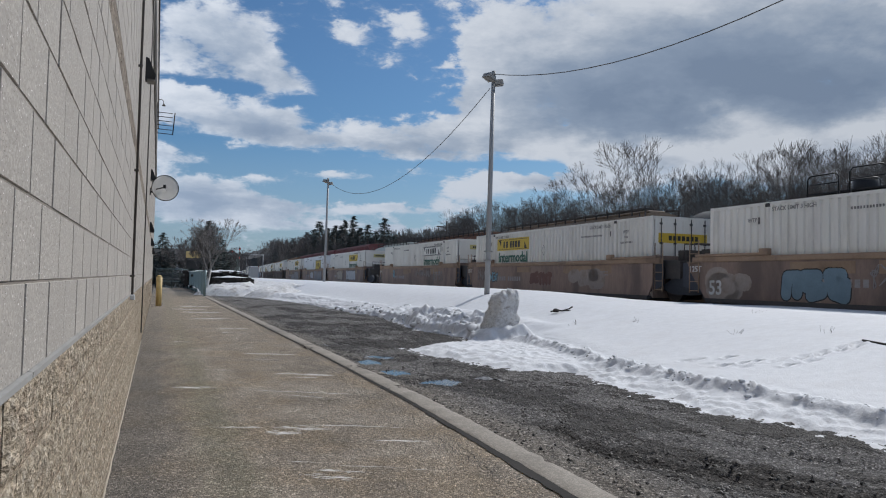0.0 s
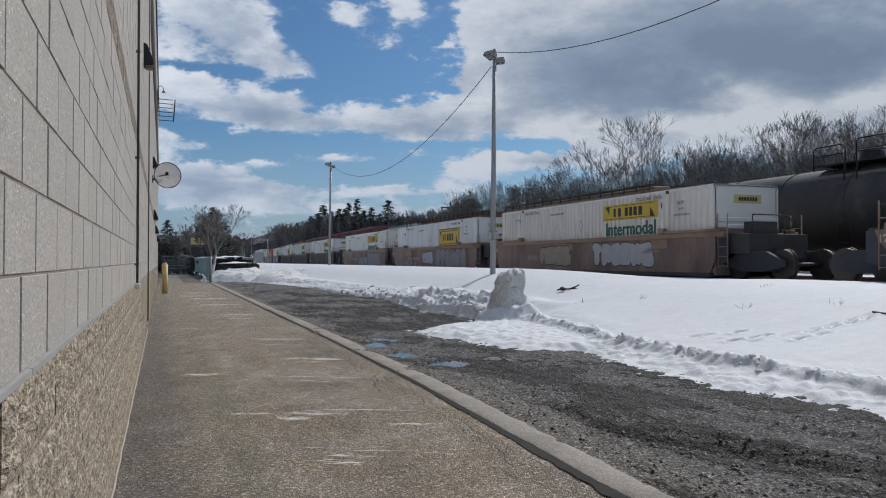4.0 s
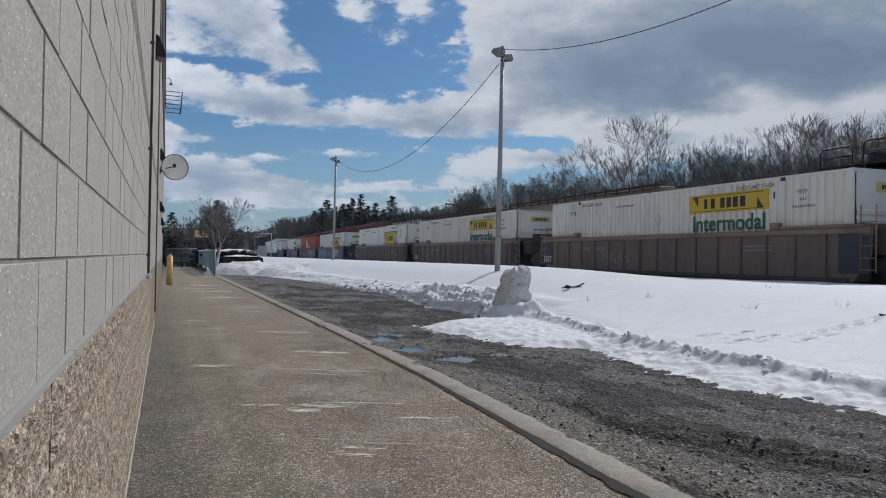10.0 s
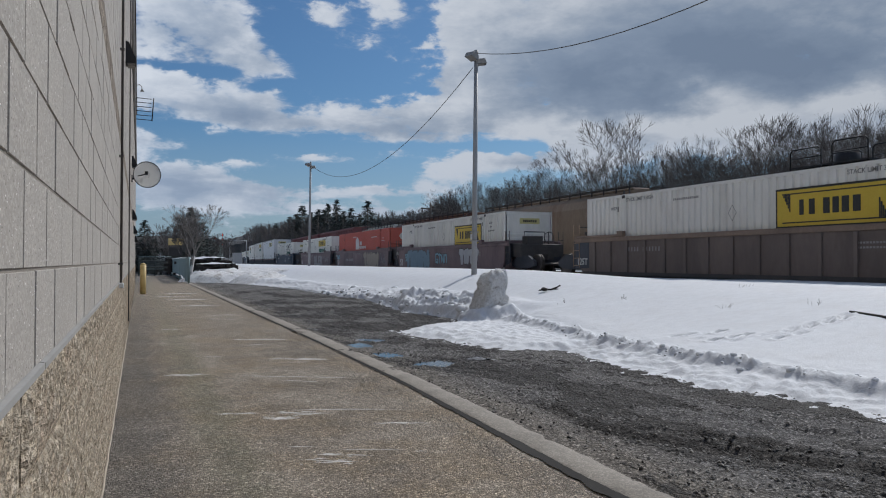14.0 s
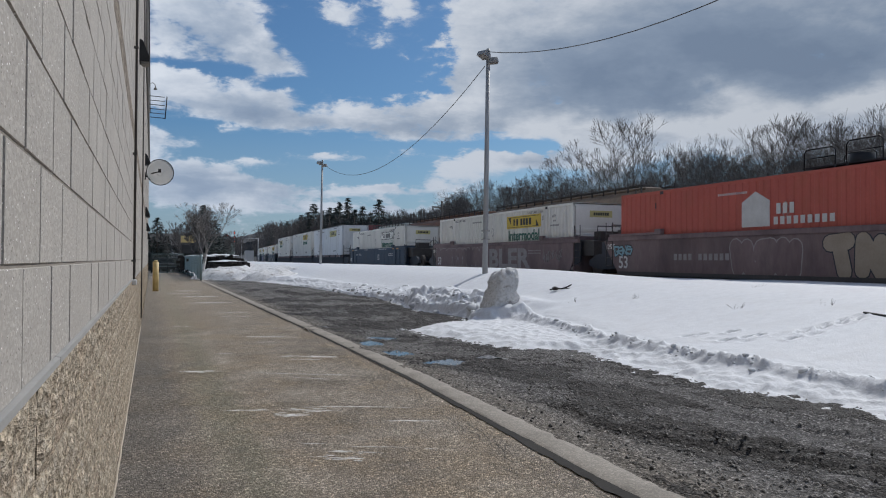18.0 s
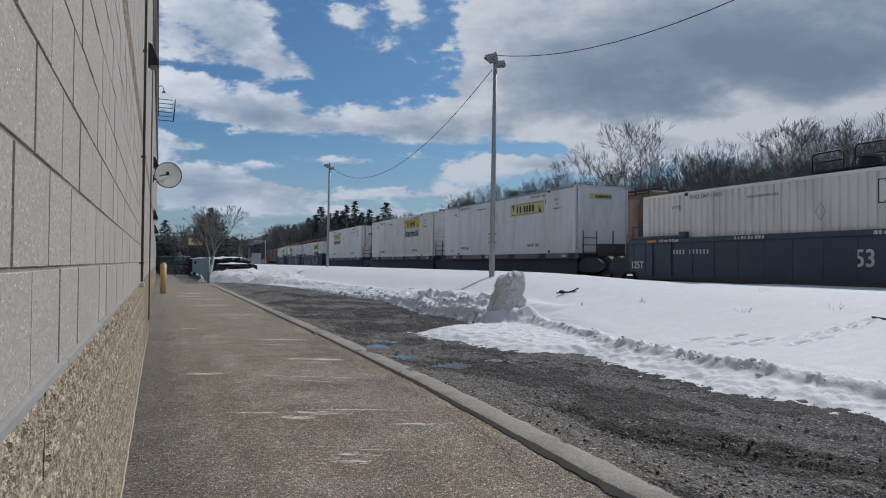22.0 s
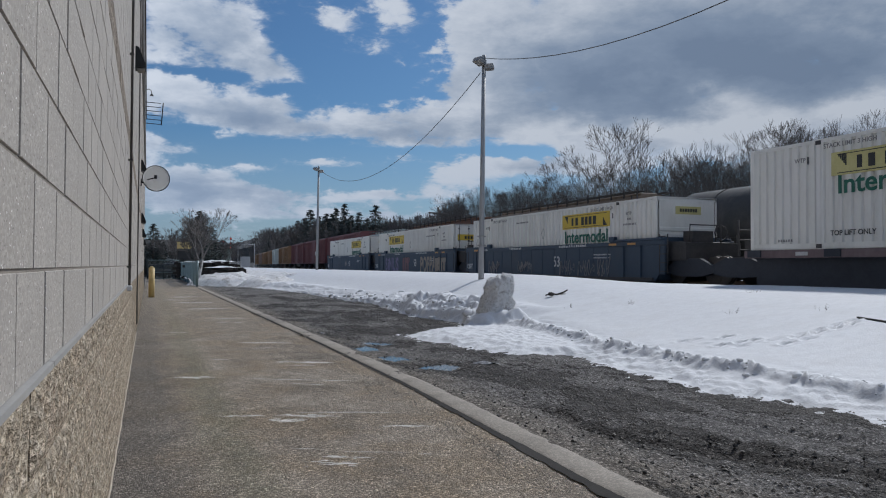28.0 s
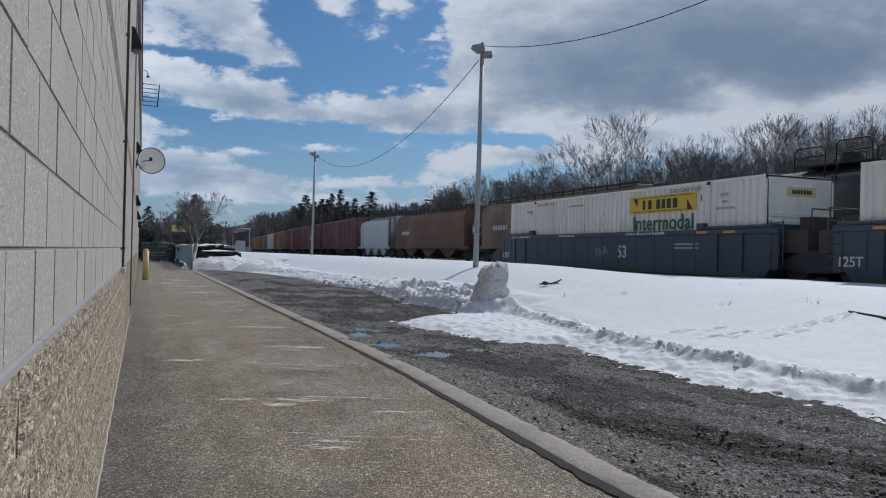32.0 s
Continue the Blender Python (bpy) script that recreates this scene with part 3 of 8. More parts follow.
M["under"] = surface("underframe_black", [(0.030, 0.033, 0.042), (0.050, 0.054, 0.064)], 0.85, scale=2, fine=14, bump=0.1)
M["steel"] = surface("wheel_steel", [(0.05, 0.043, 0.04), (0.09, 0.078, 0.07)], 0.6, 0.5, scale=4, fine=40)
M["hop_tan"] = surface("hopper_tan", [(0.20, 0.145, 0.10), (0.29, 0.22, 0.16)], 0.75, scale=0.7, fine=7, bump=0.08, stain=(0.15, 0.075, 0.045), stain_scale=0.5, stain_amount=0.7, stretch=(1, 1, 0.4))
M["hop_brown"] = surface("hopper_brown", [(0.12, 0.058, 0.037), (0.20, 0.10, 0.062)], 0.75, scale=0.7, fine=7, bump=0.08, stain=(0.23, 0.13, 0.085), stain_scale=0.6, stain_amount=0.5, stretch=(1, 1, 0.4))
M["hop_white"] = surface("hopper_pale", [(0.43, 0.45, 0.42), (0.55, 0.57, 0.54)], 0.7, scale=0.7, fine=7, bump=0.08, stain=(0.36, 0.34, 0.29), stain_scale=0.6, stain_amount=0.5, stretch=(1, 1, 0.4))
M["box_red"] = surface("boxcar_red", [(0.14, 0.045, 0.048), (0.195, 0.07, 0.07)], 0.7, scale=0.7, fine=7, bump=0.08, stain=(0.13, 0.04, 0.04), stain_scale=0.6, stretch=(1, 1, 0.4))
M["box_tan"] = surface("boxcar_tan", [(0.225, 0.125, 0.060), (0.30, 0.172, 0.085)], 0.7, scale=0.7, fine=7, bump=0.08, stain=(0.14, 0.075, 0.05), stain_scale=0.6)
M["tank"] = surface("tank_black", [(0.026, 0.027, 0.029), (0.05, 0.05, 0.05)], 0.75, scale=0.8, fine=9, bump=0.05, stain=(0.13, 0.115, 0.10), stain_scale=0.5, stain_amount=0.5)
M["graf_blue"] = surface("spray_blue", [(0.13, 0.20, 0.25), (0.19, 0.28, 0.34)], 0.6, scale=3, fine=20, bump=0)
M["graf_silver"] = surface("spray_silver", [(0.22, 0.20, 0.19), (0.36, 0.34, 0.33)], 0.6, scale=3, fine=20, bump=0)
M["graf_purple"] = surface("spray_purple", [(0.15, 0.12, 0.22), (0.23, 0.19, 0.31)], 0.6, scale=3, fine=20, bump=0)
M["graf_red"] = surface("spray_red", [(0.16, 0.07, 0.075), (0.24, 0.11, 0.11)], 0.6, scale=3, fine=20, bump=0)
M["graf_tan"] = surface("spray_tan", [(0.28, 0.228, 0.172), (0.38, 0.315, 0.245)], 0.6, scale=3, fine=20, bump=0)
M["graf_pale"] = surface("spray_pale", [(0.36, 0.36, 0.37), (0.50, 0.50, 0.51)], 0.6, scale=3, fine=20, bump=0)
M["graf_grey"] = surface("spray_grey", [(0.20, 0.195, 0.20), (0.31, 0.305, 0.31)], 0.65, scale=2, fine=14, bump=0, stain=(0.24, 0.18, 0.14), stain_scale=1.5, stain_amount=0.7)
M["graf_wash"] = surface("spray_wash", [(0.27, 0.225, 0.195), (0.36, 0.31, 0.275)], 0.7, scale=2, fine=14, bump=0, stain=(0.22, 0.155, 0.12), stain_scale=2.0, stain_amount=0.8)
M["graf_cyan"] = surface("spray_cyan", [(0.16, 0.29, 0.34), (0.24, 0.40, 0.46)], 0.6, scale=3, fine=20, bump=0)
M["graf_rust"] = surface("spray_rust", [(0.13, 0.065, 0.052), (0.19, 0.095, 0.075)], 0.7, scale=3, fine=20, bump=0)
M["orange_mark"] = surface("reflector_orange", [(0.5, 0.24, 0.06), (0.62, 0.32, 0.10)], 0.6, scale=3, fine=20, bump=0)
M["house"] = surface("clapboard_mint", [(0.24, 0.33, 0.29), (0.32, 0.42, 0.37)], 0.8, scale=1, fine=8, stretch=(1, 1, 6))
M["shed"] = surface("shed_brown", [(0.05, 0.04, 0.035), (0.085, 0.07, 0.062)], 0.9, scale=1, fine=12)
M["roof"] = surface("dark_shingle", [(0.032, 0.031, 0.032), (0.06, 0.057, 0.055)], 0.9, scale=1, fine=10)
M["glass"] = surface("dark_glass", [(0.02, 0.025, 0.03), (0.035, 0.04, 0.045)], 0.08, scale=1, fine=5, bump=0, spec=0.8, rough_vary=0.02)
M["water"] = surface("puddle_water", [(0.03, 0.028, 0.026), (0.05, 0.046, 0.042)], 0.10, scale=2, fine=14, bump=0.06, depth=0.004, spec=0.6, rough_vary=0.02)
M["red_light"] = glow("signal_red", (1.0, 0.10, 0.06), 1.6)
M["car_paint"] = surface("car_dark", [(0.02, 0.022, 0.025), (0.035, 0.037, 0.04)], 0.3, 0.2, scale=2, fine=20, bump=0)


# ---- building helpers ----
def box(bm, x0, x1, y0, y1, z0, z1, bevel=0.0):
    vs = [bm.verts.new((x, y, z)) for z in (z0, z1) for y in (y0, y1) for x in (x0, x1)]
    fs = [bm.faces.new([vs[i] for i in q]) for q in ((0, 2, 3, 1), (4, 5, 7, 6), (0, 1, 5, 4), (2, 6, 7, 3), (0, 4, 6, 2), (1, 3, 7, 5))]
    if bevel:
        bmesh.ops.bevel(bm, geom=list({e for f in fs for e in f.edges}), offset=bevel, segments=1, affect="EDGES")
    return vs


def rod(bm, p0, p1, r0, r1=None, seg=8, caps=True):
    """Tapered rod from p0 to p1."""
    r1 = r0 if r1 is None else r1
    p0, p1 = Vector(p0), Vector(p1)
    q = (p1 - p0).to_track_quat("Z", "Y")
    rings = []
    for p, r in ((p0, r0), (p1, r1)):
        rings.append([bm.verts.new(p + q @ Vector((r * math.cos(2 * math.pi * i / seg), r * math.sin(2 * math.pi * i / seg), 0))) for i in range(seg)])
    for i in range(seg):
        f = bm.faces.new((rings[0][i], rings[0][(i + 1) % seg], rings[1][(i + 1) % seg], rings[1][i]))
        f.smooth = seg > 5
    if caps:
        bm.faces.new(rings[0][::-1]), bm.faces.new(rings[1])


def tube(bm, pts, r, seg=6):
    """One bent tube through the points."""
    pts = [Vector(p) for p in pts]
    rings, side = [], None
    for i, p in enumerate(pts):
        d = (pts[min(i + 1, len(pts) - 1)] - pts[max(i - 1, 0)]).normalized()
        side = (side - d * side.dot(d)).normalized() if side is not None and (side - d * side.dot(d)).length > 0.1 else d.orthogonal().normalized()
        up = d.cross(side)
        rings.append([bm.verts.new(p + (side * math.cos(2 * math.pi * k / seg) + up * math.sin(2 * math.pi * k / seg)) * r) for k in range(seg)])
    for a, b in zip(rings, rings[1:]):
        for k in range(seg):
            bm.faces.new((a[k], a[(k + 1) % seg], b[(k + 1) % seg], b[k])).smooth = True
    bm.faces.new(rings[0][::-1]), bm.faces.new(rings[-1])


def prism(bm, outline, axis, a, b):
    """A flat outline of (u, v) pairs drawn out from a to b along an axis."""
    put = {"x": lambda u, v, w: (w, u, v), "y": lambda u, v, w: (u, w, v), "z": lambda u, v, w: (u, v, w)}[axis]
    lo = [bm.verts.new(put(u, v, a)) for u, v in outline]
    hi = [bm.verts.new(put(u, v, b)) for u, v in outline]
    k = len(outline)
    for i in range(k):
        bm.faces.new((lo[i], lo[(i + 1) % k], hi[(i + 1) % k], hi[i]))
    bm.faces.new(lo[::-1]), bm.faces.new(hi)
    bmesh.ops.recalc_face_normals(bm, faces=bm.faces)


def done(bm, name, material):
    me = bpy.data.meshes.new(name)
    bm.to_mesh(me)
    bm.free()
    me.materials.append(material)
    return me


def part(name, bm, material, parent, label=""):
    """One mesh object under a thing or a part."""
    ob = new(name, done(bm, name, material) if isinstance(bm, bmesh.types.BMesh) else bm)
    ob.parent = parent
    if label:
        tagged(ob, label)
    if name in ("name_mark", "end_sign_mark", "stencil_mark", "reporting_mark", "spray_painting"):
        tagged(ob, kind="stuff")
    return ob


def thing(name, m, label, category, group="", kind=""):
    ob = new(name)
    ob.matrix_basis = m
    return tagged(ob, label, category, group, kind)


def solo(name, bm, material, label, category="", group="", kind="", m=None):
    ob = new(name, done(bm, name, material))
    if m:
        ob.matrix_basis = m
    return tagged(ob, label, category, group, kind)


def boxes(*dims, bevel=0.0):
    bm = bmesh.new()
    for d in dims:
        box(bm, *d, bevel=bevel)
    return bm


TEXTS = {}


def letters(text, size, depth, material, bold=0.0):
    """A raised line of writing as a mesh in the yz plane that reads from -x, starting at y = 0 and running to -y."""
    key = (text, size, material.name)
    if key not in TEXTS:
        cu = bpy.data.curves.new("writing", "FONT")
        cu.body, cu.size, cu.extrude, cu.resolution_u, cu.offset = text, size, depth / 2, 4, bold
        ob = bpy.data.objects.new("writing", cu)
        scene.collection.objects.link(ob)
        bpy.context.view_layer.update()
        me = bpy.data.meshes.new_from_object(ob.evaluated_get(bpy.context.evaluated_depsgraph_get()))
        bpy.data.objects.remove(ob)
        me.transform(Matrix(((0, 0, -1, 0), (-1, 0, 0, 0), (0, 1, 0, 0), (0, 0, 0, 1))))
        me.materials.clear()
        me.materials.append(material)
        TEXTS[key] = me
    return TEXTS[key]

# ---- ground, lane, walk, snow ----
def curve(points):
    """Piecewise-linear function through (u, v) pairs."""
    def f(u):
        if u <= points[0][0]:
            return points[0][1]
        for (u0, v0), (u1, v1) in zip(points, points[1:]):
            if u <= u1:
                return v0 + (v1 - v0) * (u - u0) / (u1 - u0)
        return points[-1][1]
    return f


def ease(a, b, u):
    u = min(max((u - a) / (b - a), 0.0), 1.0)
    return u * u * (3 - 2 * u)


def rough(x, y, scale, octaves=4):
    return noise.fractal(Vector((x * scale, y * scale, 3.1)), 0.9, 2.1, octaves)


def steps(a, b, s0, grow, most):
    out, s = [a], s0
    while out[-1] < b:
        out.append(out[-1] + s)
        s = min(s * grow, most)
    return out


def sheet(name, xs, ys, height, material, label, category, smooth=True, kind="structure"):
    me = bpy.data.meshes.new(name)
    w = len(xs)
    verts = [(x, y, height(x, y)) for y in ys for x in xs]
    faces = [(j * w + i, j * w + i + 1, (j + 1) * w + i + 1, (j + 1) * w + i) for j in range(len(ys) - 1) for i in range(w - 1)]
    me.from_pydata(verts, [], faces)
    me.polygons.foreach_set("use_smooth", [smooth] * len(faces))
    me.materials.append(material)
    return tagged(new(name, me), label, category, "", kind)


snow_edge = curve([(-12, 6.9), (4, 6.65), (5.5, 6.62), (6.3, 6.7), (7.3, 6.28), (8.3, 6.28), (9.5, 6.32), (10.6, 6.55), (11.2, 6.6), (11.6, 5.65), (12.8, 5.45), (13.8, 5.3), (14.5, 5.0), (15.5, 5.08), (16.1, 5.8), (16.5, 6.7),
                   (17.2, 7.45), (18.7, 7.72), (19.8, 7.55), (20.4, 7.22), (21.7, 7.35), (25, 7.85), (29, 8.25), (33, 7.95), (41, 7.95), (51, 6.8), (58, 5.4), (70, 4.5)])
# line of the small crusted ridge that the plough left on the near snow
ridge_line = curve([(-12, 7.45), (6.2, 7.36), (8.0, 7.24), (9.2, 7.24), (11.2, 7.38), (13.6, 7.8), (15.2, 8.05), (17.0, 8.15)])
PRINTS = [(8.24, 10.28), (8.43, 10.2), (8.25, 9.78), (8.3, 9.47), (8.8, 9.9), (8.43, 9.14), (8.86, 8.7), (9.24, 8.64)] + [(8.62 + 0.17 * i, 8.84 + 0.55 * math.exp(-i / 2.6) + (0.10 if i % 2 else -0.04)) for i in range(12)]


def snow_height(x, y):
    d, b = x - snow_edge(y), x - ridge_line(y)
    d += 0.11 * rough(x, y, 1.3, 3) + 0.10 * rough(x, y, 3.6, 3)
    if d < -0.7:
        return -0.4
    # melting edge: a film a centimetre or two thick that breaks up into patches
    lane = lane_height(x, y)
    film = 0.045 * min(d, 0.45) + (0.020 * rough(x, y, 4.5, 3) + 0.008 * rough(x, y, 13.0, 2)) * ease(1.0, 0.3, abs(d)) - 0.004
    if d < 0:
        return lane + film - 0.10 * ease(-0.35, -0.7, d)
    far = ease(16.3, 17.3, y)
    # thin slushy apron, then the ridge, then the field rising to the tracks
    h = lane * ease(0.9, 0.0, d) + 0.03 * ease(0.0, 0.9, d) + film
    h += (0.022 * rough(x, y, 6.0, 3) + 0.035 * abs(rough(x, y, 3.5, 3))) * ease(0, 0.25, d) * ease(0.7, 0.1, b)
    field = 0.86 * ease(6.6, 13.6, x) + 0.24 * ease(15, 26, y) * ease(8.5, 11.5, x) * ease(15.5, 13.0, x)
    crest = b - 0.10 * rough(y, 3.0, 1.2, 3)
    near = (0.05 + 0.09 * abs(rough(x, y, 5.5, 3)) + 0.05 * abs(rough(x + 3, y, 11.0, 2)) + 0.05 * rough(x, y, 2.0, 2)) * math.exp(-(crest / 0.15) ** 2) + 0.04 * ease(-0.25, 0.1, crest)
    near += field * ease(-0.3, 0.7, b)
    # the cut bank farther on: steep broken face, lumpy crest
    bank = (0.27 + 0.12 * rough(x, y, 0.6, 3)) * (0.5 + 0.5 * ease(31, 23, y)) * ease(0.0, 0.22 + 1.0 * ease(30, 45, y), d) + 0.14 * ease(0.25, 1.1, d)
    bank = max(bank, field)
    lump = ease(0.10, 0.40, d) * ease(1.9, 0.7, d) * (0.14 + 0.86 * ease(29, 22, y)) * ease(58, 36, y)
    bank += lump * (0.20 * max(-0.4, rough(x + 31, y, 1.1, 4)) + 0.20 * abs(rough(x, y + 9, 2.4, 3)) + 0.06 * abs(rough(x, y, 7.0, 2)))
    h += near * (1 - far) + bank * far
    heap = math.exp(-((x - 8.15) / 0.85) ** 4 - ((y - 16.95) / 0.80) ** 4)
    h = max(h * (1 - 0.45 * heap), 0.5 * heap * (1 + 0.4 * rough(x, y, 2.0, 3)) - 0.14)
    h += (0.010 * rough(x, y, 0.45, 3) + 0.0025 * rough(x, y, 3.0, 3)) * ease(0.0, 0.4, d)
    # trodden line across the open snow
    if 7.2 < x < 13.4 and 8 < y < 13:
        for fx, fy in PRINTS:
            if abs(x - fx) < 0.4 and abs(y - fy) < 0.4:
                deep = 0.045 + 0.03 * math.sin(37 * fx + 11 * fy)
                r2 = ((x - fx) / 0.12) ** 2 + ((y - fy) / 0.075) ** 2
                h -= deep * (math.exp(-r2 * r2) - 0.35 * math.exp(-(r2 - 2.2) ** 2)) * (1 + 0.5 * rough(x, y, 6.0, 2))
    # shallow wind grooves and a long old track
    if b > 0.4:
        h += 0.006 * max(0.0, rough(x * 0.8, y * 2.2, 1.2, 3))
        h -= 0.045 * math.exp(-((y - 24.0 - 0.35 * (x - 9)) / 0.16) ** 2) * ease(8.4, 9.0, x) * (0.5 + abs(rough(x, y, 2.0, 2)))
    return h - 0.22 * ease(16.0, 16.5, x)


POOLS = [(3.66, 13.35, 0.26, 0.40), (3.62, 11.8, 0.24, 0.40), (4.06, 10.6, 0.30, 0.22), (4.15, 14.2, 0.22, 0.2)]


def lane_height(x, y):
    r = rough(x, y, 0.9, 4)
    rut = 0.035 * math.sin(2.6 * (x + 0.12 * rough(x, y, 0.3, 2))) * ease(3.2, 4.0, x)
    h = -0.05 + 0.03 * r + 0.020 * rough(x, y * 0.7, 4.0, 4) - abs(rut) * 0.6 + 0.016 * abs(rough(x, y, 8.0, 3))
    # soft ruts where tyres swing in from the kerb
    u = x - 3.62 - 0.55 * max(0.0, 5.9 - y) + 0.10 * rough(x, y, 0.8, 3)
    soft = ease(7.6, 6.2, y)
    for c, k in ((0.10, 0.05), (0.48, 0.032), (1.5, 0.03)):
        h -= soft * k * math.exp(-((u - c) / 0.10) ** 2) - soft * 0.5 * k * math.exp(-((u - c - 0.19) / 0.07) ** 2)
    h += soft * 0.03 * abs(rough(x, y, 5.0, 3)) * math.exp(-((u - 0.3) / 0.5) ** 2)
    h += 0.045 * ease(3.55, 3.3, x)
    for cx, cy, rx, ry in POOLS:
        u = ((x - cx) / rx) ** 2 + ((y - cy) / ry) ** 2
        if u < 6:
            h -= 0.10 * math.exp(-u)
    return h


def walk_height(x, y):
    return 0.006 * rough(x, y, 0.8, 3) - 0.0015 * abs(rough(x, y, 9.0, 2))


sheet("ground", steps(-700, 900, 40, 1, 40), steps(-300, 2600, 50, 1, 50), lambda x, y: -0.35, M["ground"], "flat winter ground with thin snow out to the hills", "ground")
sheet("road", steps(2.9, 10.0, 0.06, 1.0, 0.06), steps(-9, 2.8, 0.25, 1, 0.25) + steps(3.0, 60, 0.05, 1.005, 0.4), lane_height, M["dirt"], "dark wet muddy gravel lane with ruts beside the kerb", "road")
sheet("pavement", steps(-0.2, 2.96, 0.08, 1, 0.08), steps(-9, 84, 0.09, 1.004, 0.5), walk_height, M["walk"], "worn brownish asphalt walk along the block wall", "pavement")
sheet("snow_field", steps(4.6, 5.15, 0.055, 1.0, 0.055) + steps(5.25, 6.2, 0.06, 1.0, 0.06) + steps(6.26, 8.9, 0.036, 1.0, 0.036) + steps(8.98, 17.5, 0.06, 1.03, 0.13), steps(-9, 4.4, 0.25, 1, 0.25) + steps(4.8, 22.5, 0.05, 1.0, 0.05) + steps(22.62, 130, 0.09, 1.012, 1.5), snow_height, M["snow"],
      "old white snow field with a crusted ploughed edge", "snow", kind="structure")
sheet("snow_field_rear", steps(17.4, 60, 0.8, 1.05, 4), steps(-30, 420, 1.5, 1.0, 3.0), lambda x, y: 0.60 + 0.05 * rough(x, y, 0.2, 3) + 0.2 * ease(25, 30, x) - 0.5 * ease(30, 34, x), M["snow"],
      "snow covered ground between and behind the tracks", "snow", kind="structure")
sheet("snow_field_far", steps(2.9, 17.6, 0.7, 1.0, 0.7), steps(55, 420, 0.6, 1.02, 6), lambda x, y: ease(54, 60, y) * (0.35 + 0.5 * ease(5, 11, x)) - 0.3 * ease(60, 54, y) + 0.14 * rough(x, y, 0.35, 4), M["snow_dirty"],
      "dirty heaped snow beyond the end of the lane", "snow", kind="structure")


def kerb():
    root = thing("kerb", pose(0, 0, 0), "worn grey concrete kerb between walk and lane", "kerb", kind="structure")
    inner = curve([(-9, 2.5), (4.2, 2.69), (6.0, 2.77), (8.8, 2.88), (13.9, 2.94), (56, 2.92)])
    bm = bmesh.new()
    rings = []
    v = -9.0
    while v < 55:
        a = inner(v)
        wob = lambda c, s=1.5: 0.012 * rough(v + c * 7.3, c, s, 3)
        prof = [(a + 0.015 + wob(1), -0.12), (a + 0.012 + wob(1, 3), 0.008 + 0.5 * wob(2, 3)), (a + 0.035, 0.020 + 0.5 * wob(3)), (a + 0.12, 0.025 + 0.4 * wob(8, 4)), (a + 0.22, 0.022 + 0.5 * wob(4, 4)),
                (a + 0.31 + wob(5, 4), 0.006 + wob(5, 5)), (a + 0.35 + wob(6, 4), -0.03 + 0.6 * wob(9, 5)), (a + 0.40 + wob(7, 4), -0.09), (a + 0.46, -0.16)]
        rings.append([bm.verts.new((px, v, pz)) for px, pz in prof])
        v += 0.06 if v < 16 else 0.2
    for r0, r1 in zip(rings, rings[1:]):
        for i in range(len(r0) - 1):
            bm.faces.new((r0[i], r0[i + 1], r1[i + 1], r1[i])).smooth = True
    part("kerb_body", bm, M["kerb"], root)
    # dark open joint between walk and kerb
    bm = bmesh.new()
    v, last = -9.0, None
    while v < 50:
        a, wdt = inner(v), 0.012 + 0.014 * abs(rough(v, 2.0, 0.7, 3)) + ease(9.0, 4.2, v) * (0.012 + 0.055 * abs(rough(v, 7.0, 2.5, 4)))
        c = 0.012 * rough(v, 9.0, 1.8, 3)
        row = [bm.verts.new((a - 0.004 + c - wdt + 0.014 * rough(v, 4.0, 6.0, 4), v, 0.0085)), bm.verts.new((a + 0.012 + c + wdt * 0.35 + 0.008 * rough(v, 14.0, 7.0, 3), v, 0.020))]
        if last:
            bm.faces.new((last[0], last[1], row[1], row[0]))
        last = row
        v += 0.03 if v < 14 else 0.1
    part("open_joint", bm, M["crack"], root, "dark cracked joint full of grit")


kerb()


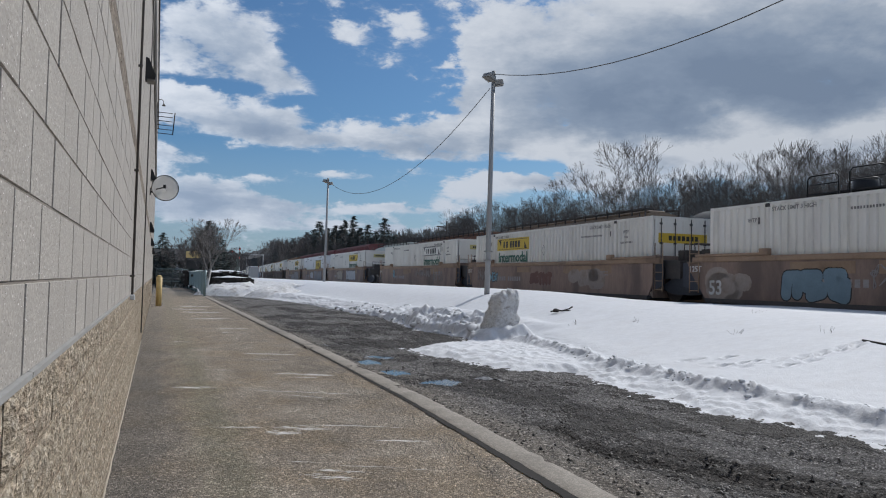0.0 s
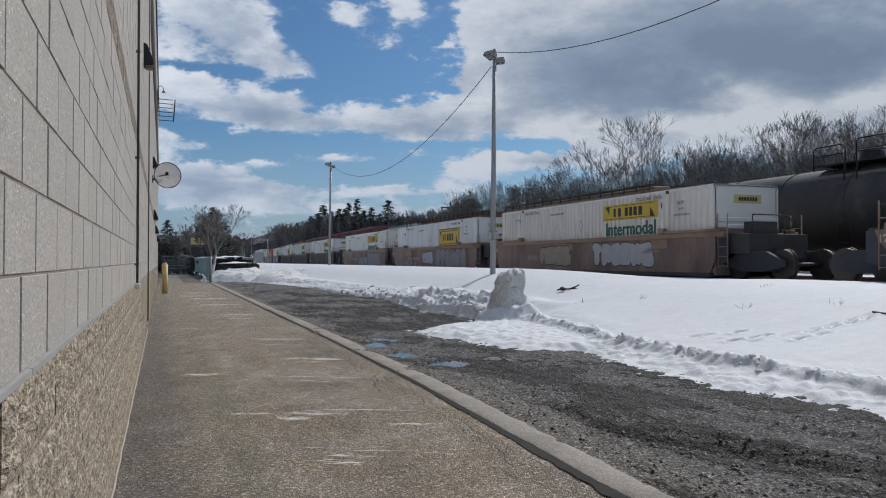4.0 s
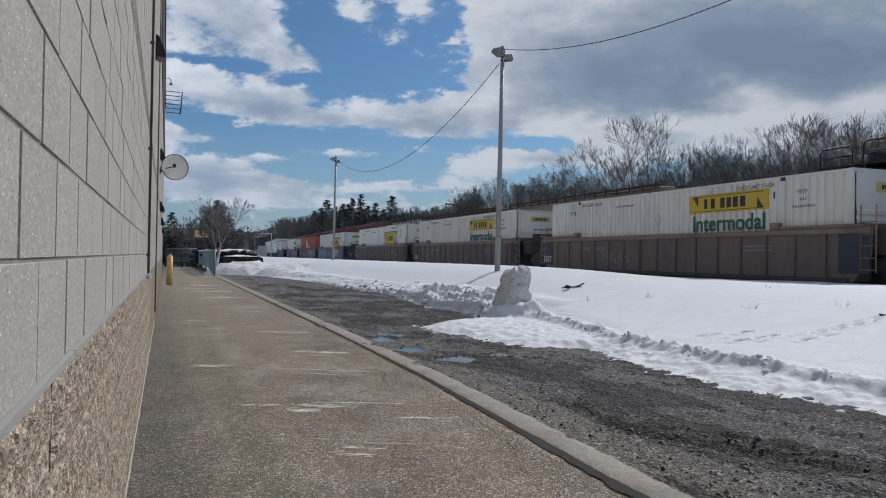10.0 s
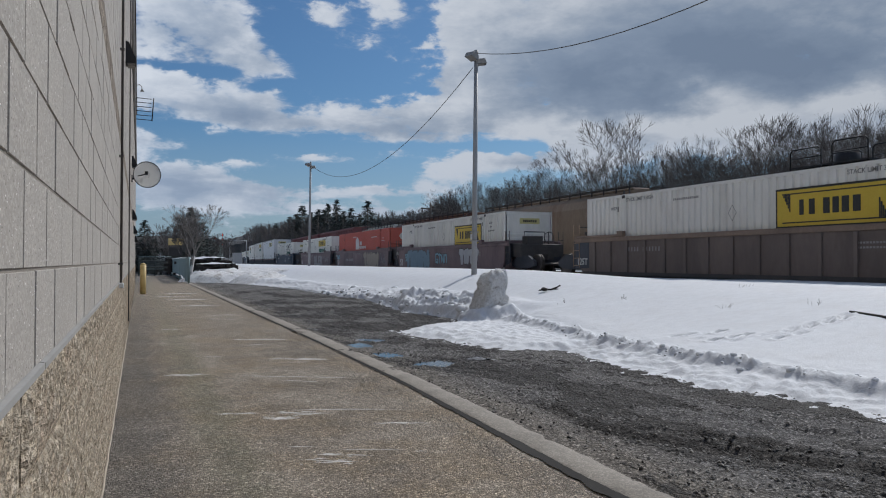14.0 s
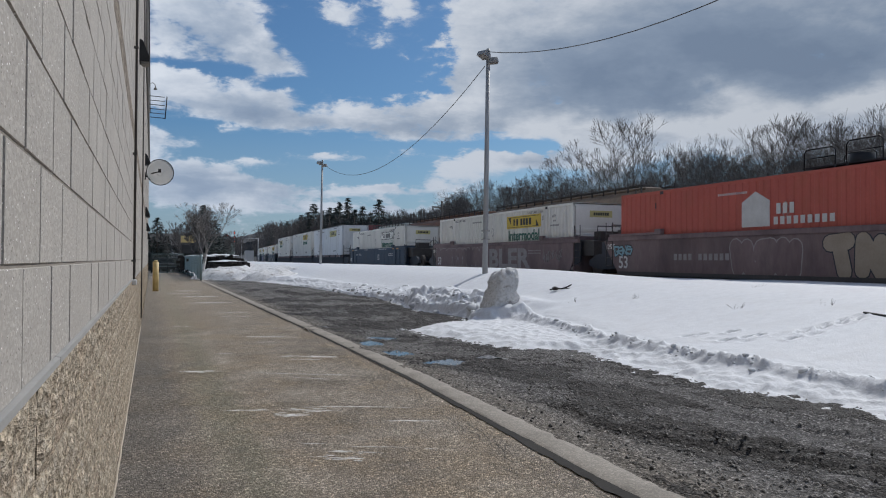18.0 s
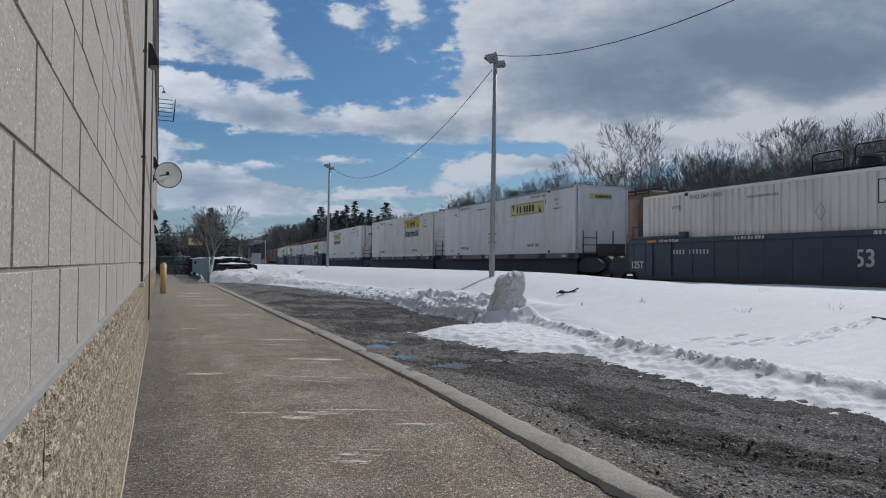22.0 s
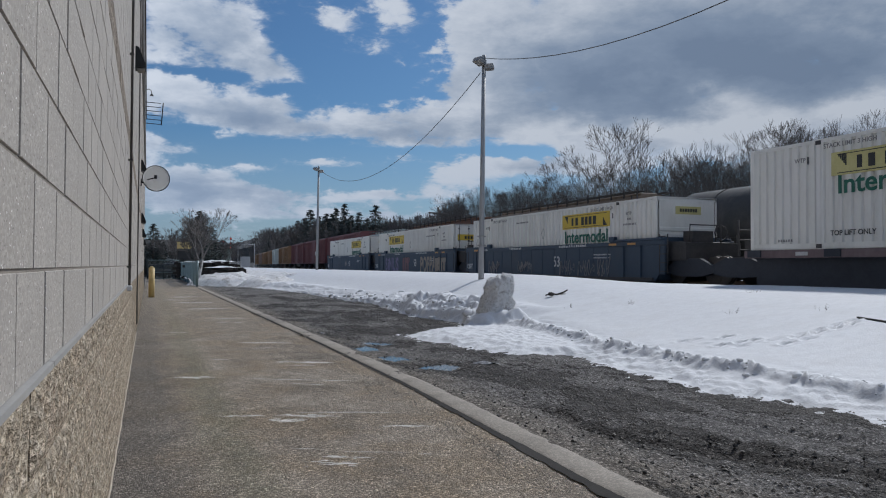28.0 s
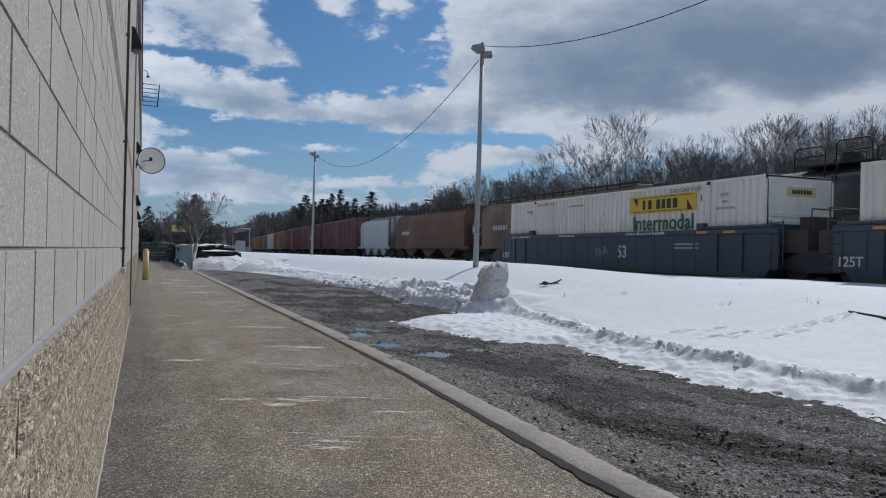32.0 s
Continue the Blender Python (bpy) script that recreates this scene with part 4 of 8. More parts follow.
def scrapes():
    """Pale plough scrapes across the walk, each a bundle of thin broken strokes: two ends and the bundle's width."""
    rng = random.Random(11)
    far = [(1.57, 21.2, 2.46, 21.0, 0.10), (1.52, 19.72, 2.28, 19.41, 0.09), (1.36, 14.58, 2.56, 13.98, 0.11), (1.68, 13.39, 2.15, 13.26, 0.05), (0.76, 12.01, 1.19, 11.84, 0.03), (1.64, 11.39, 2.57, 10.98, 0.13), (1.73, 10.94, 2.26, 10.78, 0.04),
           (1.0, 26.0, 2.5, 25.8, 0.25), (0.8, 30.5, 2.4, 30.0, 0.35), (0.5, 33.0, 2.0, 32.6, 0.3), (0.7, 36.0, 2.5, 35.5, 0.35), (0.4, 17.1, 0.9, 16.9, 0.06), (1.2, 16.3, 2.0, 16.0, 0.03)]
    near = [(0.26, 10.17, 0.85, 9.99, 0.13), (0.85, 9.99, 2.41, 9.13, 0.022), (1.44, 9.4, 2.26, 8.74, 0.03), (0.55, 7.5, 1.05, 7.3, 0.05), (1.02, 7.09, 1.41, 6.97, 0.12), (1.2, 7.45, 2.41, 6.97, 0.03), (1.78, 6.57, 2.39, 6.32, 0.05),
            (1.02, 5.95, 1.33, 5.8, 0.02), (1.31, 5.74, 1.9, 5.5, 0.018), (1.04, 5.47, 1.5, 5.27, 0.09), (1.91, 5.45, 2.03, 5.41, 0.02), (1.0, 7.32, 1.7, 7.05, 0.10), (1.2, 5.62, 1.6, 5.42, 0.05)]
    for x0, y0, x1, y1, w in far + near:
        bm = bmesh.new()
        for _ in range(max(2, int(w / 0.0075))):
            off = rng.gauss(0, 0.42) * w
            a = rng.uniform(0.0, 0.65) if w > 0.025 else rng.uniform(0.0, 0.3)
            b = min(1.0, a + rng.uniform(0.18, 0.6) * (1.3 - abs(off) / w) + (0.25 if w < 0.025 else 0.0))
            thick, last, k, seed = rng.uniform(0.004, 0.012) * (0.8 + y0 / 10), None, 14, rng.uniform(0, 50)
            for i in range(k + 1):
                u = a + (b - a) * i / k
                x = x0 + (x1 - x0) * u
                y = y0 + (y1 - y0) * u + off + 0.02 * rough(u * 4, x0 + y0, 1.0, 3)
                h = thick * math.sin(math.pi * (i + 0.15) / (k + 0.3)) ** 0.7 * max(0.1, 0.75 + 1.2 * rough(u * 9 + seed, seed, 1.0, 3))
                z = walk_height(x, y) + 0.0035
                row = [bm.verts.new((x, y - h, z)), bm.verts.new((x, y + h, z))]
                if last:
                    bm.faces.new((last[0], last[1], row[1], row[0]))
                last = row
        solo("scrape_mark", bm, M["scuff"], "pale scrape mark of a plough on asphalt", "scrape mark", "scrape marks on the walk", "stuff")


scrapes()


def cracks():
    """Meandering cracks in the walk beside the kerb."""
    root = thing("walk_cracks", pose(0, 0, 0), "thin meandering cracks in the walk near the kerb", "cracks", kind="structure")
    for s, (x0, y0, x1, y1) in enumerate(((2.42, 4.6, 2.52, 6.9), (2.55, 6.6, 2.66, 9.6), (2.46, 4.3, 2.2, 4.9), (2.6, 9.9, 2.72, 13.2), (2.30, 7.6, 2.5, 9.3), (2.1, 4.42, 2.45, 4.5), (2.48, 5.2, 2.58, 6.3))):
        bm = bmesh.new()
        last, k = None, 44
        for i in range(k + 1):
            u = i / k
            y = y0 + (y1 - y0) * u
            x = x0 + (x1 - x0) * u + 0.09 * rough(y * 2.3, s * 5.0, 1.0, 4)
            w = 0.0032 * math.sin(math.pi * u) ** 0.5 * (0.5 + abs(rough(y * 7, s, 1.0, 2))) + 0.0008
            row = [bm.verts.new((x - w, y, walk_height(x, y) + 0.004)), bm.verts.new((x + w, y, walk_height(x, y) + 0.004))]
            if last:
                bm.faces.new((last[0], last[1], row[1], row[0]))
            last = row
        part("crack", bm, M["crack"], root)


cracks()


def loose_grit():
    """Small stones lying on the walk, thicker along the wall and the kerb."""
    rng = random.Random(52)
    vs, fs = [], []
    for i in range(9000):
        y = 3.3 + 9.5 * rng.random() ** 1.5
        u = rng.random()
        x = 0.03 + abs(rng.gauss(0, 0.22)) if u < 0.25 else (2.62 - abs(rng.gauss(0, 0.16)) if u < 0.5 else rng.uniform(0.05, 2.65))
        r = 0.0022 + 0.006 * rng.random() ** 3
        z = walk_height(x, y) + 0.001
        b = len(vs)
        for k in range(4):
            a = k * math.pi / 2 + rng.uniform(-0.5, 0.5)
            vs.append((x + r * math.cos(a), y + r * math.sin(a) * rng.uniform(0.7, 1.2), z))
        vs.append((x + r * rng.uniform(-0.3, 0.3), y, z + r * rng.uniform(0.6, 1.1)))
        fs += [(b, b + 1, b + 4), (b + 1, b + 2, b + 4), (b + 2, b + 3, b + 4), (b + 3, b, b + 4)]
    me = bpy.data.meshes.new("loose_grit")
    me.from_pydata(vs, [], fs)
    me.materials.append(M["grit_stone"])
    tagged(new("loose_grit", me), "loose pale and dark grit lying on the walk", "grit", "", "stuff")


loose_grit()


def puddle(cx, cy, rx, ry, z, seed):
    bm = bmesh.new()
    k = 40
    ring = []
    for i in range(k):
        a = 2 * math.pi * i / k
        r = 1 + 0.45 * rough(math.cos(a) * 1.3 + seed, math.sin(a) * 1.3, 1.0, 3)
        ring.append(bm.verts.new((cx + rx * r * math.cos(a), cy + ry * r * math.sin(a), z)))
    bm.faces.new(ring)
    solo("puddle", bm, M["water"], "still meltwater puddle in the muddy lane", "puddle", "puddles in the lane", kind="stuff")


for cx, cy, rx, ry in POOLS[:4]:
    puddle(cx, cy, rx * 2.1, ry * 2.0, -0.086, cx * 3)


def gravel():
    rng = random.Random(3)
    vs, fs = [], []
    for i in range(12000):
        y = 3.4 + 22 * rng.random() ** 1.7
        x = 3.2 + rng.random() ** 1.3 * (snow_edge(y) - 3.1)
        r = 0.005 + 0.022 * rng.random() ** 4
        z = lane_height(x, y) + r * 0.3
        b = len(vs)
        for dx, dy, dz in ((1, 0.1, 0.1), (0.1, 0.95, 0.05), (-0.95, 0.1, 0.1), (0, -0.9, 0), (0.3, 0.2, 0.5), (-0.35, -0.2, 0.45)):
            vs.append((x + r * dx * rng.uniform(0.6, 1.3), y + r * dy * rng.uniform(0.6, 1.3), z + r * dz))
        fs += [(b, b + 1, b + 4), (b + 1, b + 2, b + 5), (b + 1, b + 5, b + 4), (b + 2, b + 3, b + 5), (b + 3, b + 4, b + 5), (b + 3, b, b + 4)]
    me = bpy.data.meshes.new("gravel")
    me.from_pydata(vs, [], fs)
    me.materials.append(M["stone"])
    tagged(new("gravel", me), "loose stones scattered on the muddy lane", "gravel", "", "stuff")


gravel()


def mud_clods():
    """Dark lumps thrown up beside the ruts and on the grit by the kerb."""
    rng = random.Random(13)
    bm = bmesh.new()
    for i in range(420):
        y = 3.5 + 9.0 * rng.random() ** 1.8
        x = (3.62 + 0.55 * max(0.0, 5.9 - y) + rng.gauss(0.25, 0.28)) if i % 3 else rng.uniform(3.1, 3.6)
        r = 0.004 + 0.014 * rng.random() ** 3
        if x > snow_edge(y) - 0.2 or x < 3.1:
            continue
        b = bmesh.ops.create_icosphere(bm, subdivisions=1, radius=r, matrix=Matrix.Translation((x, y, lane_height(x, y) + r * 0.3)))["verts"]
        for v in b:
            v.co += Vector((rng.gauss(0, 0.2), rng.gauss(0, 0.2), rng.gauss(0, 0.15))) * r
    solo("mud_lumps", bm, M["mud"], "dark wet lumps of mud beside the ruts", "mud", kind="stuff")


mud_clods()


def slush():
    """Thin wet slush by the puddles."""
    for cx, cy, rx, ry, seed in ((4.0, 14.1, 0.22, 0.32, 9), (4.75, 10.5, 0.22, 0.14, 12), (3.5, 16.3, 0.10, 0.16, 15)):
        bm = bmesh.new()
        V, n = {}, 22
        for i in range(n + 1):
            for j in range(n + 1):
                u, v = i / n * 2 - 1, j / n * 2 - 1
                x, y = cx + rx * u - 0.3 * ry * v, cy + ry * v - 0.25 * rx * u
                f = 1 - (u * u + v * v) + 0.9 * rough(x * 2 + seed, y * 2, 2.2, 4)
                V[i, j] = bm.verts.new((x, y, lane_height(x, y) + (0.012 if f > 0.25 else -0.03) + 0.006 * rough(x, y, 12, 2)))
        for i in range(n):
            for j in range(n):
                bm.faces.new((V[i, j], V[i + 1, j], V[i + 1, j + 1], V[i, j + 1])).smooth = True
        solo("slush_patch", bm, M["slush"], "thin grey melting slush on the muddy lane", "slush", "slush on the lane", "stuff")


slush()


def clod(bm, x, y, z, r, rng, flat=0.7):
    b = bmesh.ops.create_icosphere(bm, subdivisions=2, radius=r, matrix=Matrix.Translation((x, y, z)))["verts"]
    for v in b:
        d = v.co - Vector((x, y, z))
        d *= 1 + 0.35 * rough(d.x / r + x * 9, d.y / r + d.z / r + y * 7, 1.1, 3)
        d.z *= flat
        v.co = Vector((x, y, z)) + d
        for f in v.link_faces:
            f.smooth = True


def snow_clods():
    rng = random.Random(8)
    bm = bmesh.new()
    for i in range(210):
        if i % 2:
            y = 4.5 + 9.5 * rng.random()
            x, r = ridge_line(y) + rng.gauss(0.0, 0.10), 0.014 + 0.05 * rng.random() ** 2.5
        else:
            y = 17.2 + 18 * rng.random() ** 1.4
            x, r = snow_edge(y) + abs(rng.gauss(0.30, 0.40)), 0.03 + 0.13 * rng.random() ** 2.6
        clod(bm, x, y, max(snow_height(x, y), lane_height(x, y)) - r * 0.2, r, rng, 0.7)
    solo("snow_lumps", bm, M["snow"], "broken lumps of ploughed snow along the bank", "snow", kind="stuff")


snow_clods()


def snow_stump():
    """A tall worn block of old ploughed snow, broad at the foot, its top sloping."""
    bm = bmesh.new()
    rings, k = [], 40
    levels = [(-0.30, 0.50, -0.06), (-0.08, 0.45, -0.05), (0.04, 0.405, -0.045), (0.14, 0.375, -0.03), (0.24, 0.355, -0.02), (0.34, 0.34, -0.01), (0.44, 0.33, 0.0), (0.54, 0.32, 0.01), (0.64, 0.315, 0.02), (0.72, 0.31, 0.025), (0.79, 0.285, 0.03), (0.835, 0.22, 0.04), (0.85, 0.11, 0.04)]
    for z, r, dx in levels:
        ring = []
        for i in range(k):
            a = 2 * math.pi * i / k
            sq = 1 / max(abs(math.cos(a - 0.2)), abs(math.sin(a - 0.2))) ** 0.55
            rr = r * sq * (1 + 0.15 * rough(math.cos(a) * 2, math.sin(a) * 2 + z * 3, 1.4, 4))
            tip = ease(0.4, 0.75, z)
            ring.append(bm.verts.new((dx + rr * math.cos(a), rr * 0.9 * math.sin(a), z + tip * (0.05 * rough(math.cos(a), math.sin(a), 2.0, 3) + 0.06 * math.cos(a)))))
        rings.append(ring)
    for r0, r1 in zip(rings, rings[1:]):
        for i in range(k):
            bm.faces.new((r0[i], r0[(i + 1) % k], r1[(i + 1) % k], r1[i])).smooth = True
    bm.faces.new(rings[-1])
    bmesh.ops.subdivide_edges(bm, edges=bm.edges[:], cuts=1, use_grid_fill=True)
    for v in bm.verts:
        q = v.co
        v.co += Vector((rough(q.y, q.z, 6, 4), rough(q.x + 5, q.z, 6, 4), 0.6 * rough(q.x, q.y + 3, 6, 4))) * 0.055 + Vector((rough(q.y + 2, q.z, 19, 2), rough(q.x, q.z + 2, 19, 2), 0)) * 0.018
    solo("snow_block", bm, M["snow_block"], "tall worn block of dirty old snow on the plough bank", "snow", m=pose(8.12, 17.1, 0.345))


snow_stump()


def debris():
    bm = bmesh.new()
    rng = random.Random(2)
    tube(bm, [(-0.28, 0.0, 0.02), (-0.1, 0.03, 0.05), (0.08, 0.02, 0.045), (0.30, 0.10, 0.10), (0.42, 0.12, 0.16)], 0.022, 6)
    tube(bm, [(0.08, 0.02, 0.05), (0.2, -0.06, 0.06), (0.3, -0.05, 0.05)], 0.016, 6)
    clod(bm, -0.12, 0.0, 0.05, 0.11, rng, 0.5)
    solo("dead_branch", bm, M["tie"], "dark broken branch lying on the snow", "branch", m=pose(10.6, 18.65, snow_height(10.6, 18.65), 0, 0, -8) @ Matrix.Scale(0.98, 4))
    bm = bmesh.new()
    tube(bm, [(-0.3, 0.25, -0.02), (0.2, 0.05, 0.02), (1.6, 0.0, 0.03), (3.6, -0.3, 0.03)], 0.034, 7)
    solo("fallen_pole", bm, M["tie"], "dark timber pole half sunk in snow", "pole", m=pose(10.68, 9.12, snow_height(10.68, 9.12) - 0.012, 0, 2.5, -102) @ Matrix.Diagonal((0.5, 0.7, 0.8, 1)))
    rng = random.Random(21)
    bm = bmesh.new()
    for x, y in ((10.35, 14.8), (10.3, 11.4), (11.05, 10.05), (12.4, 13.2), (9.6, 16.1)):
        for j in range(7):
            u, v = x + rng.gauss(0, 0.07), y + rng.gauss(0, 0.07)
            rod(bm, (u, v, snow_height(u, v) - 0.02), (u + rng.gauss(0, 0.04), v + rng.gauss(0, 0.04), snow_height(u, v) + rng.uniform(0.04, 0.13)), 0.003, 0.0012, 3, False)
    solo("dry_weeds", bm, M["bark"], "thin dry weed stalks poking through snow", "weeds", kind="stuff")


debris()

# ---- tracks and trains ----
BEND = 0.000518        # the near track swings slowly to the right


def track_x(s):
    """Near side of the loads on the near track, s metres ahead."""
    k = min(max(s, 0.0), 170.0)
    return 16.63 - 0.00958 * s + BEND * k * k / 2 + (BEND * 170 * (s - 170) if s > 170 else 0.0)


def on_track(s, side=1.295, z=0.0):
    """Pose on the track: centre line side metres beyond the near face."""
    slope = (track_x(s + 1) - track_x(s - 1)) / 2
    return pose(track_x(s) + side, s, z, 0, 0, -math.degrees(math.atan(slope)))


RAIL_Z = 0.86
REAR = 5.0 + 1.55      # centre line of the rear track beyond the near face


def travelled(t):
    return 11.297 * t - 0.01293 * t * t / 2


def rails():
    for side, what in ((1.295, "near"), (REAR, "rear")):
        bm = bmesh.new()
        for g in (-0.755, 0.755):
            last = None
            for s in range(-40, 440, 6):
                p = on_track(s, side + g, RAIL_Z).translation
                row = [bm.verts.new(p + Vector(d)) for d in ((-0.035, 0, -0.15), (-0.035, 0, 0), (0.035, 0, 0), (0.035, 0, -0.15))]
                if last:
                    for i in range(3):
                        bm.faces.new((last[i], last[i + 1], row[i + 1], row[i]))
                last = row
        solo("rail_track", bm, M["rail"], "pair of worn steel rails in snow", "rails", "tracks", kind="structure")


rails()


def ballast():
    """Stone bed under both tracks, added to keep the space beneath the cars dark."""
    bm = bmesh.new()
    last = None
    for s in range(-40, 440, 5):
        row = [bm.verts.new(on_track(s, side, z).translation) for side, z in ((-0.6, 0.60), (0.2, 0.70), (8.3, 0.70), (9.4, 0.55))]
        if last:
            for i in range(3):
                bm.faces.new((last[i], row[i], row[i + 1], last[i + 1]))
        last = row
    bmesh.ops.recalc_face_normals(bm, faces=bm.faces)
    solo("track_bed", bm, M["ballast"], "dark stone ballast under the two tracks", "track bed", kind="structure")


ballast()


def plate(bm, x, y0, y1, z0, z1, t=0.008):
    """A thin plate on the -x side of a car."""
    box(bm, x - t, x + 0.01, y0, y1, z0, z1)


LOADS = {}
ROLLING = []
HALF = 8.075


def sign_bars(root, x, y0, y1, z0, z1, kind):
    """Yellow name board; the name itself as plain dark bars."""
    board = {"yellow": "sign_yellow", "border": "sign_yellow", "faded": "sign_pale", "outline": "white"}[kind]
    bm = bmesh.new()
    if kind == "border":
        plate(bm, x, y0 - 0.06, y1 + 0.06, z0 - 0.06, z1 + 0.06, 0.006)
        part("sign_border", bm, M["ink"], root)
        bm = bmesh.new()
    plate(bm, x, y0, y1, z0, z1, 0.012)
    sign = part("name_board", bm, M[board], root, "yellow name board" if kind != "outline" else "white name board with thin outline")
    bm = bmesh.new()
    w, h = y1 - y0, z1 - z0
    lo, hi = (z0 + 0.22 * h, z1 - 0.24 * h) if kind != "border" else (z0 + 0.30 * h, z1 - 0.28 * h)
    b = x - 0.012
    # plain bars in the rhythm of the name, which reads from -x
    for u, lw in ((0.212, 0.040), (0.300, 0.052), (0.425, 0.056), (0.505, 0.054), (0.582, 0.060), (0.672, 0.062)):
        plate(bm, b, y1 - (u + lw) * w, y1 - u * w, lo, hi, 0.006)
    part("name_mark", bm, M["ink"], sign)
    # thin scroll outline round the name
    bm = bmesh.new()
    e = 0.012 * w
    for za in (z0 + 0.08 * h, z1 - 0.12 * h):
        plate(bm, b, y0 + 0.05 * w, y1 - 0.05 * w, za, za + 0.035 * h, 0.004)
    for j in range(5):
        plate(bm, b, y1 - 0.06 * w - 0.014 * w * j - e, y1 - 0.06 * w - 0.014 * w * j, z1 - (0.2 + 0.1 * j) * h, z1 - 0.12 * h, 0.004)
        plate(bm, b, y0 + 0.06 * w + 0.014 * w * j, y0 + 0.06 * w + 0.014 * w * j + e, z0 + 0.08 * h, z0 + (0.2 + 0.1 * j) * h, 0.004)
    part("scroll", bm, M["ink"], sign)
    if kind == "outline":
        bm = bmesh.new()
        for za in (z0, z1 - 0.03):
            plate(bm, b, y0, y1, za, za + 0.03, 0.006)
        for ya in (y0, y1 - 0.03):
            plate(bm, b, ya, ya + 0.03, z0, z1, 0.005)
        part("sign_outline", bm, M["ink"], sign)


def container(key, paint="white", ribbed=True, sign="yellow", at="near", word=True, end="panel", top_rail=None):
    """A 53-foot box: sides, roof, posts, ends, markings. Base at z = 0, middle at the origin, leading end at -y."""
    root = thing("container", pose(0, 0, 0), "", "container")
    W, H = 1.295, 2.9
    mat = M[paint]
    # sides
    for sx, nm in ((-1, "side_wall"), (1, "side_wall")):
        bm = bmesh.new()
        pts = []
        y = -HALF + 0.09
        if ribbed:
            pitch, deep = 0.282, 0.022 if paint == "orange" else 0.056
            while y < HALF - 0.09 - pitch:
                for dy, dx in ((0.0, 0.0), (0.11, 0.0), (0.135, deep), (0.245, deep), (0.27, 0.0)):
                    pts.append((y + dy, dx))
                y += pitch
            pts.append((HALF - 0.09, 0.0))
        else:
            pts = [(y, 0.004), (HALF - 0.09, 0.004)]
            for j in range(1, 13):
                yy = -HALF + j * 16.15 / 13
                pts += [(yy - 0.022, 0.004), (yy - 0.016, -0.008), (yy + 0.016, -0.008), (yy + 0.022, 0.004)]
            pts.sort()
        lo = [bm.verts.new((sx * (W - dx), yy, 0.16)) for yy, dx in pts]
        hi = [bm.verts.new((sx * (W - dx), yy, H - 0.09)) for yy, dx in pts]
        for i in range(len(pts) - 1):
            bm.faces.new((lo[i], lo[i + 1], hi[i + 1], hi[i]))
        bmesh.ops.recalc_face_normals(bm, faces=bm.faces)
        if sx < 0:
            bmesh.ops.reverse_faces(bm, faces=[f for f in bm.faces if f.normal.x > 0])
        part(nm, bm, mat, root)
    part("floor_frame", boxes((-W, W, -HALF, HALF, 0.0, 0.16)), mat, root)
    for sx in (-1, 1):
        part("top_rail", boxes((sx * (W - 0.033) - 0.037, sx * (W - 0.033) + 0.037, -HALF, HALF, H - 0.09, H)), M[top_rail or paint], root)
    part("roof", boxes((-W + 0.07, W - 0.07, -HALF, HALF, H - 0.06, H - 0.015)), mat, root)
    for ya in (-HALF, HALF - 0.1, -HALF + 3.05 - 0.75, HALF - 3.05 + 0.6):
        for sx in (-1, 1):
            part("post", boxes((sx * (W - 0.024) - 0.036, sx * (W - 0.024) + 0.036, ya, ya + 0.13, 0.0, H + 0.004)), mat, root)
    # lifting sockets and dark slots on the posts
    for ya in (-HALF + 2.28, HALF - 2.47):
        for za in (0.02, H - 0.14):
            part("lifting_socket", boxes((-W - 0.018, -W, ya, ya + 0.17, za, za + 0.11)), M["dark"], root)
        part("slot", boxes((-W - 0.016, -W, ya + 0.4, ya + 0.44, H - 0.62, H - 0.42)), M["dark"], root)
    # ends
    for e, sgn in (("leading", -1), ("trailing", 1)):
        ye = sgn * HALF
        kind = end if sgn < 0 else ("panel" if end == "door" else "plain")
        if kind == "door":
            part("door", boxes((-W + 0.1, -0.01, ye - 0.01, ye + 0.05, 0.14, H - 0.12)), mat, root)
            part("door", boxes((0.01, W - 0.1, ye - 0.01, ye + 0.05, 0.14, H - 0.12)), mat, root)
            for xa in (-0.95, -0.35, 0.35, 0.95):
                bm = bmesh.new()
                rod(bm, (xa, ye - 0.04, 0.1), (xa, ye - 0.04, H - 0.08), 0.02, 0.02, 6)
                for za in (0.35, 1.1, 1.9, 2.6):
                    box(bm, xa - 0.06, xa + 0.06, ye - 0.03, ye, za, za + 0.07)
                part("locking_rod", bm, M["dark"], root)
            part("end_sign", boxes((-1.05, 1.05, ye - 0.022, ye - 0.005, 1.95, 2.3)), M["sign_yellow" if sign == "yellow" else "white_smooth"], root)
            part("end_sign_mark", boxes(*[(-0.62 + 0.19 * j, -0.49 + 0.19 * j, ye - 0.03, ye - 0.015, 2.04, 2.21) for j in range(7)]), M["ink"], root)
        else:
            # one pressed sheet; ribs run across
            bm = bmesh.new()
            steps_z = [(0.14, 0.0)]
            if ribbed:
                for q in range(7):
                    za = 0.3 + q * 0.23
                    steps_z += [(za, 0.0), (za + 0.03, 0.03), (za + 0.13, 0.03), (za + 0.16, 0.0)]
            steps_z.append((H - 0.12, 0.0))
            rows = [[bm.verts.new((xx, ye + sgn * out, zz)) for xx in (-W + 0.1, W - 0.1)] for zz, out in steps_z]
            for r0, r1 in zip(rows, rows[1:]):
                bm.faces.new((r0[0], r0[1], r1[1], r1[0]) if sgn < 0 else (r0[1], r0[0], r1[0], r1[1]))
            part("end_wall", bm, mat, root)
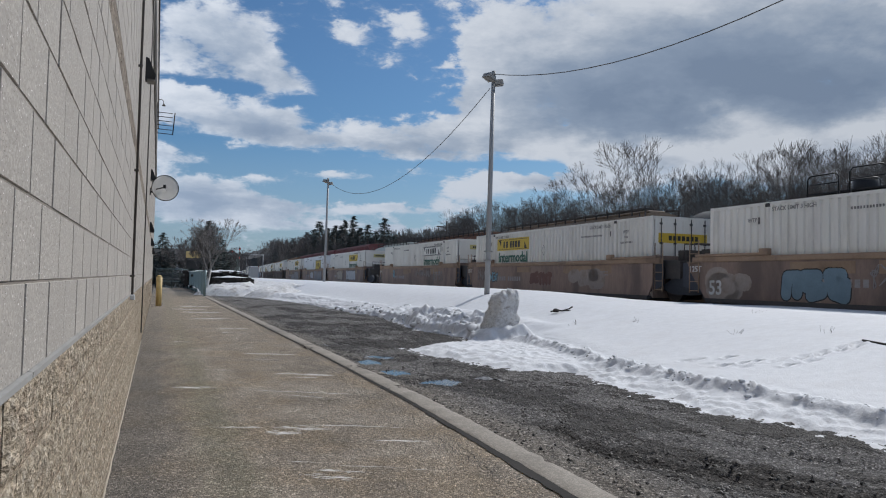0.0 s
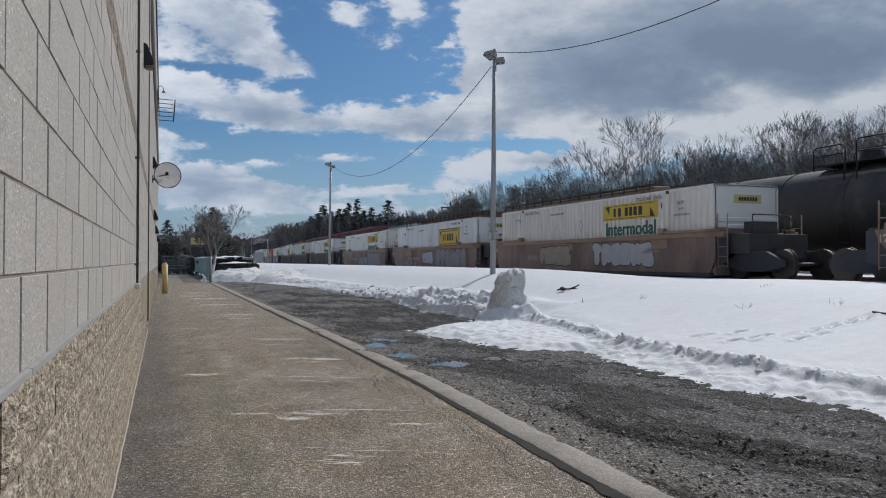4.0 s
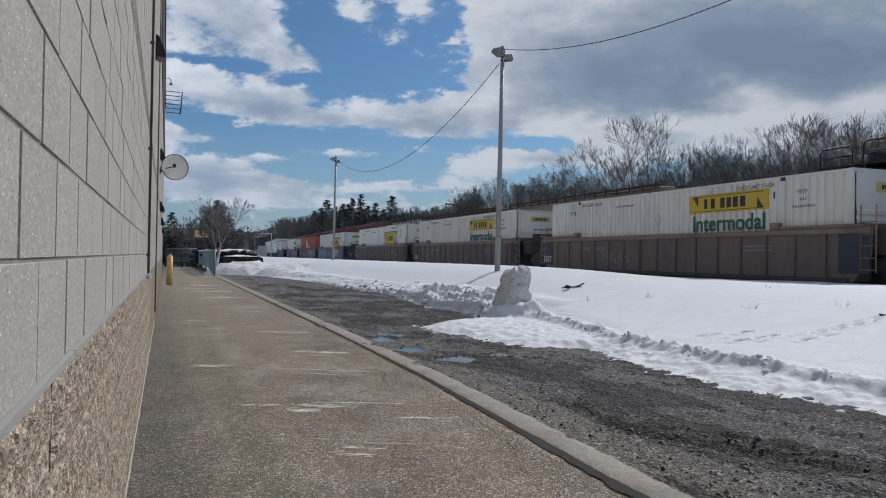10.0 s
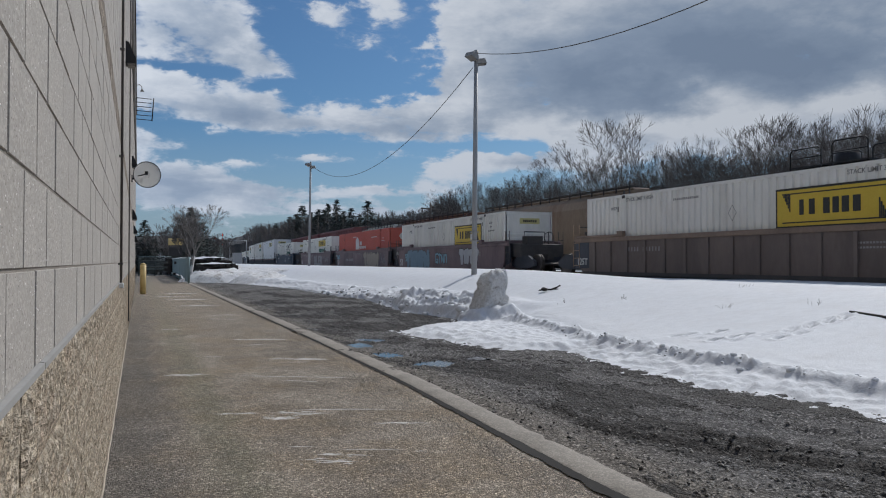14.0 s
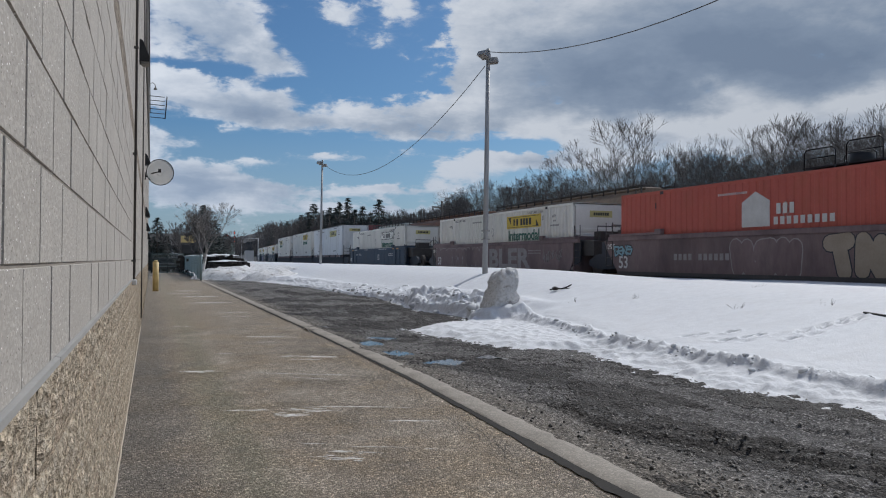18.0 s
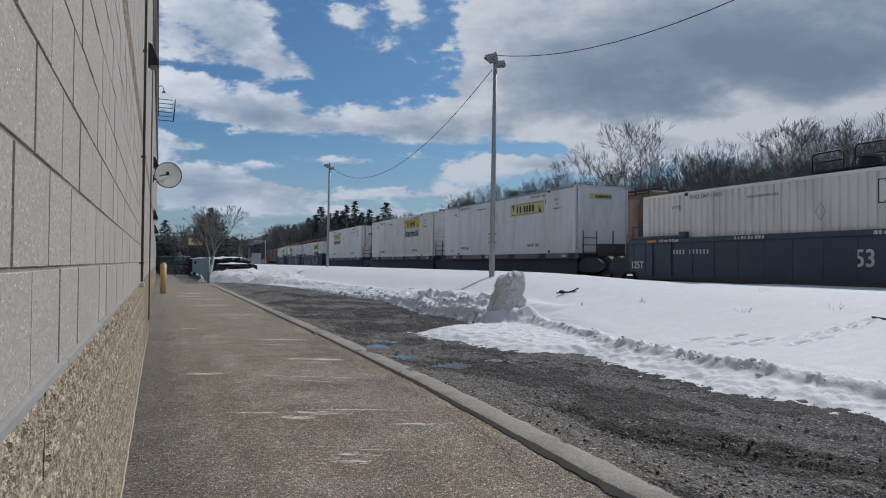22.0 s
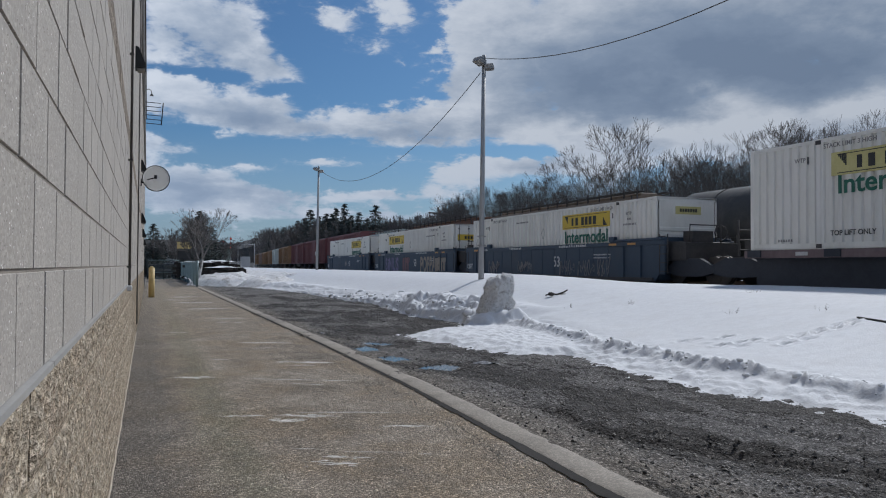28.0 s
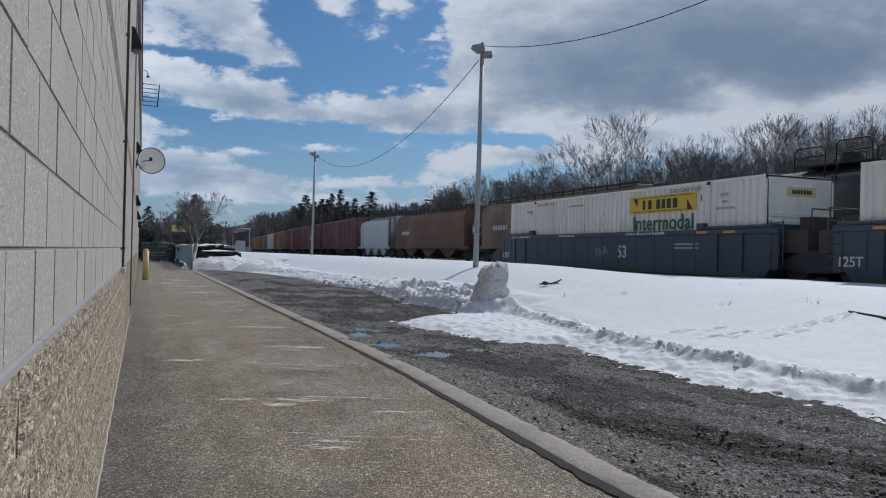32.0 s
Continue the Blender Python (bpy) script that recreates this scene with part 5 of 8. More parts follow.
            if sgn < 0 and paint != "orange":
                part("end_sign", boxes((-0.5, 0.6, ye - 0.012, ye - 0.002, 2.3, 2.58) if ribbed else (-0.6, 0.5, ye - 0.012, ye - 0.002, 2.32, 2.58)), M["sign_pale"], root)
                part("end_sign_mark", boxes(*[(-0.32 + 0.11 * j, -0.24 + 0.11 * j, ye - 0.02, ye - 0.008, 2.38, 2.5) for j in range(7)]), M["ink"], root)
    for rail in ((-W, W, -HALF, -HALF + 0.1, H - 0.12, H + 0.002), (-W, W, -HALF - 0.002, -HALF + 0.1, 0, 0.14), (-W, W, HALF - 0.1, HALF, H - 0.12, H)):
        part("end_rail", boxes(rail), mat, root)
    # markings on the near side
    x = -W - 0.004
    y0, y1 = (HALF - 13.25, HALF - 9.65) if at == "near" else (HALF - 6.42, HALF - 2.8)
    if sign == "border":
        sign_bars(root, x, y0, y1, H - 1.50, H - 0.52, "border")
    elif sign:
        zt = H - 0.30 if sign != "faded" else H - 0.42
        sign_bars(root, x, y0, y1, zt - 0.60, zt, sign)
    if word:
        me = letters("Intermodal", 0.72, 0.01, M["green_ink"], 0.012)
        if "wide" not in LOADS:
            LOADS["wide"] = max(v.co.y for v in me.vertices) - min(v.co.y for v in me.vertices)
        ob = part("lettering", me, M["green_ink"], root, "green lettering")
        k = 3.25 / LOADS["wide"]
        ob.matrix_basis = pose(x - 0.006, y1 - 0.16, H - 1.48) @ Matrix.Diagonal((1, k, 0.98, 1))
    if paint == "orange":
        bm = bmesh.new()
        prism(bm, [(0.75, 1.46), (1.85, 1.46), (1.85, 2.2), (1.3, 2.5), (0.75, 2.2)], "x", x - 0.008, x)
        part("house_emblem", bm, M["white_ink"], root, "white house emblem")
        part("name_mark", boxes(*[(x - 0.008, x, 0.45 - 0.24 * j, 0.6 - 0.24 * j, 1.5, 1.72) for j in range(9)], *[(x - 0.008, x, 0.35 - 0.24 * j, 0.5 - 0.24 * j, 1.8, 2.1) for j in range(3)]), M["white_ink"], root)
        bm = bmesh.new()
        prism(bm, [(0.25 * math.cos(a * math.pi / 3) - 0.3, 2.3 + 0.25 * math.sin(a * math.pi / 3)) for a in range(6)], "y", -HALF - 0.014, -HALF - 0.002)
        part("hexagon_mark", bm, M["white_ink"], root)
    # small stencils, unreadable at this distance
    bm = bmesh.new()
    for ya, za, w in ((HALF - 5.2, H - 0.36, 1.2), (-HALF + 4.9, H - 0.52, 1.6), (-HALF + 1.75, H - 0.66, 0.22), (-HALF + 2.0, H - 0.86, 0.8), (HALF - 1.0, 0.28, 0.5)):
        u = 0.0
        while u < w:
            plate(bm, x, ya - u - 0.045, ya - u, za - 0.07, za, 0.003)
            u += 0.09
    part("stencil_mark", bm, M["stencil"] if paint != "orange" else M["white_ink"], root)
    if paint != "orange":
        me = letters("TOP LIFT ONLY", 0.19, 0.004, M["ink"], 0.003)
        for ya in (HALF - 2.75, -HALF + 4.6):
            ob = part("lettering", me, None, root, "stencilled lettering")
            ob.matrix_basis = pose(x - 0.002, ya, 0.34)
        me = letters("STACK LIMIT 3 HIGH", 0.17, 0.004, M["stencil"], 0.002)
        for ya in (HALF - 2.55, -HALF + 4.25):
            ob = part("lettering", me, None, root, "stencilled lettering")
            ob.matrix_basis = pose(x - 0.002, ya, H - 0.27)
        me = letters("WTP", 0.17, 0.004, M["stencil"], 0.003)
        for ya in (HALF - 1.6, -HALF + 1.85):
            ob = part("lettering", me, None, root, "stencilled lettering")
            ob.matrix_basis = pose(x - 0.002, ya, H - 0.55)
    bm = bmesh.new()
    yd, zd = HALF - 7.9, H - 1.0
    for (a0, b0), (a1, b1) in (((0, .24), (.17, 0)), ((.17, 0), (0, -.24)), ((0, -.24), (-.17, 0)), ((-.17, 0), (0, .24))):
        rod(bm, (x, yd + a0, zd + b0), (x, yd + a1, zd + b1), 0.009, 0.009, 4)
    part("placard_holder", bm, M["lamp_grey"], root)
    LOADS[key] = root
    return root


def loop(rng, cy, cz, w, h, n):
    """A smooth closed scrawl inside a cell, as (y, z) points."""
    base = [(cy + w * rng.uniform(-0.5, 0.5), cz + h * rng.uniform(-0.5, 0.5)) for _ in range(n)]
    out = []
    for i in range(n):
        p0, p1, p2, p3 = base[i - 1], base[i], base[(i + 1) % n], base[(i + 2) % n]
        for q in range(5):
            t = q / 5
            out.append(tuple(0.5 * (2 * b1 + (c - a) * t + (2 * a - 5 * b1 + 4 * c - d) * t * t + (3 * b1 - a - 3 * c + d) * t ** 3) for a, b1, c, d in zip(p0, p1, p2, p3)))
    return out


def stroke(bm, p0, p1, r, x0, x1):
    """A flat round-ended brush stroke between two (y, z) points."""
    (ya, za), (yb, zb) = p0, p1
    a = math.atan2(zb - za, yb - ya)
    out = [(ya + r * math.cos(a + math.pi / 2 + math.pi * k / 5), za + r * math.sin(a + math.pi / 2 + math.pi * k / 5)) for k in range(6)]
    out += [(yb + r * math.cos(a - math.pi / 2 + math.pi * k / 5), zb + r * math.sin(a - math.pi / 2 + math.pi * k / 5)) for k in range(6)]
    prism(bm, [(u, min(max(v, 0.13), 1.33)) for u, v in out], "x", x0, x1)


def spray(root, x, y, z, w, h, style, seed):
    """Unreadable spray painting from y to y - w: swollen forms with an edge, a painted-out cloud, or thin scrawl."""
    rng = random.Random(seed)
    fill, edge, fat, label = STYLES[style]
    if style == "scrawl":
        n = max(3, int(w / (0.34 * h)))
        bm = bmesh.new()
        for i in range(n):
            pts = [(x - 0.004, a, min(max(b, 0.16), 1.30)) for a, b in loop(rng, y - w * (i + 0.5) / n, z + h * 0.5, w / n * 1.2, h * 0.95, rng.choice((6, 7, 8)))]
            tube(bm, pts + pts[:1], 0.010 + 0.007 * rng.random(), 4)
        return part("spray_painting", bm, M[fill], root, label)
    if style == "cloud":
        bm = bmesh.new()
        for i in range(max(4, int(w / 0.28))):
            cy, cz, r = y - w * rng.uniform(0.12, 0.88), z + h * rng.uniform(0.35, 0.65), h * rng.uniform(0.25, 0.42)
            stroke(bm, (cy + 0.15, cz), (cy - 0.15, cz + rng.uniform(-0.1, 0.1)), r, x - 0.003 - 0.0003 * (i % 3), x)
        return part("spray_painting", bm, M[fill], root, label)
    n = max(2, round(w / (0.82 * h)))
    r = h * fat
    marks = []
    for i in range(n):
        c, half = y - w * (i + 0.5) / n, 0.5 * w / n - r * 0.85
        lo, hi, mid = z + r, z + h - r, z + h * rng.uniform(0.42, 0.58)
        lean = rng.uniform(-0.10, 0.14) * h
        kind = rng.randrange(5)
        corner = {0: ((1, 0), (1, 2), (-1, 2), (-1, 0)), 1: ((-1, 2), (1, 2), (1, 1), (-1, 1), (-1, 0), (1, 0)), 2: ((1, 2), (-1, 2), (0, 2), (0, 0)), 3: ((1, 0), (1, 2), (-1, 0), (-1, 2)), 4: ((-1, 2), (1, 2), (1, 0), (-1, 0), (-1, 1), (0, 1))}[kind]
        pts = [(c + u * half + (v - 1) * lean * 0.5 + rng.gauss(0, 0.03), (lo, mid, hi)[v] + rng.gauss(0, 0.03)) for u, v in corner]
        marks += list(zip(pts, pts[1:]))
    for nm, mat, grow, deep in (("spray_edge", edge, 0.035, 0.002), ("spray_painting", fill, 0.0, 0.004)):
        bm = bmesh.new()
        for q, (a, b) in enumerate(marks):
            stroke(bm, a, b, r + grow, x - deep - 0.0002 * (q % 4), x)
        part(nm, bm, M[mat], root, label if grow == 0.0 else "")["kind"] = "stuff"


STYLES = {"blue": ("graf_blue", "ink", 0.21, "blue spray-painted swollen forms with dark edges"), "silver": ("graf_pale", "ink", 0.23, "pale silver spray painting with black edges"), "tan": ("graf_tan", "under", 0.19, "faded tan spray painting with dark edges"),
          "ghost": ("maroon", "graf_silver", 0.22, "hollow spray-painted forms with tan edges"), "grey": ("graf_grey", "dark", 0.30, "large grey spray painting with dark lines"), "cloud": ("graf_wash", "graf_wash", 0.4, "painted-out pale cloud"), "red": ("graf_red", "ink", 0.2, "dull red spray painting"),
          "scrawl": ("graf_silver", "ink", 0.1, "thin pale sprayed scrawl"), "cyan": ("graf_cyan", "ink", 0.10, "small cyan sprayed tag"), "bars": ("graf_rust", "graf_rust", 0.16, "faded dark red marks")}


def truck():
    """Two-axle freight truck, origin on the rail at its middle."""
    bm = bmesh.new()
    for sx in (-1, 1):
        prism(bm, [(-1.15, 0.40), (-1.15, 0.60), (-0.5, 0.86), (0.5, 0.86), (1.15, 0.60), (1.15, 0.40), (0.75, 0.30), (0.4, 0.26), (-0.4, 0.26), (-0.75, 0.30)], "x", sx * 1.02 - 0.07, sx * 1.02 + 0.07)
        for ya in (-0.2, 0.0, 0.2):
            rod(bm, (sx * 1.0, ya, 0.34), (sx * 1.0, ya, 0.62), 0.07, 0.07, 6)
    box(bm, -1.0, 1.0, -0.22, 0.22, 0.45, 0.80)
    return done(bm, "truck_frame", M["under"])


def wheelset():
    bm = bmesh.new()
    rod(bm, (-0.9, 0, 0), (0.9, 0, 0), 0.07, 0.07, 8)
    for sx in (-1, 1):
        rod(bm, (sx * 0.70, 0, 0), (sx * 0.84, 0, 0), 0.455, 0.455, 18)
        rod(bm, (sx * 0.66, 0, 0), (sx * 0.70, 0, 0), 0.48, 0.48, 18)
    return done(bm, "wheelset", M["steel"])


TRUCK, WHEELS = truck(), wheelset()


def add_truck(root, y, rolling=None):
    fr = part("truck", TRUCK, None, root)
    fr.matrix_basis = pose(0, y, 0)
    for dy in (-0.89, 0.89):
        w = part("wheelset", WHEELS, None, fr)
        w.matrix_basis = pose(0, dy, 0.46)
        if rolling is not None:
            rolling.append((w, dy))


def well_unit(style, first=True, last=True, seed=0):
    """One well of a stack car: sunk sides, end platforms, ladders. Rail level at z = 0, middle at the origin."""
    root = thing("well_car", pose(0, 0, 0), "", "well car")
    paint = {"brown": "brown", "rib": "rib_brown", "maroon": "maroon", "blue": "blue"}[style]
    light = {"brown": "brown_light", "rib": "chord_tan", "maroon": "maroon", "blue": "blue"}[style]
    X, TOP, BOT = 1.42, 1.50, 0.10
    mat = M[paint]
    for sx in (-1, 1):
        # side sheet, tapered up towards the trucks
        bm = bmesh.new()
        prism(bm, [(-8.3, 0.62), (-8.3, TOP - 0.16), (9.05, TOP - 0.16), (8.9, 1.05), (8.1, BOT), (-8.0, BOT)] if style in ("brown", "maroon") else [(-8.75, 0.80), (-8.75, TOP - 0.16), (8.75, TOP - 0.16), (8.75, 0.80), (8.6, 0.55), (8.2, BOT), (-8.2, BOT), (-8.6, 0.55)], "x", sx * X - 0.02, sx * X + 0.02)
        part("side_sheet", bm, mat, root)
        part("top_chord", boxes((sx * X - 0.07, sx * X + 0.07, -8.75, 8.75, TOP - 0.16, TOP), bevel=0.015), M[light], root)
        part("bottom_sill", boxes((sx * X - 0.09, sx * X + 0.09, -8.1, 8.1, BOT - 0.02, BOT + 0.10)), M["dark"], root)
        if style in ("rib", "blue"):
            for j in range(15):
                ya = -7.35 + j * 1.05
                out = 0.075 if style == "rib" or abs(ya) > 5.8 else 0.032
                part("rib", boxes((sx * X - out, sx * X + out, ya - 0.05, ya + 0.05, BOT + 0.1, TOP - 0.162)), mat, root)
    # floor of the well
    part("well_floor", boxes((-1.3, 1.3, -7.5, 7.5, 0.05, 0.14)), M["dark"], root)
    for sy in (-1, 1):
        # end platform over the truck
        bm = bmesh.new()
        prism(bm, [(sy * 8.15, 0.80), (sy * 8.15, 1.48), (sy * 9.45, 1.40), (sy * 9.45, 0.80)], "x", -1.15, 1.15)
        part("end_platform", bm, M["dark"], root)
        part("bulkhead", boxes((-1.38, 1.38, sy * 8.22 - 0.04, sy * 8.22 + 0.04, 0.12, TOP + 0.12)), mat, root)
        # hump and guide castings on the top chord
        for sx in (-1, 1):
            part("guide_casting", boxes((sx * X - 0.10, sx * X + 0.10, sy * 7.2 - 1.4, sy * 7.2 + 1.4, TOP + 0.002, TOP + 0.09), (sx * X - 0.13, sx * X + 0.05, sy * 5.62 - 0.17, sy * 5.62 + 0.17, TOP + 0.002, TOP + 0.20), bevel=0.02), M[light if style != "blue" else "blue"], root)
            bm = bmesh.new()
            yy = sy * 8.68
            for dy in (-0.22, 0.22):
                rod(bm, (sx * 1.46, yy + dy, 0.35), (sx * 1.46, yy + dy, 2.05 if style != "blue" else 1.7), 0.02, 0.02, 6)
            for q in range(5):
                rod(bm, (sx * 1.46, yy - 0.22, 0.42 + 0.30 * q), (sx * 1.46, yy + 0.22, 0.42 + 0.30 * q), 0.016, 0.016, 6)
            part("ladder", bm, M["brown_light"] if style in ("brown", "rib") else M["dark"], root)
            if style in ("brown", "maroon"):
                # dark end plate set in under the cut-away side
                bm = bmesh.new()
                far = 9.35 if sy > 0 else 8.75
                prism(bm, [(sy * 7.4, BOT + 0.05), (sy * far, 0.55), (sy * far, TOP - 0.17), (sy * 7.4, TOP - 0.17)], "x", sx * (X - 0.12), sx * (X - 0.06))
                part("end_plate", bm, M["capacity" if style == "brown" else "under"], root, "dark end plate")
            else:
                part("capacity_panel", boxes((sx * X - 0.035, sx * X + 0.035, sy * 8.25 - 0.47, sy * 8.25 + 0.47, BOT + 0.22, TOP - 0.17)), M["capacity" if style == "rib" else paint], root, "dark capacity panel")
        # brake gear and hoses between the units
        bm = bmesh.new()
        rod(bm, (0.5, sy * 9.2, 1.2), (0.5, sy * 9.2, 2.0), 0.03, 0.03, 6)
        for j in range(8):
            a0, a1 = j * math.pi / 4, (j + 1) * math.pi / 4
            rod(bm, (0.5 + 0.27 * math.cos(a0), sy * 9.22, 1.75 + 0.27 * math.sin(a0)), (0.5 + 0.27 * math.cos(a1), sy * 9.22, 1.75 + 0.27 * math.sin(a1)), 0.02, 0.02, 5)
        box(bm, -0.7, 0.15, sy * 9.0 - 0.25, sy * 9.0 + 0.25, 1.38, 1.8)
        tube(bm, [(-0.9, sy * 9.3, 1.45), (-0.9, sy * 9.35, 2.0), (0.2, sy * 9.35, 2.0), (0.2, sy * 9.3, 1.45)], 0.025, 6)
        part("brake_gear", bm, M["dark"], root)
        part("drawbar", boxes((-0.16, 0.16, min(sy * 8.3, sy * 10.3), max(sy * 8.3, sy * 10.3), 0.68, 0.92)), M["dark"], root)
    if first:
        add_truck(root, -9.55, ROLLING)
    add_truck(root, 9.55, ROLLING)
    # markings on the near side
    x = -X - 0.021
    rng = random.Random(seed)
    if style in ("maroon", "blue") or seed == 0:
        me = letters("53", 0.62, 0.008, M["white_ink"], 0.01)
        ob = part("lettering", me, None, root, "stencilled lettering")
        ob.matrix_basis = pose(x - 0.006, {"maroon": 8.08, "blue": -1.0, "brown": 8.00}[style], 0.58 if style == "blue" else 0.33)
    me = letters("125T", 0.36, 0.008, M["white_ink"], 0.006)
    ob = part("lettering", me, None, root, "stencilled lettering")
    ob.matrix_basis = pose(-X - 0.041, 8.62, 0.46) if style in ("rib", "blue") else pose(-X - 0.026, 8.95, 1.02) @ Matrix.Scale(0.8, 4)
    # reporting marks and small print as bars
    bm = bmesh.new()
    yc = 6.2 if style == "blue" else 5.2
    for j in range(11 if style != "blue" or seed == 12 else 0):
        if j != 4:
            if style in ("brown", "maroon"):
                plate(bm, x, 4.85 - 0.245 * j - 0.16, 4.85 - 0.245 * j, 0.62, 0.83, 0.004)
            else:
                plate(bm, x, yc - 0.17 * j - 0.075, yc - 0.17 * j, 0.95, 1.10, 0.004)
    for j in range(14):
        plate(bm, x, -4.2 - 0.09 * j - 0.06, -4.2 - 0.09 * j, 1.02, 1.07, 0.004)
        plate(bm, x, -4.2 - 0.09 * j - 0.06, -4.2 - 0.09 * j, 0.90, 0.95, 0.004)
    part("reporting_mark", bm, M["white_ink" if style == "blue" else "graf_silver"], root)
    if style == "blue":
        bm = bmesh.new()
        for ya, n in ((6.9, 8), (3.2, 9), (-1.6, 16)):
            for j in range(n):
                wd = rng.uniform(0.05, 0.11)
                plate(bm, -X - 0.071, ya - 0.14 * j - wd, ya - 0.14 * j, TOP - 0.125, TOP - rng.choice((0.03, 0.055)), 0.004)
        part("name_mark", bm, M["white_ink"], root)
        bm = bmesh.new()
        for ya in (-5.4, -6.6, 7.6):
            plate(bm, -X - 0.071, ya - 0.5, ya, TOP - 0.13, TOP - 0.05, 0.004)
        part("reflector", bm, M["orange_mark"], root)
    for j in range(4 if style == "brown" else 2):
        ya = rng.uniform(-6, 5)
        w, hh = rng.uniform(0.9, 1.6), rng.uniform(0.25, 0.4)
        if style == "brown":
            part("repaint_patch", boxes((x - 0.003, x, ya, ya + w, TOP - 0.20 - hh, TOP - 0.2)), M["brown_light"], root)
    return root


def flat_unit(seed=0):
    """Low spine car: centre sill, deck arms, dark underframe."""
    root = thing("flat_car", pose(0, 0, 0), "", "flat car")
    part("centre_sill", boxes((-0.35, 0.35, -9.4, 9.4, 0.55, 1.04)), M["under"], root)
    for sx in (-1, 1):
        part("side_sill", boxes((sx * 1.30 - 0.06, sx * 1.30 + 0.06, -8.3, 8.3, 0.84, 1.06)), M["maroon"], root)
        # dark sheet added to stand for the shade under the car
        part("shade_skirt", boxes((sx * 1.15 - 0.03, sx * 1.15 + 0.03, -8.0, 8.0, 0.02, 0.84)), M["under"], root)
    for ya in (-7.9, -5.2, -1.8, 1.8, 5.2, 7.9):
        part("deck_arm", boxes((-1.4, 1.4, ya - 0.25, ya + 0.25, 0.86, 1.065)), M["under"], root)
    for sy in (-1, 1):
        bm = bmesh.new()
        for xa in (-1.25, -0.6, 0.2):
            rod(bm, (xa, sy * 8.65, 0.9), (xa, sy * 8.65, 2.0), 0.03, 0.03, 6)
        box(bm, -0.6, 0.5, sy * 8.9 - 0.2, sy * 8.9 + 0.2, 0.95, 1.45)
        for q in range(3):
            rod(bm, (-1.25, sy * 8.65, 1.1 + 0.3 * q), (-0.6, sy * 8.65, 1.1 + 0.3 * q), 0.02, 0.02, 5)
        part("brake_gear", bm, M["dark"], root)
        part("drawbar", boxes((-0.16, 0.16, min(sy * 9, sy * 10.3), max(sy * 9, sy * 10.3), 0.68, 0.92)), M["dark"], root)
    add_truck(root, -8.9, ROLLING)
    add_truck(root, 8.9, ROLLING)
    part("stencil_mark", boxes(*[(-1.372, -1.36, 2.0 - 0.3 * j, 2.2 - 0.3 * j, 0.88, 1.02) for j in range(4)]), M["white_ink"], root)
    part("reflector", boxes((-1.372, -1.36, -7.4, -7.0, 0.9, 1.0), (-1.372, -1.36, 6.0, 6.4, 0.9, 1.0)), M["white_ink"], root)
    return root


# far end of each load ahead of the camera at 0 s, its car and its look
CONSIST = [
    (19.57, "brown", dict()), (38.78, "brown", dict(at="far", end="door")), (57.92, "brown", dict(sign="outline")),
    (80.96, "brown", dict()), (100.63, "brown", dict(ribbed=False, paint="white_smooth", sign="border", word=False)), (120.13, "brown", dict()),
    (143.21, "rib", dict()), (163.30, "rib", dict()), (182.79, "rib", dict(sign="border", word=False)),
    (206.38, "maroon", dict(sign="border", word=False)), (225.60, "maroon", dict(paint="orange", sign="", word=False)), (245.31, "maroon", dict()),
    (268.83, "blue", dict(sign="outline")),
    (289.88, "flat", dict(paint="white_smooth", ribbed=False, sign="faded", word=False, top_rail="lamp_grey")), (308.43, "flat", dict()), (328.76, "flat", dict(sign="faded", at="far", end="door")),
    (349.38, "blue", dict()), (368.56, "blue", dict(at="far", end="door")), (387.81, "blue", dict()),
]
UNITS = {i: (i in (0, 3, 6, 9, 12, 13, 16)) for i in range(19)}
SAY = {"brown": "rust-brown smooth-sided well car with spray paint and grime", "rib": "brown rib-sided well car with dark capacity panels", "maroon": "dark maroon well car covered in spray painting",
       "blue": "dark blue rib-sided well car with white markings", "flat": "low dark spine car carrying one tall container"}
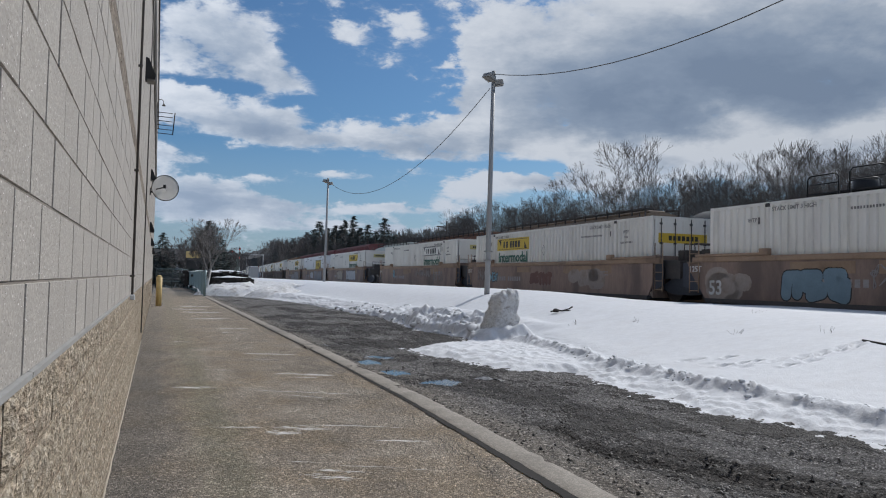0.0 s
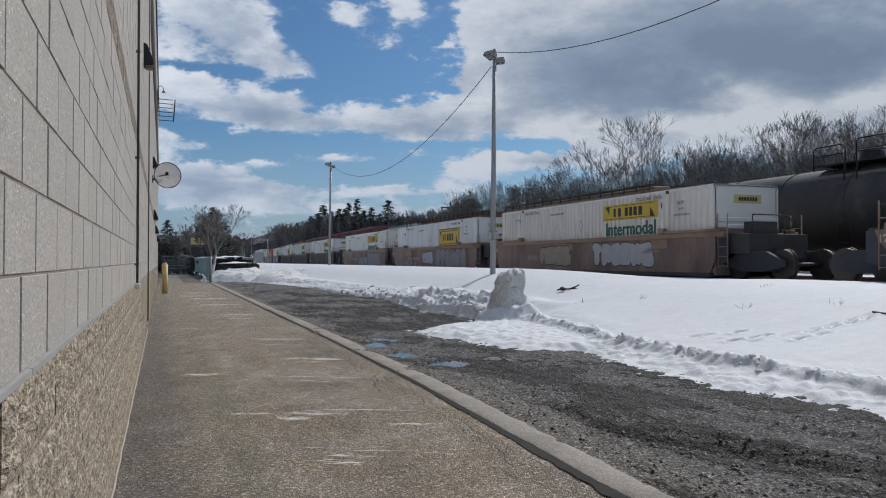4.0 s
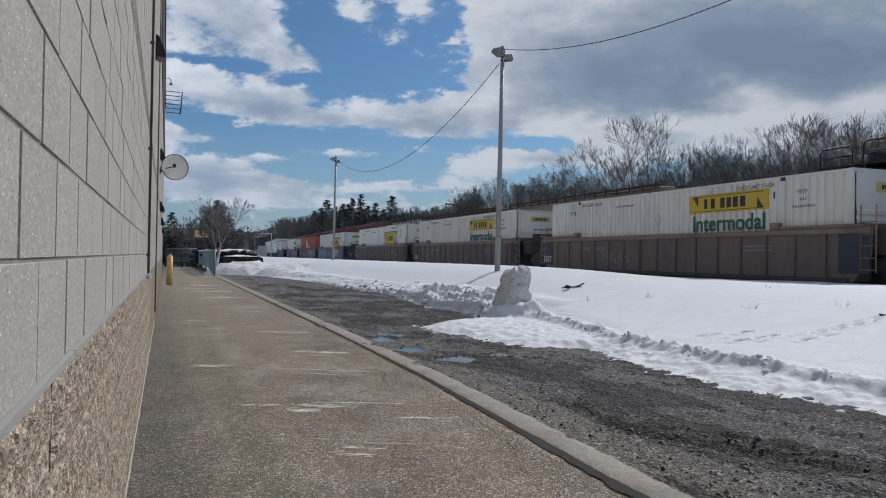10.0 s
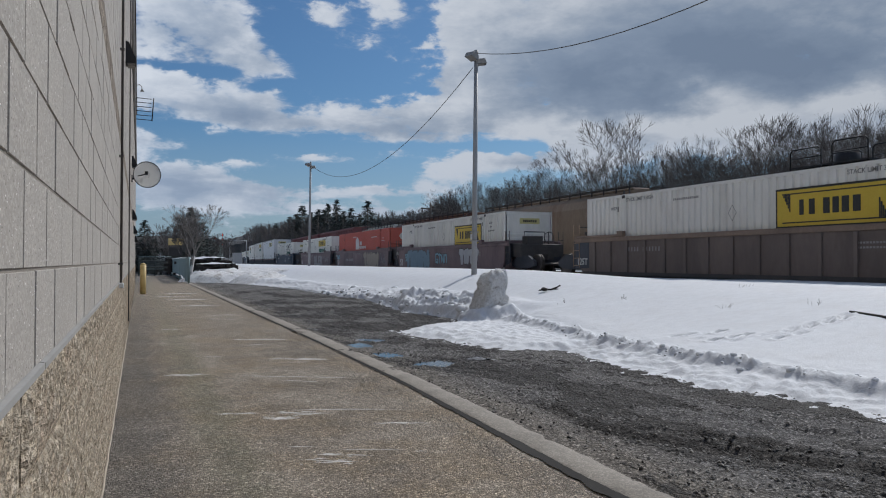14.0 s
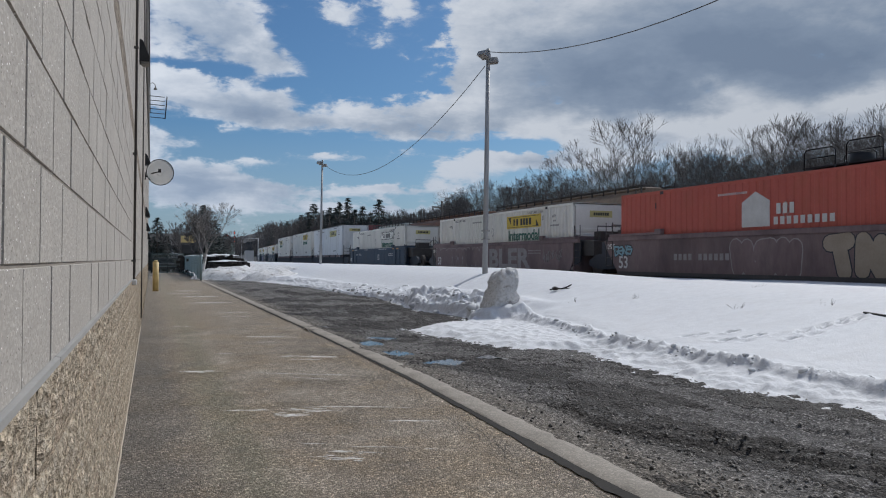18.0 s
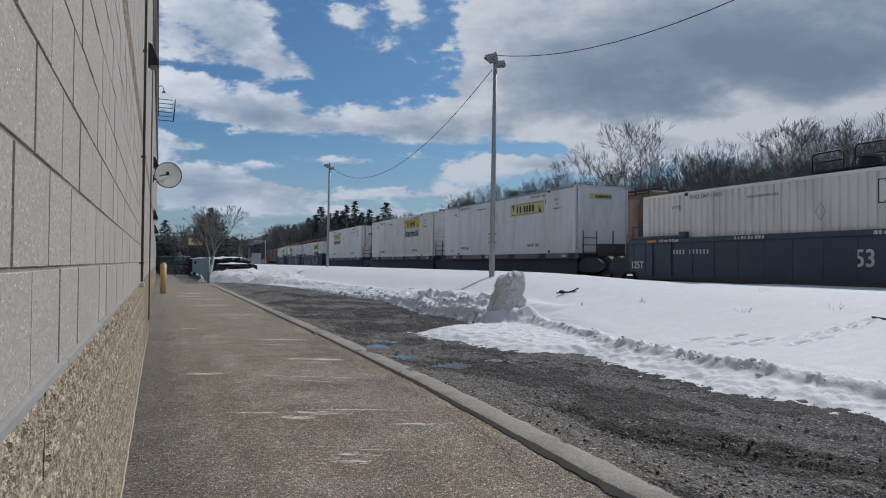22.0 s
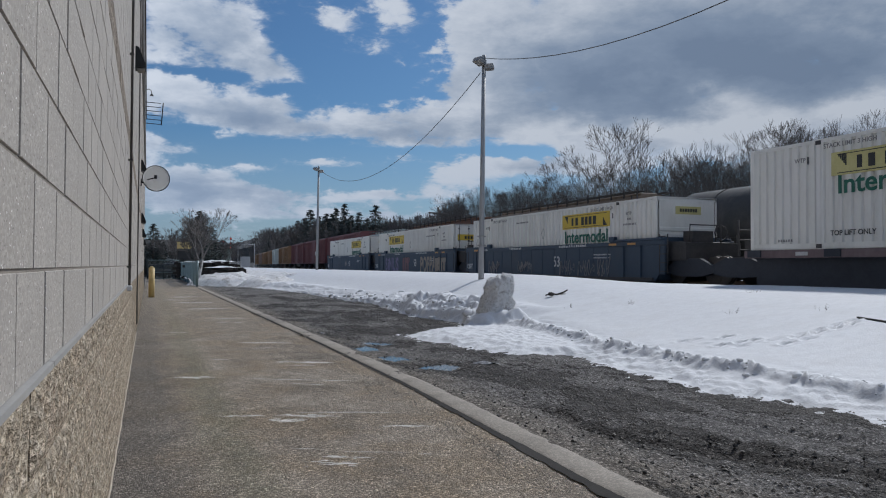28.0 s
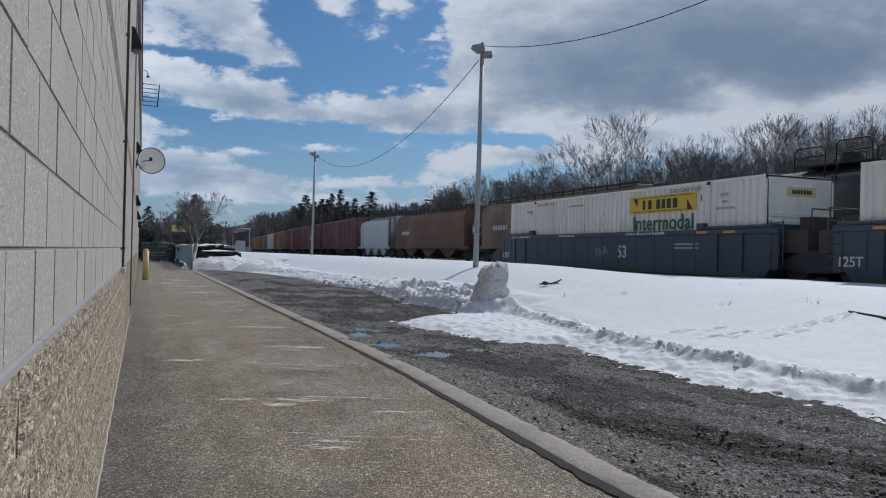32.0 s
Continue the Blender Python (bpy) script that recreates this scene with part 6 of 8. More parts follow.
# spray paint on each car: from y, foot, width, height, style
SPRAYS = {0: [(8.2, 0.20, 2.1, 1.0, "cloud"), (5.0, 0.25, 2.2, 0.85, "blue"), (2.2, 0.5, 2.6, 0.75, "scrawl")], 1: [(7.5, 0.6, 0.9, 0.6, "scrawl"), (5.8, 0.6, 0.9, 0.4, "cyan"), (1.18, 0.50, 2.1, 0.5, "bars"), (-2.2, 0.30, 3.4, 0.95, "cloud")],
          2: [(5.2, 0.7, 0.5, 0.5, "cyan"), (-0.5, 0.75, 3.2, 0.5, "scrawl"), (-4.0, 0.3, 2.0, 0.9, "scrawl")], 3: [(3.6, 0.4, 2.8, 0.8, "tan"), (-1.0, 0.4, 4.0, 0.85, "silver")],
          4: [(5.8, 0.13, 3.6, 0.45, "cloud"), (1.43, 0.40, 2.1, 0.75, "silver"), (-1.3, 0.13, 5.4, 1.18, "grey")], 5: [(1.5, 0.13, 3.4, 0.8, "grey"), (-2.2, 0.13, 4.1, 1.15, "grey")], 6: [(3.6, 0.4, 2.0, 0.5, "scrawl")],
          9: [(6.5, 0.15, 4.2, 1.18, "blue"), (6.95, 0.6, 0.6, 0.5, "cyan"), (1.2, 0.45, 1.9, 0.6, "cyan"), (-2.6, 0.4, 2.6, 0.85, "silver")], 10: [(8.36, 0.8, 1.1, 0.35, "cyan"), (2.1, 0.15, 2.6, 1.1, "ghost"), (-1.36, 0.14, 4.35, 1.14, "tan"), (-6.2, 0.3, 1.2, 0.9, "scrawl")],
          11: [(8.5, 0.18, 7.3, 1.1, "ghost"), (-5.6, 0.5, 1.8, 0.6, "scrawl")], 16: [(5.8, 0.15, 1.4, 0.75, "scrawl"), (2.4, 0.3, 1.4, 0.55, "scrawl"), (-1.5, 0.2, 1.3, 0.7, "scrawl"), (-3.0, 0.2, 1.3, 0.7, "scrawl"), (-4.5, 0.2, 0.9, 0.75, "scrawl")],
          17: [(1.4, 0.2, 1.6, 0.95, "red"), (-5.2, 0.3, 2.0, 0.8, "tan")], 18: [(0.5, 0.5, 0.9, 0.5, "scrawl")]}
WORDS = {17: (("SiNUS", 5.75, 3.3, "graf_purple"), ("POPPA", -2.4, 3.0, "graf_tan")), 11: (("BLER", 0.35, 4.7, "graf_silver"),)}
MOVERS = []


def build_train():
    made = {}
    for i, (s0, car, look_of) in enumerate(CONSIST):
        key = repr(sorted(look_of.items()))
        if key not in made:
            made[key] = container(key, **look_of)
            box_ob = made[key]
        else:
            box_ob = copy_thing(made[key], pose(0, 0, 0))
        paint = {"white": "white corrugated" if look_of.get("ribbed", True) else "white smooth-sided", "white_smooth": "grey-white smooth-sided", "orange": "orange-red"}[look_of.get("paint", "white")]
        tagged(box_ob, f"{paint} container " + {"": "with a white house emblem", "yellow": "with a yellow name board", "border": "with a black-edged yellow board", "faded": "with a faded yellow board", "outline": "with an outlined name board"}[look_of.get("sign", "yellow")] + (" on a spine car" if car == "flat" else " in a well"), "container", "containers on the train")
        unit = flat_unit(i) if car == "flat" else well_unit(car, first=UNITS[i], seed=i)
        tagged(unit, SAY[car], "flat car" if car == "flat" else "well car", "cars of the train")
        for y, z, w, h, style in SPRAYS.get(i, ()):
            spray(unit, -1.442 - (0.0 if car not in ("rib", "blue") else 0.002), y, z, w, h, style, i * 7 + int(w * 10))
        if i in WORDS:
            for word, y, w, mat in WORDS[i]:
                me = letters(word, 1.28, 0.006, M[mat], 0.045)
                ob = part("spray_writing", me, None, unit, "spray painted writing")
                wide = max(v.co.y for v in me.vertices) - min(v.co.y for v in me.vertices)
                ob.matrix_basis = pose(-1.445, y, 0.26) @ Matrix.Diagonal((1, w / wide, 1, 1))
        MOVERS.append((unit, s0 - HALF, RAIL_Z))
        MOVERS.append((box_ob, s0 - HALF, RAIL_Z + (1.07 if car == "flat" else 0.145)))


build_train()

# ---- standing cars on the rear track ----
def side_profile(half, belly, shoulder, top, n=7):
    """Cross-section of a covered hopper body, from sill to roof and back."""
    pts = [(-half * 0.98, belly), (-half, shoulder)]
    for i in range(n + 1):
        a = math.pi - math.pi * i / n
        pts.append((half * math.cos(a) * 0.995, shoulder + (top - shoulder) * math.sin(a) ** 0.8))
    pts += [(half, shoulder), (half * 0.98, belly)]
    return pts


def covered_hopper(s_far, length, paint, label, roof_mat=None):
    root = thing("hopper_car", on_track(s_far - length / 2, REAR, RAIL_Z), label, "hopper car", "standing freight cars")
    L = length / 2 - 0.35
    bm = bmesh.new()
    prof = side_profile(1.55, 1.15, 3.35, 4.15)
    rings = []
    for y in (-L + 0.9, L - 0.9):
        rings.append([bm.verts.new((x, y, z)) for x, z in prof])
    for i in range(len(prof) - 1):
        bm.faces.new((rings[0][i], rings[0][i + 1], rings[1][i + 1], rings[1][i])).smooth = 2 < i < len(prof) - 4
    bm.faces.new(rings[0]), bm.faces.new(rings[1][::-1])
    bmesh.ops.recalc_face_normals(bm, faces=bm.faces)
    part("body", bm, M[paint], root)
    # sloping end sheets
    for sy in (-1, 1):
        bm = bmesh.new()
        prism(bm, [(sy * (L - 0.9), 1.15), (sy * (L - 2.2), 0.9), (sy * (L - 0.9), 2.6)], "x", -1.4, 1.4)
        part("end_slope", bm, M[paint], root)
        for xa in (-1.5, 1.5):
            bm = bmesh.new()
            rod(bm, (xa, sy * (L - 0.05), 0.75), (xa, sy * (L - 0.05), 4.0), 0.035, 0.035, 6)
            rod(bm, (xa, sy * (L - 0.5), 0.75), (xa, sy * (L - 0.5), 4.0), 0.035, 0.035, 6)
            for q in range(9):
                rod(bm, (xa, sy * (L - 0.05), 0.9 + 0.36 * q), (xa, sy * (L - 0.5), 0.9 + 0.36 * q), 0.02, 0.02, 5)
            part("ladder", bm, M["dark"], root)
        part("end_sill", boxes((-1.5, 1.5, min(sy * (L - 2.2), sy * L), max(sy * (L - 2.2), sy * L), 0.85, 1.05)), M["dark"], root)
    part("side_sill", boxes((-1.58, -1.48, -L, L, 0.98, 1.16), (1.48, 1.58, -L, L, 0.98, 1.16)), M[paint], root)
    for j in range(3):
        yc = (j - 1) * (length * 0.235)
        bm = bmesh.new()
        prism(bm, [(yc - length * 0.115, 1.1), (yc + length * 0.115, 1.1), (yc + 0.35, 0.32), (yc - 0.35, 0.32)], "x", -1.3, 1.3)
        part("discharge_hopper", bm, M[paint], root)
        part("outlet_gate", boxes((-0.7, 0.7, yc - 0.4, yc + 0.4, 0.2, 0.34)), M["dark"], root)
    # roof walk on stubs, hatch covers
    for sx in (-1, 1):
        part("running_board", boxes((sx * 0.82 - 0.22, sx * 0.82 + 0.22, -L + 0.6, L - 0.6, 4.24, 4.28)), M["dark"], root)
    bm = bmesh.new()
    n = int(length / 1.15)
    for j in range(n):
        ya = -L + 0.8 + j * (2 * L - 1.6) / (n - 1)
        for sx in (-1, 1):
            part("walk_bracket", boxes((sx * 0.98 - 0.03, sx * 0.98 + 0.03, ya - 0.03, ya + 0.03, 3.95, 4.46)), M["dark"], root)
    part("hatch_cover", boxes((-0.5, 0.5, -L + 1.2, L - 1.2, 4.1, 4.25), bevel=0.04), M[paint], root)
    part("reporting_mark", boxes(*[(-1.562, -1.55, L - 3.0 - 0.4 * j, L - 2.75 - 0.4 * j, 2.2, 2.5) for j in range(6)]), M["white_ink"], root)
    add_truck(root, -L + 1.1)
    add_truck(root, L - 1.1)
    return root


def boxcar(s_far, length, paint, label, side=REAR, high=4.6):
    root = thing("boxcar", on_track(s_far - length / 2, side, RAIL_Z), label, "boxcar", "standing freight cars")
    L = length / 2 - 0.5
    bm = bmesh.new()
    prism(bm, [(-1.5, 1.0), (-1.5, high - 0.25), (-1.35, high - 0.06), (0, high), (1.35, high - 0.06), (1.5, high - 0.25), (1.5, 1.0)], "y", -L, L)
    part("body", bm, M[paint], root)
    n = int(length / 0.95)
    for j in range(n + 1):
        ya = -L + 0.05 + j * (2 * L - 0.1) / n
        if abs(ya) > 1.6:
            part("side_post", boxes((-1.56, -1.5, ya - 0.06, ya + 0.06, 1.0, high - 0.3)), M[paint], root)
    for k in (-1, 1):
        part("plug_door", boxes((-1.60, -1.52, min(k * 0.02, k * 1.5), max(k * 0.02, k * 1.5), 1.05, high - 0.4), (-1.63, -1.60, k * 0.75 - 0.04, k * 0.75 + 0.04, 1.1, high - 0.5)), M[paint], root)
    part("top_rail", boxes((-1.57, -1.5, -L, L, high - 0.32, high - 0.2), (-1.57, -1.5, -L, L, 0.92, 1.06)), M[paint], root)
    bm = bmesh.new()
    for sy in (-1, 1):
        for q in range(8):
            rod(bm, (-1.57, sy * (L - 0.1), 1.1 + 0.4 * q), (-1.57, sy * (L - 0.5), 1.1 + 0.4 * q), 0.02, 0.02, 5)
    part("grab_iron", bm, M["dark"], root)
    part("underframe", boxes((-0.4, 0.4, -L - 0.4, L + 0.4, 0.6, 0.98), (-1.2, 1.2, -2.5, 2.5, 0.45, 0.9)), M["dark"], root)
    add_truck(root, -L + 1.9)
    add_truck(root, L - 1.9)
    return root


def tank_car(s_mid, length):
    root = thing("tank_car", on_track(s_mid, REAR, RAIL_Z), "black tank car with a railed platform on top", "tank car", "standing freight cars")
    L, R, zc = length / 2 - 0.6, 1.5, 2.42
    bm = bmesh.new()
    rings, k = [], 28
    prof = [(-L, 0.15), (-L + 0.08, 0.75), (-L + 0.3, 1.2), (-L + 0.65, 1.42), (-L + 1.0, R), (L - 1.0, R), (L - 0.65, 1.42), (L - 0.3, 1.2), (L - 0.08, 0.75), (L, 0.15)]
    for y, r in prof:
        rings.append([bm.verts.new((r * math.cos(2 * math.pi * i / k), y, zc + r * math.sin(2 * math.pi * i / k))) for i in range(k)])
    for r0, r1 in zip(rings, rings[1:]):
        for i in range(k):
            bm.faces.new((r0[i], r0[(i + 1) % k], r1[(i + 1) % k], r1[i])).smooth = True
    bm.faces.new(rings[0]), bm.faces.new(rings[-1])
    bmesh.ops.recalc_face_normals(bm, faces=bm.faces)
    part("tank", bm, M["tank"], root)
    for ya in (-L * 0.66, -L * 0.33, 0, L * 0.33, L * 0.66):
        bm = bmesh.new()
        for i in range(k):
            a0, a1 = 2 * math.pi * i / k, 2 * math.pi * (i + 1) / k
            rod(bm, ((R + 0.01) * math.cos(a0), ya, zc + (R + 0.01) * math.sin(a0)), ((R + 0.01) * math.cos(a1), ya, zc + (R + 0.01) * math.sin(a1)), 0.018, 0.018, 4, False)
        part("seam", bm, M["tank"], root)
    # platform with railings and the valve housing
    part("platform", boxes((-1.0, 1.0, -1.55, 1.75, zc + R + 0.02, zc + R + 0.07)), M["black"], root)
    z0 = zc + R + 0.06
    for x in (-0.98, 0.98):
        for ya, yb, h in ((-1.5, -0.1, 0.75), (0.35, 1.7, 0.65)):
            bm = bmesh.new()
            tube(bm, [(x, ya, z0 - 0.4), (x, ya, z0 + h - 0.12), (x, ya + 0.12, z0 + h), (x, yb - 0.12, z0 + h), (x, yb, z0 + h - 0.12), (x, yb, z0 - 0.2)], 0.024, 6)
            rod(bm, (x, ya, z0 + h * 0.5), (x, yb, z0 + h * 0.5), 0.018, 0.018, 6)
            part("railing", bm, M["black"], root)
    bm = bmesh.new()
    rod(bm, (0, 0.1, z0 - 0.1), (0, 0.1, z0 + 0.4), 0.42, 0.42, 18)
    part("valve_housing", bm, M["black"], root)
    for x in (-1.56, 1.56):
        bm = bmesh.new()
        for dy in (-0.25, 0.25):
            rod(bm, (x, dy, 0.4), (x * 0.7, dy, z0), 0.03, 0.03, 6)
        for q in range(9):
            f = q / 9
            rod(bm, (x + (x * 0.7 - x) * f, -0.25, 0.4 + (z0 - 0.4) * f), (x + (x * 0.7 - x) * f, 0.25, 0.4 + (z0 - 0.4) * f), 0.02, 0.02, 5)
        part("ladder", bm, M["black"], root)
    for sy in (-1, 1):
        part("stub_sill", boxes((-0.35, 0.35, min(sy * (L - 2.8), sy * (L + 0.5)), max(sy * (L - 2.8), sy * (L + 0.5)), 0.62, 0.98), (-1.5, 1.5, sy * L - 0.3, sy * L + 0.3, 0.95, 1.03)), M["dark"], root)
        bm = bmesh.new()
        prism(bm, [(-1.0, 0.9), (1.0, 0.9), (1.35, 1.75), (-1.35, 1.75)], "y", sy * (L - 2.0) - 0.2, sy * (L - 2.0) + 0.2)
        part("saddle", bm, M["black"], root)
        bm = bmesh.new()
        tube(bm, [(-1.45, sy * L, 1.0), (-1.45, sy * L, 2.0), (1.45, sy * L, 2.0), (1.45, sy * L, 1.0)], 0.025, 6)
        part("end_railing", bm, M["galv"], root)
        add_truck(root, sy * (L - 1.6))
    return root


tank_car(19.4, 19.4)
tank_car(-1.0, 19.4)
covered_hopper(49.0, 19.2, "hop_tan", "tan covered hopper car streaked with rust")
covered_hopper(69.3, 19.6, "hop_brown", "rust-brown covered hopper car with pale lower panels")
covered_hopper(83.3, 13.6, "hop_white", "pale grey-green covered hopper car with faded marks")
boxcar(105.8, 22.0, "box_red", "dark red ribbed boxcar with spray painting")
boxcar(128.3, 22.0, "box_red", "dark red ribbed boxcar on the rear track")
boxcar(147.8, 19.0, "box_red", "dark red ribbed boxcar, weathered")
boxcar(176.0, 24.0, "box_tan", "rust-orange boxcar on the rear track")
boxcar(196.5, 18.0, "hop_white", "pale grey boxcar on the rear track")
boxcar(217.0, 18.0, "box_tan", "faded rust-brown boxcar on the rear track")
boxcar(238.0, 18.0, "box_tan", "tan-brown boxcar on the rear track")
boxcar(259.0, 18.0, "brown", "brown boxcar on the rear track")
boxcar(280.0, 18.0, "box_tan", "dull brown boxcar, far down the track")

# ---- the block building ----
WALL_X, PLINTH_X, BL, BH = -0.222, -0.214, 0.4064, 0.2032
Z0, Y0 = 1.408, 1.933       # a bed joint and a head joint of the wall
WALL_END, WALL_TOP = 54.0, 11.1


def build_wall():
    root = thing("wall_east", pose(0, 0, 0), "tall cream painted concrete block wall with a rough stone base", "wall", kind="structure")
    part("backing", boxes((-0.55, WALL_X - 0.019, -9, WALL_END, 0.0, WALL_TOP)), M["mortar"], root)
    part("end_return", boxes((-8.0, -0.55, WALL_END - 0.3, WALL_END - 0.003, 0.0, WALL_TOP)), M["block"], root)
    part("roof_trim", boxes((-0.6, WALL_X + 0.05, -9, WALL_END + 0.05, WALL_TOP, WALL_TOP + 0.2)), M["pipe"], root)
    # dark service pipe high on the wall
    bm = bmesh.new()
    rod(bm, (WALL_X + 0.045, 14.0, 6.95), (WALL_X + 0.045, WALL_END, 6.95), 0.042, 0.042, 10)
    part("service_pipe", bm, M["lamp_grey"], root, "dark horizontal service pipe")
    j = 0.0032
    near = bpy.data.meshes.new("wall_block")
    bm = bmesh.new()
    y0, y1, z0, z1, f = -BL / 2 + 0.0085, BL / 2 - 0.0085, -BH / 2 + j, BH / 2 - j, 0.002
    ring = [[bm.verts.new((x, y, z)) for y, z in q] for x, q in (
        (-0.02, ((y0, z0), (y1, z0), (y1, z1), (y0, z1))), (-0.003, ((y0, z0), (y1, z0), (y1, z1), (y0, z1))), (0.0, ((y0 + f, z0 + f), (y1 - f, z0 + f), (y1 - f, z1 - f), (y0 + f, z1 - f))))]
    for a, b in zip(ring, ring[1:]):
        for i in range(4):
            bm.faces.new((a[i], a[(i + 1) % 4], b[(i + 1) % 4], b[i]))
    bm.faces.new(ring[2])
    bmesh.ops.recalc_face_normals(bm, faces=bm.faces)
    bm.to_mesh(near), bm.free()
    near.materials.append(M["block"])
    low = near.copy()
    for v in low.vertices:
        if v.co.z < 0:
            v.co.z -= 0.018
    band = near.copy()
    band.materials.clear(), band.materials.append(M["block_band"])
    # brownish bed joints, struck back from the face
    for c in range(0, 47):
        z = Z0 + c * BH
        part("bed_joint", boxes((WALL_X - 0.02, WALL_X - 0.0035, -9, WALL_END - 0.02, z - 0.0042, z + 0.0042)), M["joint"], root)
    vs, fs, bvs, bfs = [], [], [], []
    count = 0
    rng = random.Random(6)
    k0 = -1
    for c in range(k0, 47):
        zc = Z0 + (c + 0.5) * BH
        i0 = int(-9 / BL)
        for i in range(i0, int(WALL_END / BL)):
            yc = Y0 + (i - 4 + (0.5 if c % 2 else 0.0)) * BL
            if yc < -8.7 or yc > WALL_END - 0.25:
                continue
            is_band = c == 7
            if 0.4 < yc < 9.0 and c < 12 and count < 300:
                ob = part("block", band if is_band else low if c == k0 else near, None, root)
                ob.matrix_basis = pose(WALL_X + rng.uniform(-0.0012, 0.0012), yc, zc, 0, 0, rng.uniform(-0.12, 0.12))
                count += 1
            else:
                V, F = (bvs, bfs) if is_band else (vs, fs)
                b = len(V)
                x = WALL_X + rng.uniform(-0.001, 0.001)
                zb = z0 - (0.018 if c == k0 else 0.0)
                for xx in (x - 0.02, x):
                    V += [(xx, yc + y0, zc + zb), (xx, yc + y1, zc + zb), (xx, yc + y1, zc + z1), (xx, yc + y0, zc + z1)]
                F += [(b + 4, b + 5, b + 6, b + 7), (b, b + 1, b + 5, b + 4), (b + 1, b + 2, b + 6, b + 5), (b + 2, b + 3, b + 7, b + 6), (b + 3, b, b + 4, b + 7)]
    for V, F, nm, mat in ((vs, fs, "block_field", "block"), (bvs, bfs, "rough_band", "block_band")):
        me = bpy.data.meshes.new(nm)
        me.from_pydata(V, [], F)
        me.materials.append(M[mat])
        ob = part(nm, me, None, root)
        ob["kind"] = "stuff"
    # rough split-face base: a few displaced faces, shared
    forms = []
    for q in range(7):
        bm = bmesh.new()
        ny, nz = 14, 7
        g = [[None] * (nz + 1) for _ in range(ny + 1)]
        for a in range(ny + 1):
            for b in range(nz + 1):
                y, z = (a / ny - 0.5) * (BL - 0.004), (b / nz - 0.5) * (BH - 0.003)
                edge = min(a, ny - a, b, nz - b)
                d = 0.0 if edge == 0 else 0.010 * rough(y + 3.7 * q, z + q, 16.0, 4) + 0.006
                g[a][b] = bm.verts.new((d, y, z))
        for a in range(ny):
            for b in range(nz):
                bm.faces.new((g[a][b], g[a + 1][b], g[a + 1][b + 1], g[a][b + 1]))
        rim = [g[a][0] for a in range(ny + 1)] + [g[ny][b] for b in range(1, nz + 1)] + [g[a][nz] for a in range(ny - 1, -1, -1)] + [g[0][b] for b in range(nz - 1, 0, -1)]
        back = [bm.verts.new((-0.03, v.co.y, v.co.z)) for v in rim]
        for a in range(len(rim)):
            bm.faces.new((rim[a], back[a], back[(a + 1) % len(rim)], rim[(a + 1) % len(rim)]))
        bmesh.ops.recalc_face_normals(bm, faces=bm.faces)
        forms.append(done(bm, "split_block", M["split"]))
    part("base_backing", boxes((-0.4, PLINTH_X - 0.022, -9, WALL_END - 0.004, -0.2, 1.185)), M["mortar"], root)
    # tan bedding between the rough courses, and a bead of sealant along the foot
    for c in range(1, 6):
        part("bed_mortar", boxes((PLINTH_X - 0.02, PLINTH_X - 0.001, -9, WALL_END - 0.004, 1.185 - c * BH - 0.002, 1.185 - c * BH + 0.002)), M["split"], root)
    bm = bmesh.new()
    pts = [(PLINTH_X + 0.006 + 0.006 * rough(0.12 * q, 4.0, 2.0, 3), 1.5 + 0.12 * q, 0.012 + 0.004 * rough(0.12 * q, 9.0, 3.0, 2)) for q in range(130)]
    tube(bm, pts, 0.010, 5)
    part("sealant_bead", bm, M["bedding"], root, "pale bead of sealant along the foot")
    joined = bmesh.new()
    for c in range(6):
        zc = 1.185 - (c + 0.5) * BH
        for i in range(-20, int(WALL_END / BL)):
            yc = Y0 + 0.377 + (0.012 if i % 2 else -0.012) + (i - 4 + (0.5 if c % 2 else 0.0)) * BL
            if not -8.5 < yc < WALL_END - 0.3:
                continue
            if 0.5 < yc < 12.0:
                ob = part("split_block", forms[(i * 5 + c * 3) % 7], None, root)
                ob.matrix_basis = pose(PLINTH_X - 0.006, yc, zc)
            else:
                box(joined, PLINTH_X - 0.03, PLINTH_X + 0.002 * (i % 3), yc - BL / 2 + 0.002, yc + BL / 2 - 0.002, zc - BH / 2 + 0.002, zc + BH / 2 - 0.002)
    me = done(joined, "split_field", M["split"])
    part("split_field", me, None, root)["kind"] = "stuff"
    # sloping cap between base and blocks, in lengths
    ends = [-9, -4, 2.02, 8.1, 14.2, 20.3, 26.4, 32.5, 38.6, 44.7, WALL_END]
    for a, b in zip(ends, ends[1:]):
        bm = bmesh.new()
        prism(bm, [(WALL_X - 0.03, 1.174), (WALL_X - 0.03, 1.191), (WALL_X + 0.0015, 1.1905), (PLINTH_X + 0.004, 1.189), (PLINTH_X + 0.004, 1.174)], "y", a + 0.004, b - 0.004)
        part("cap_strip", bm, M["cap"], root, "weathered grey cap strip")


build_wall()


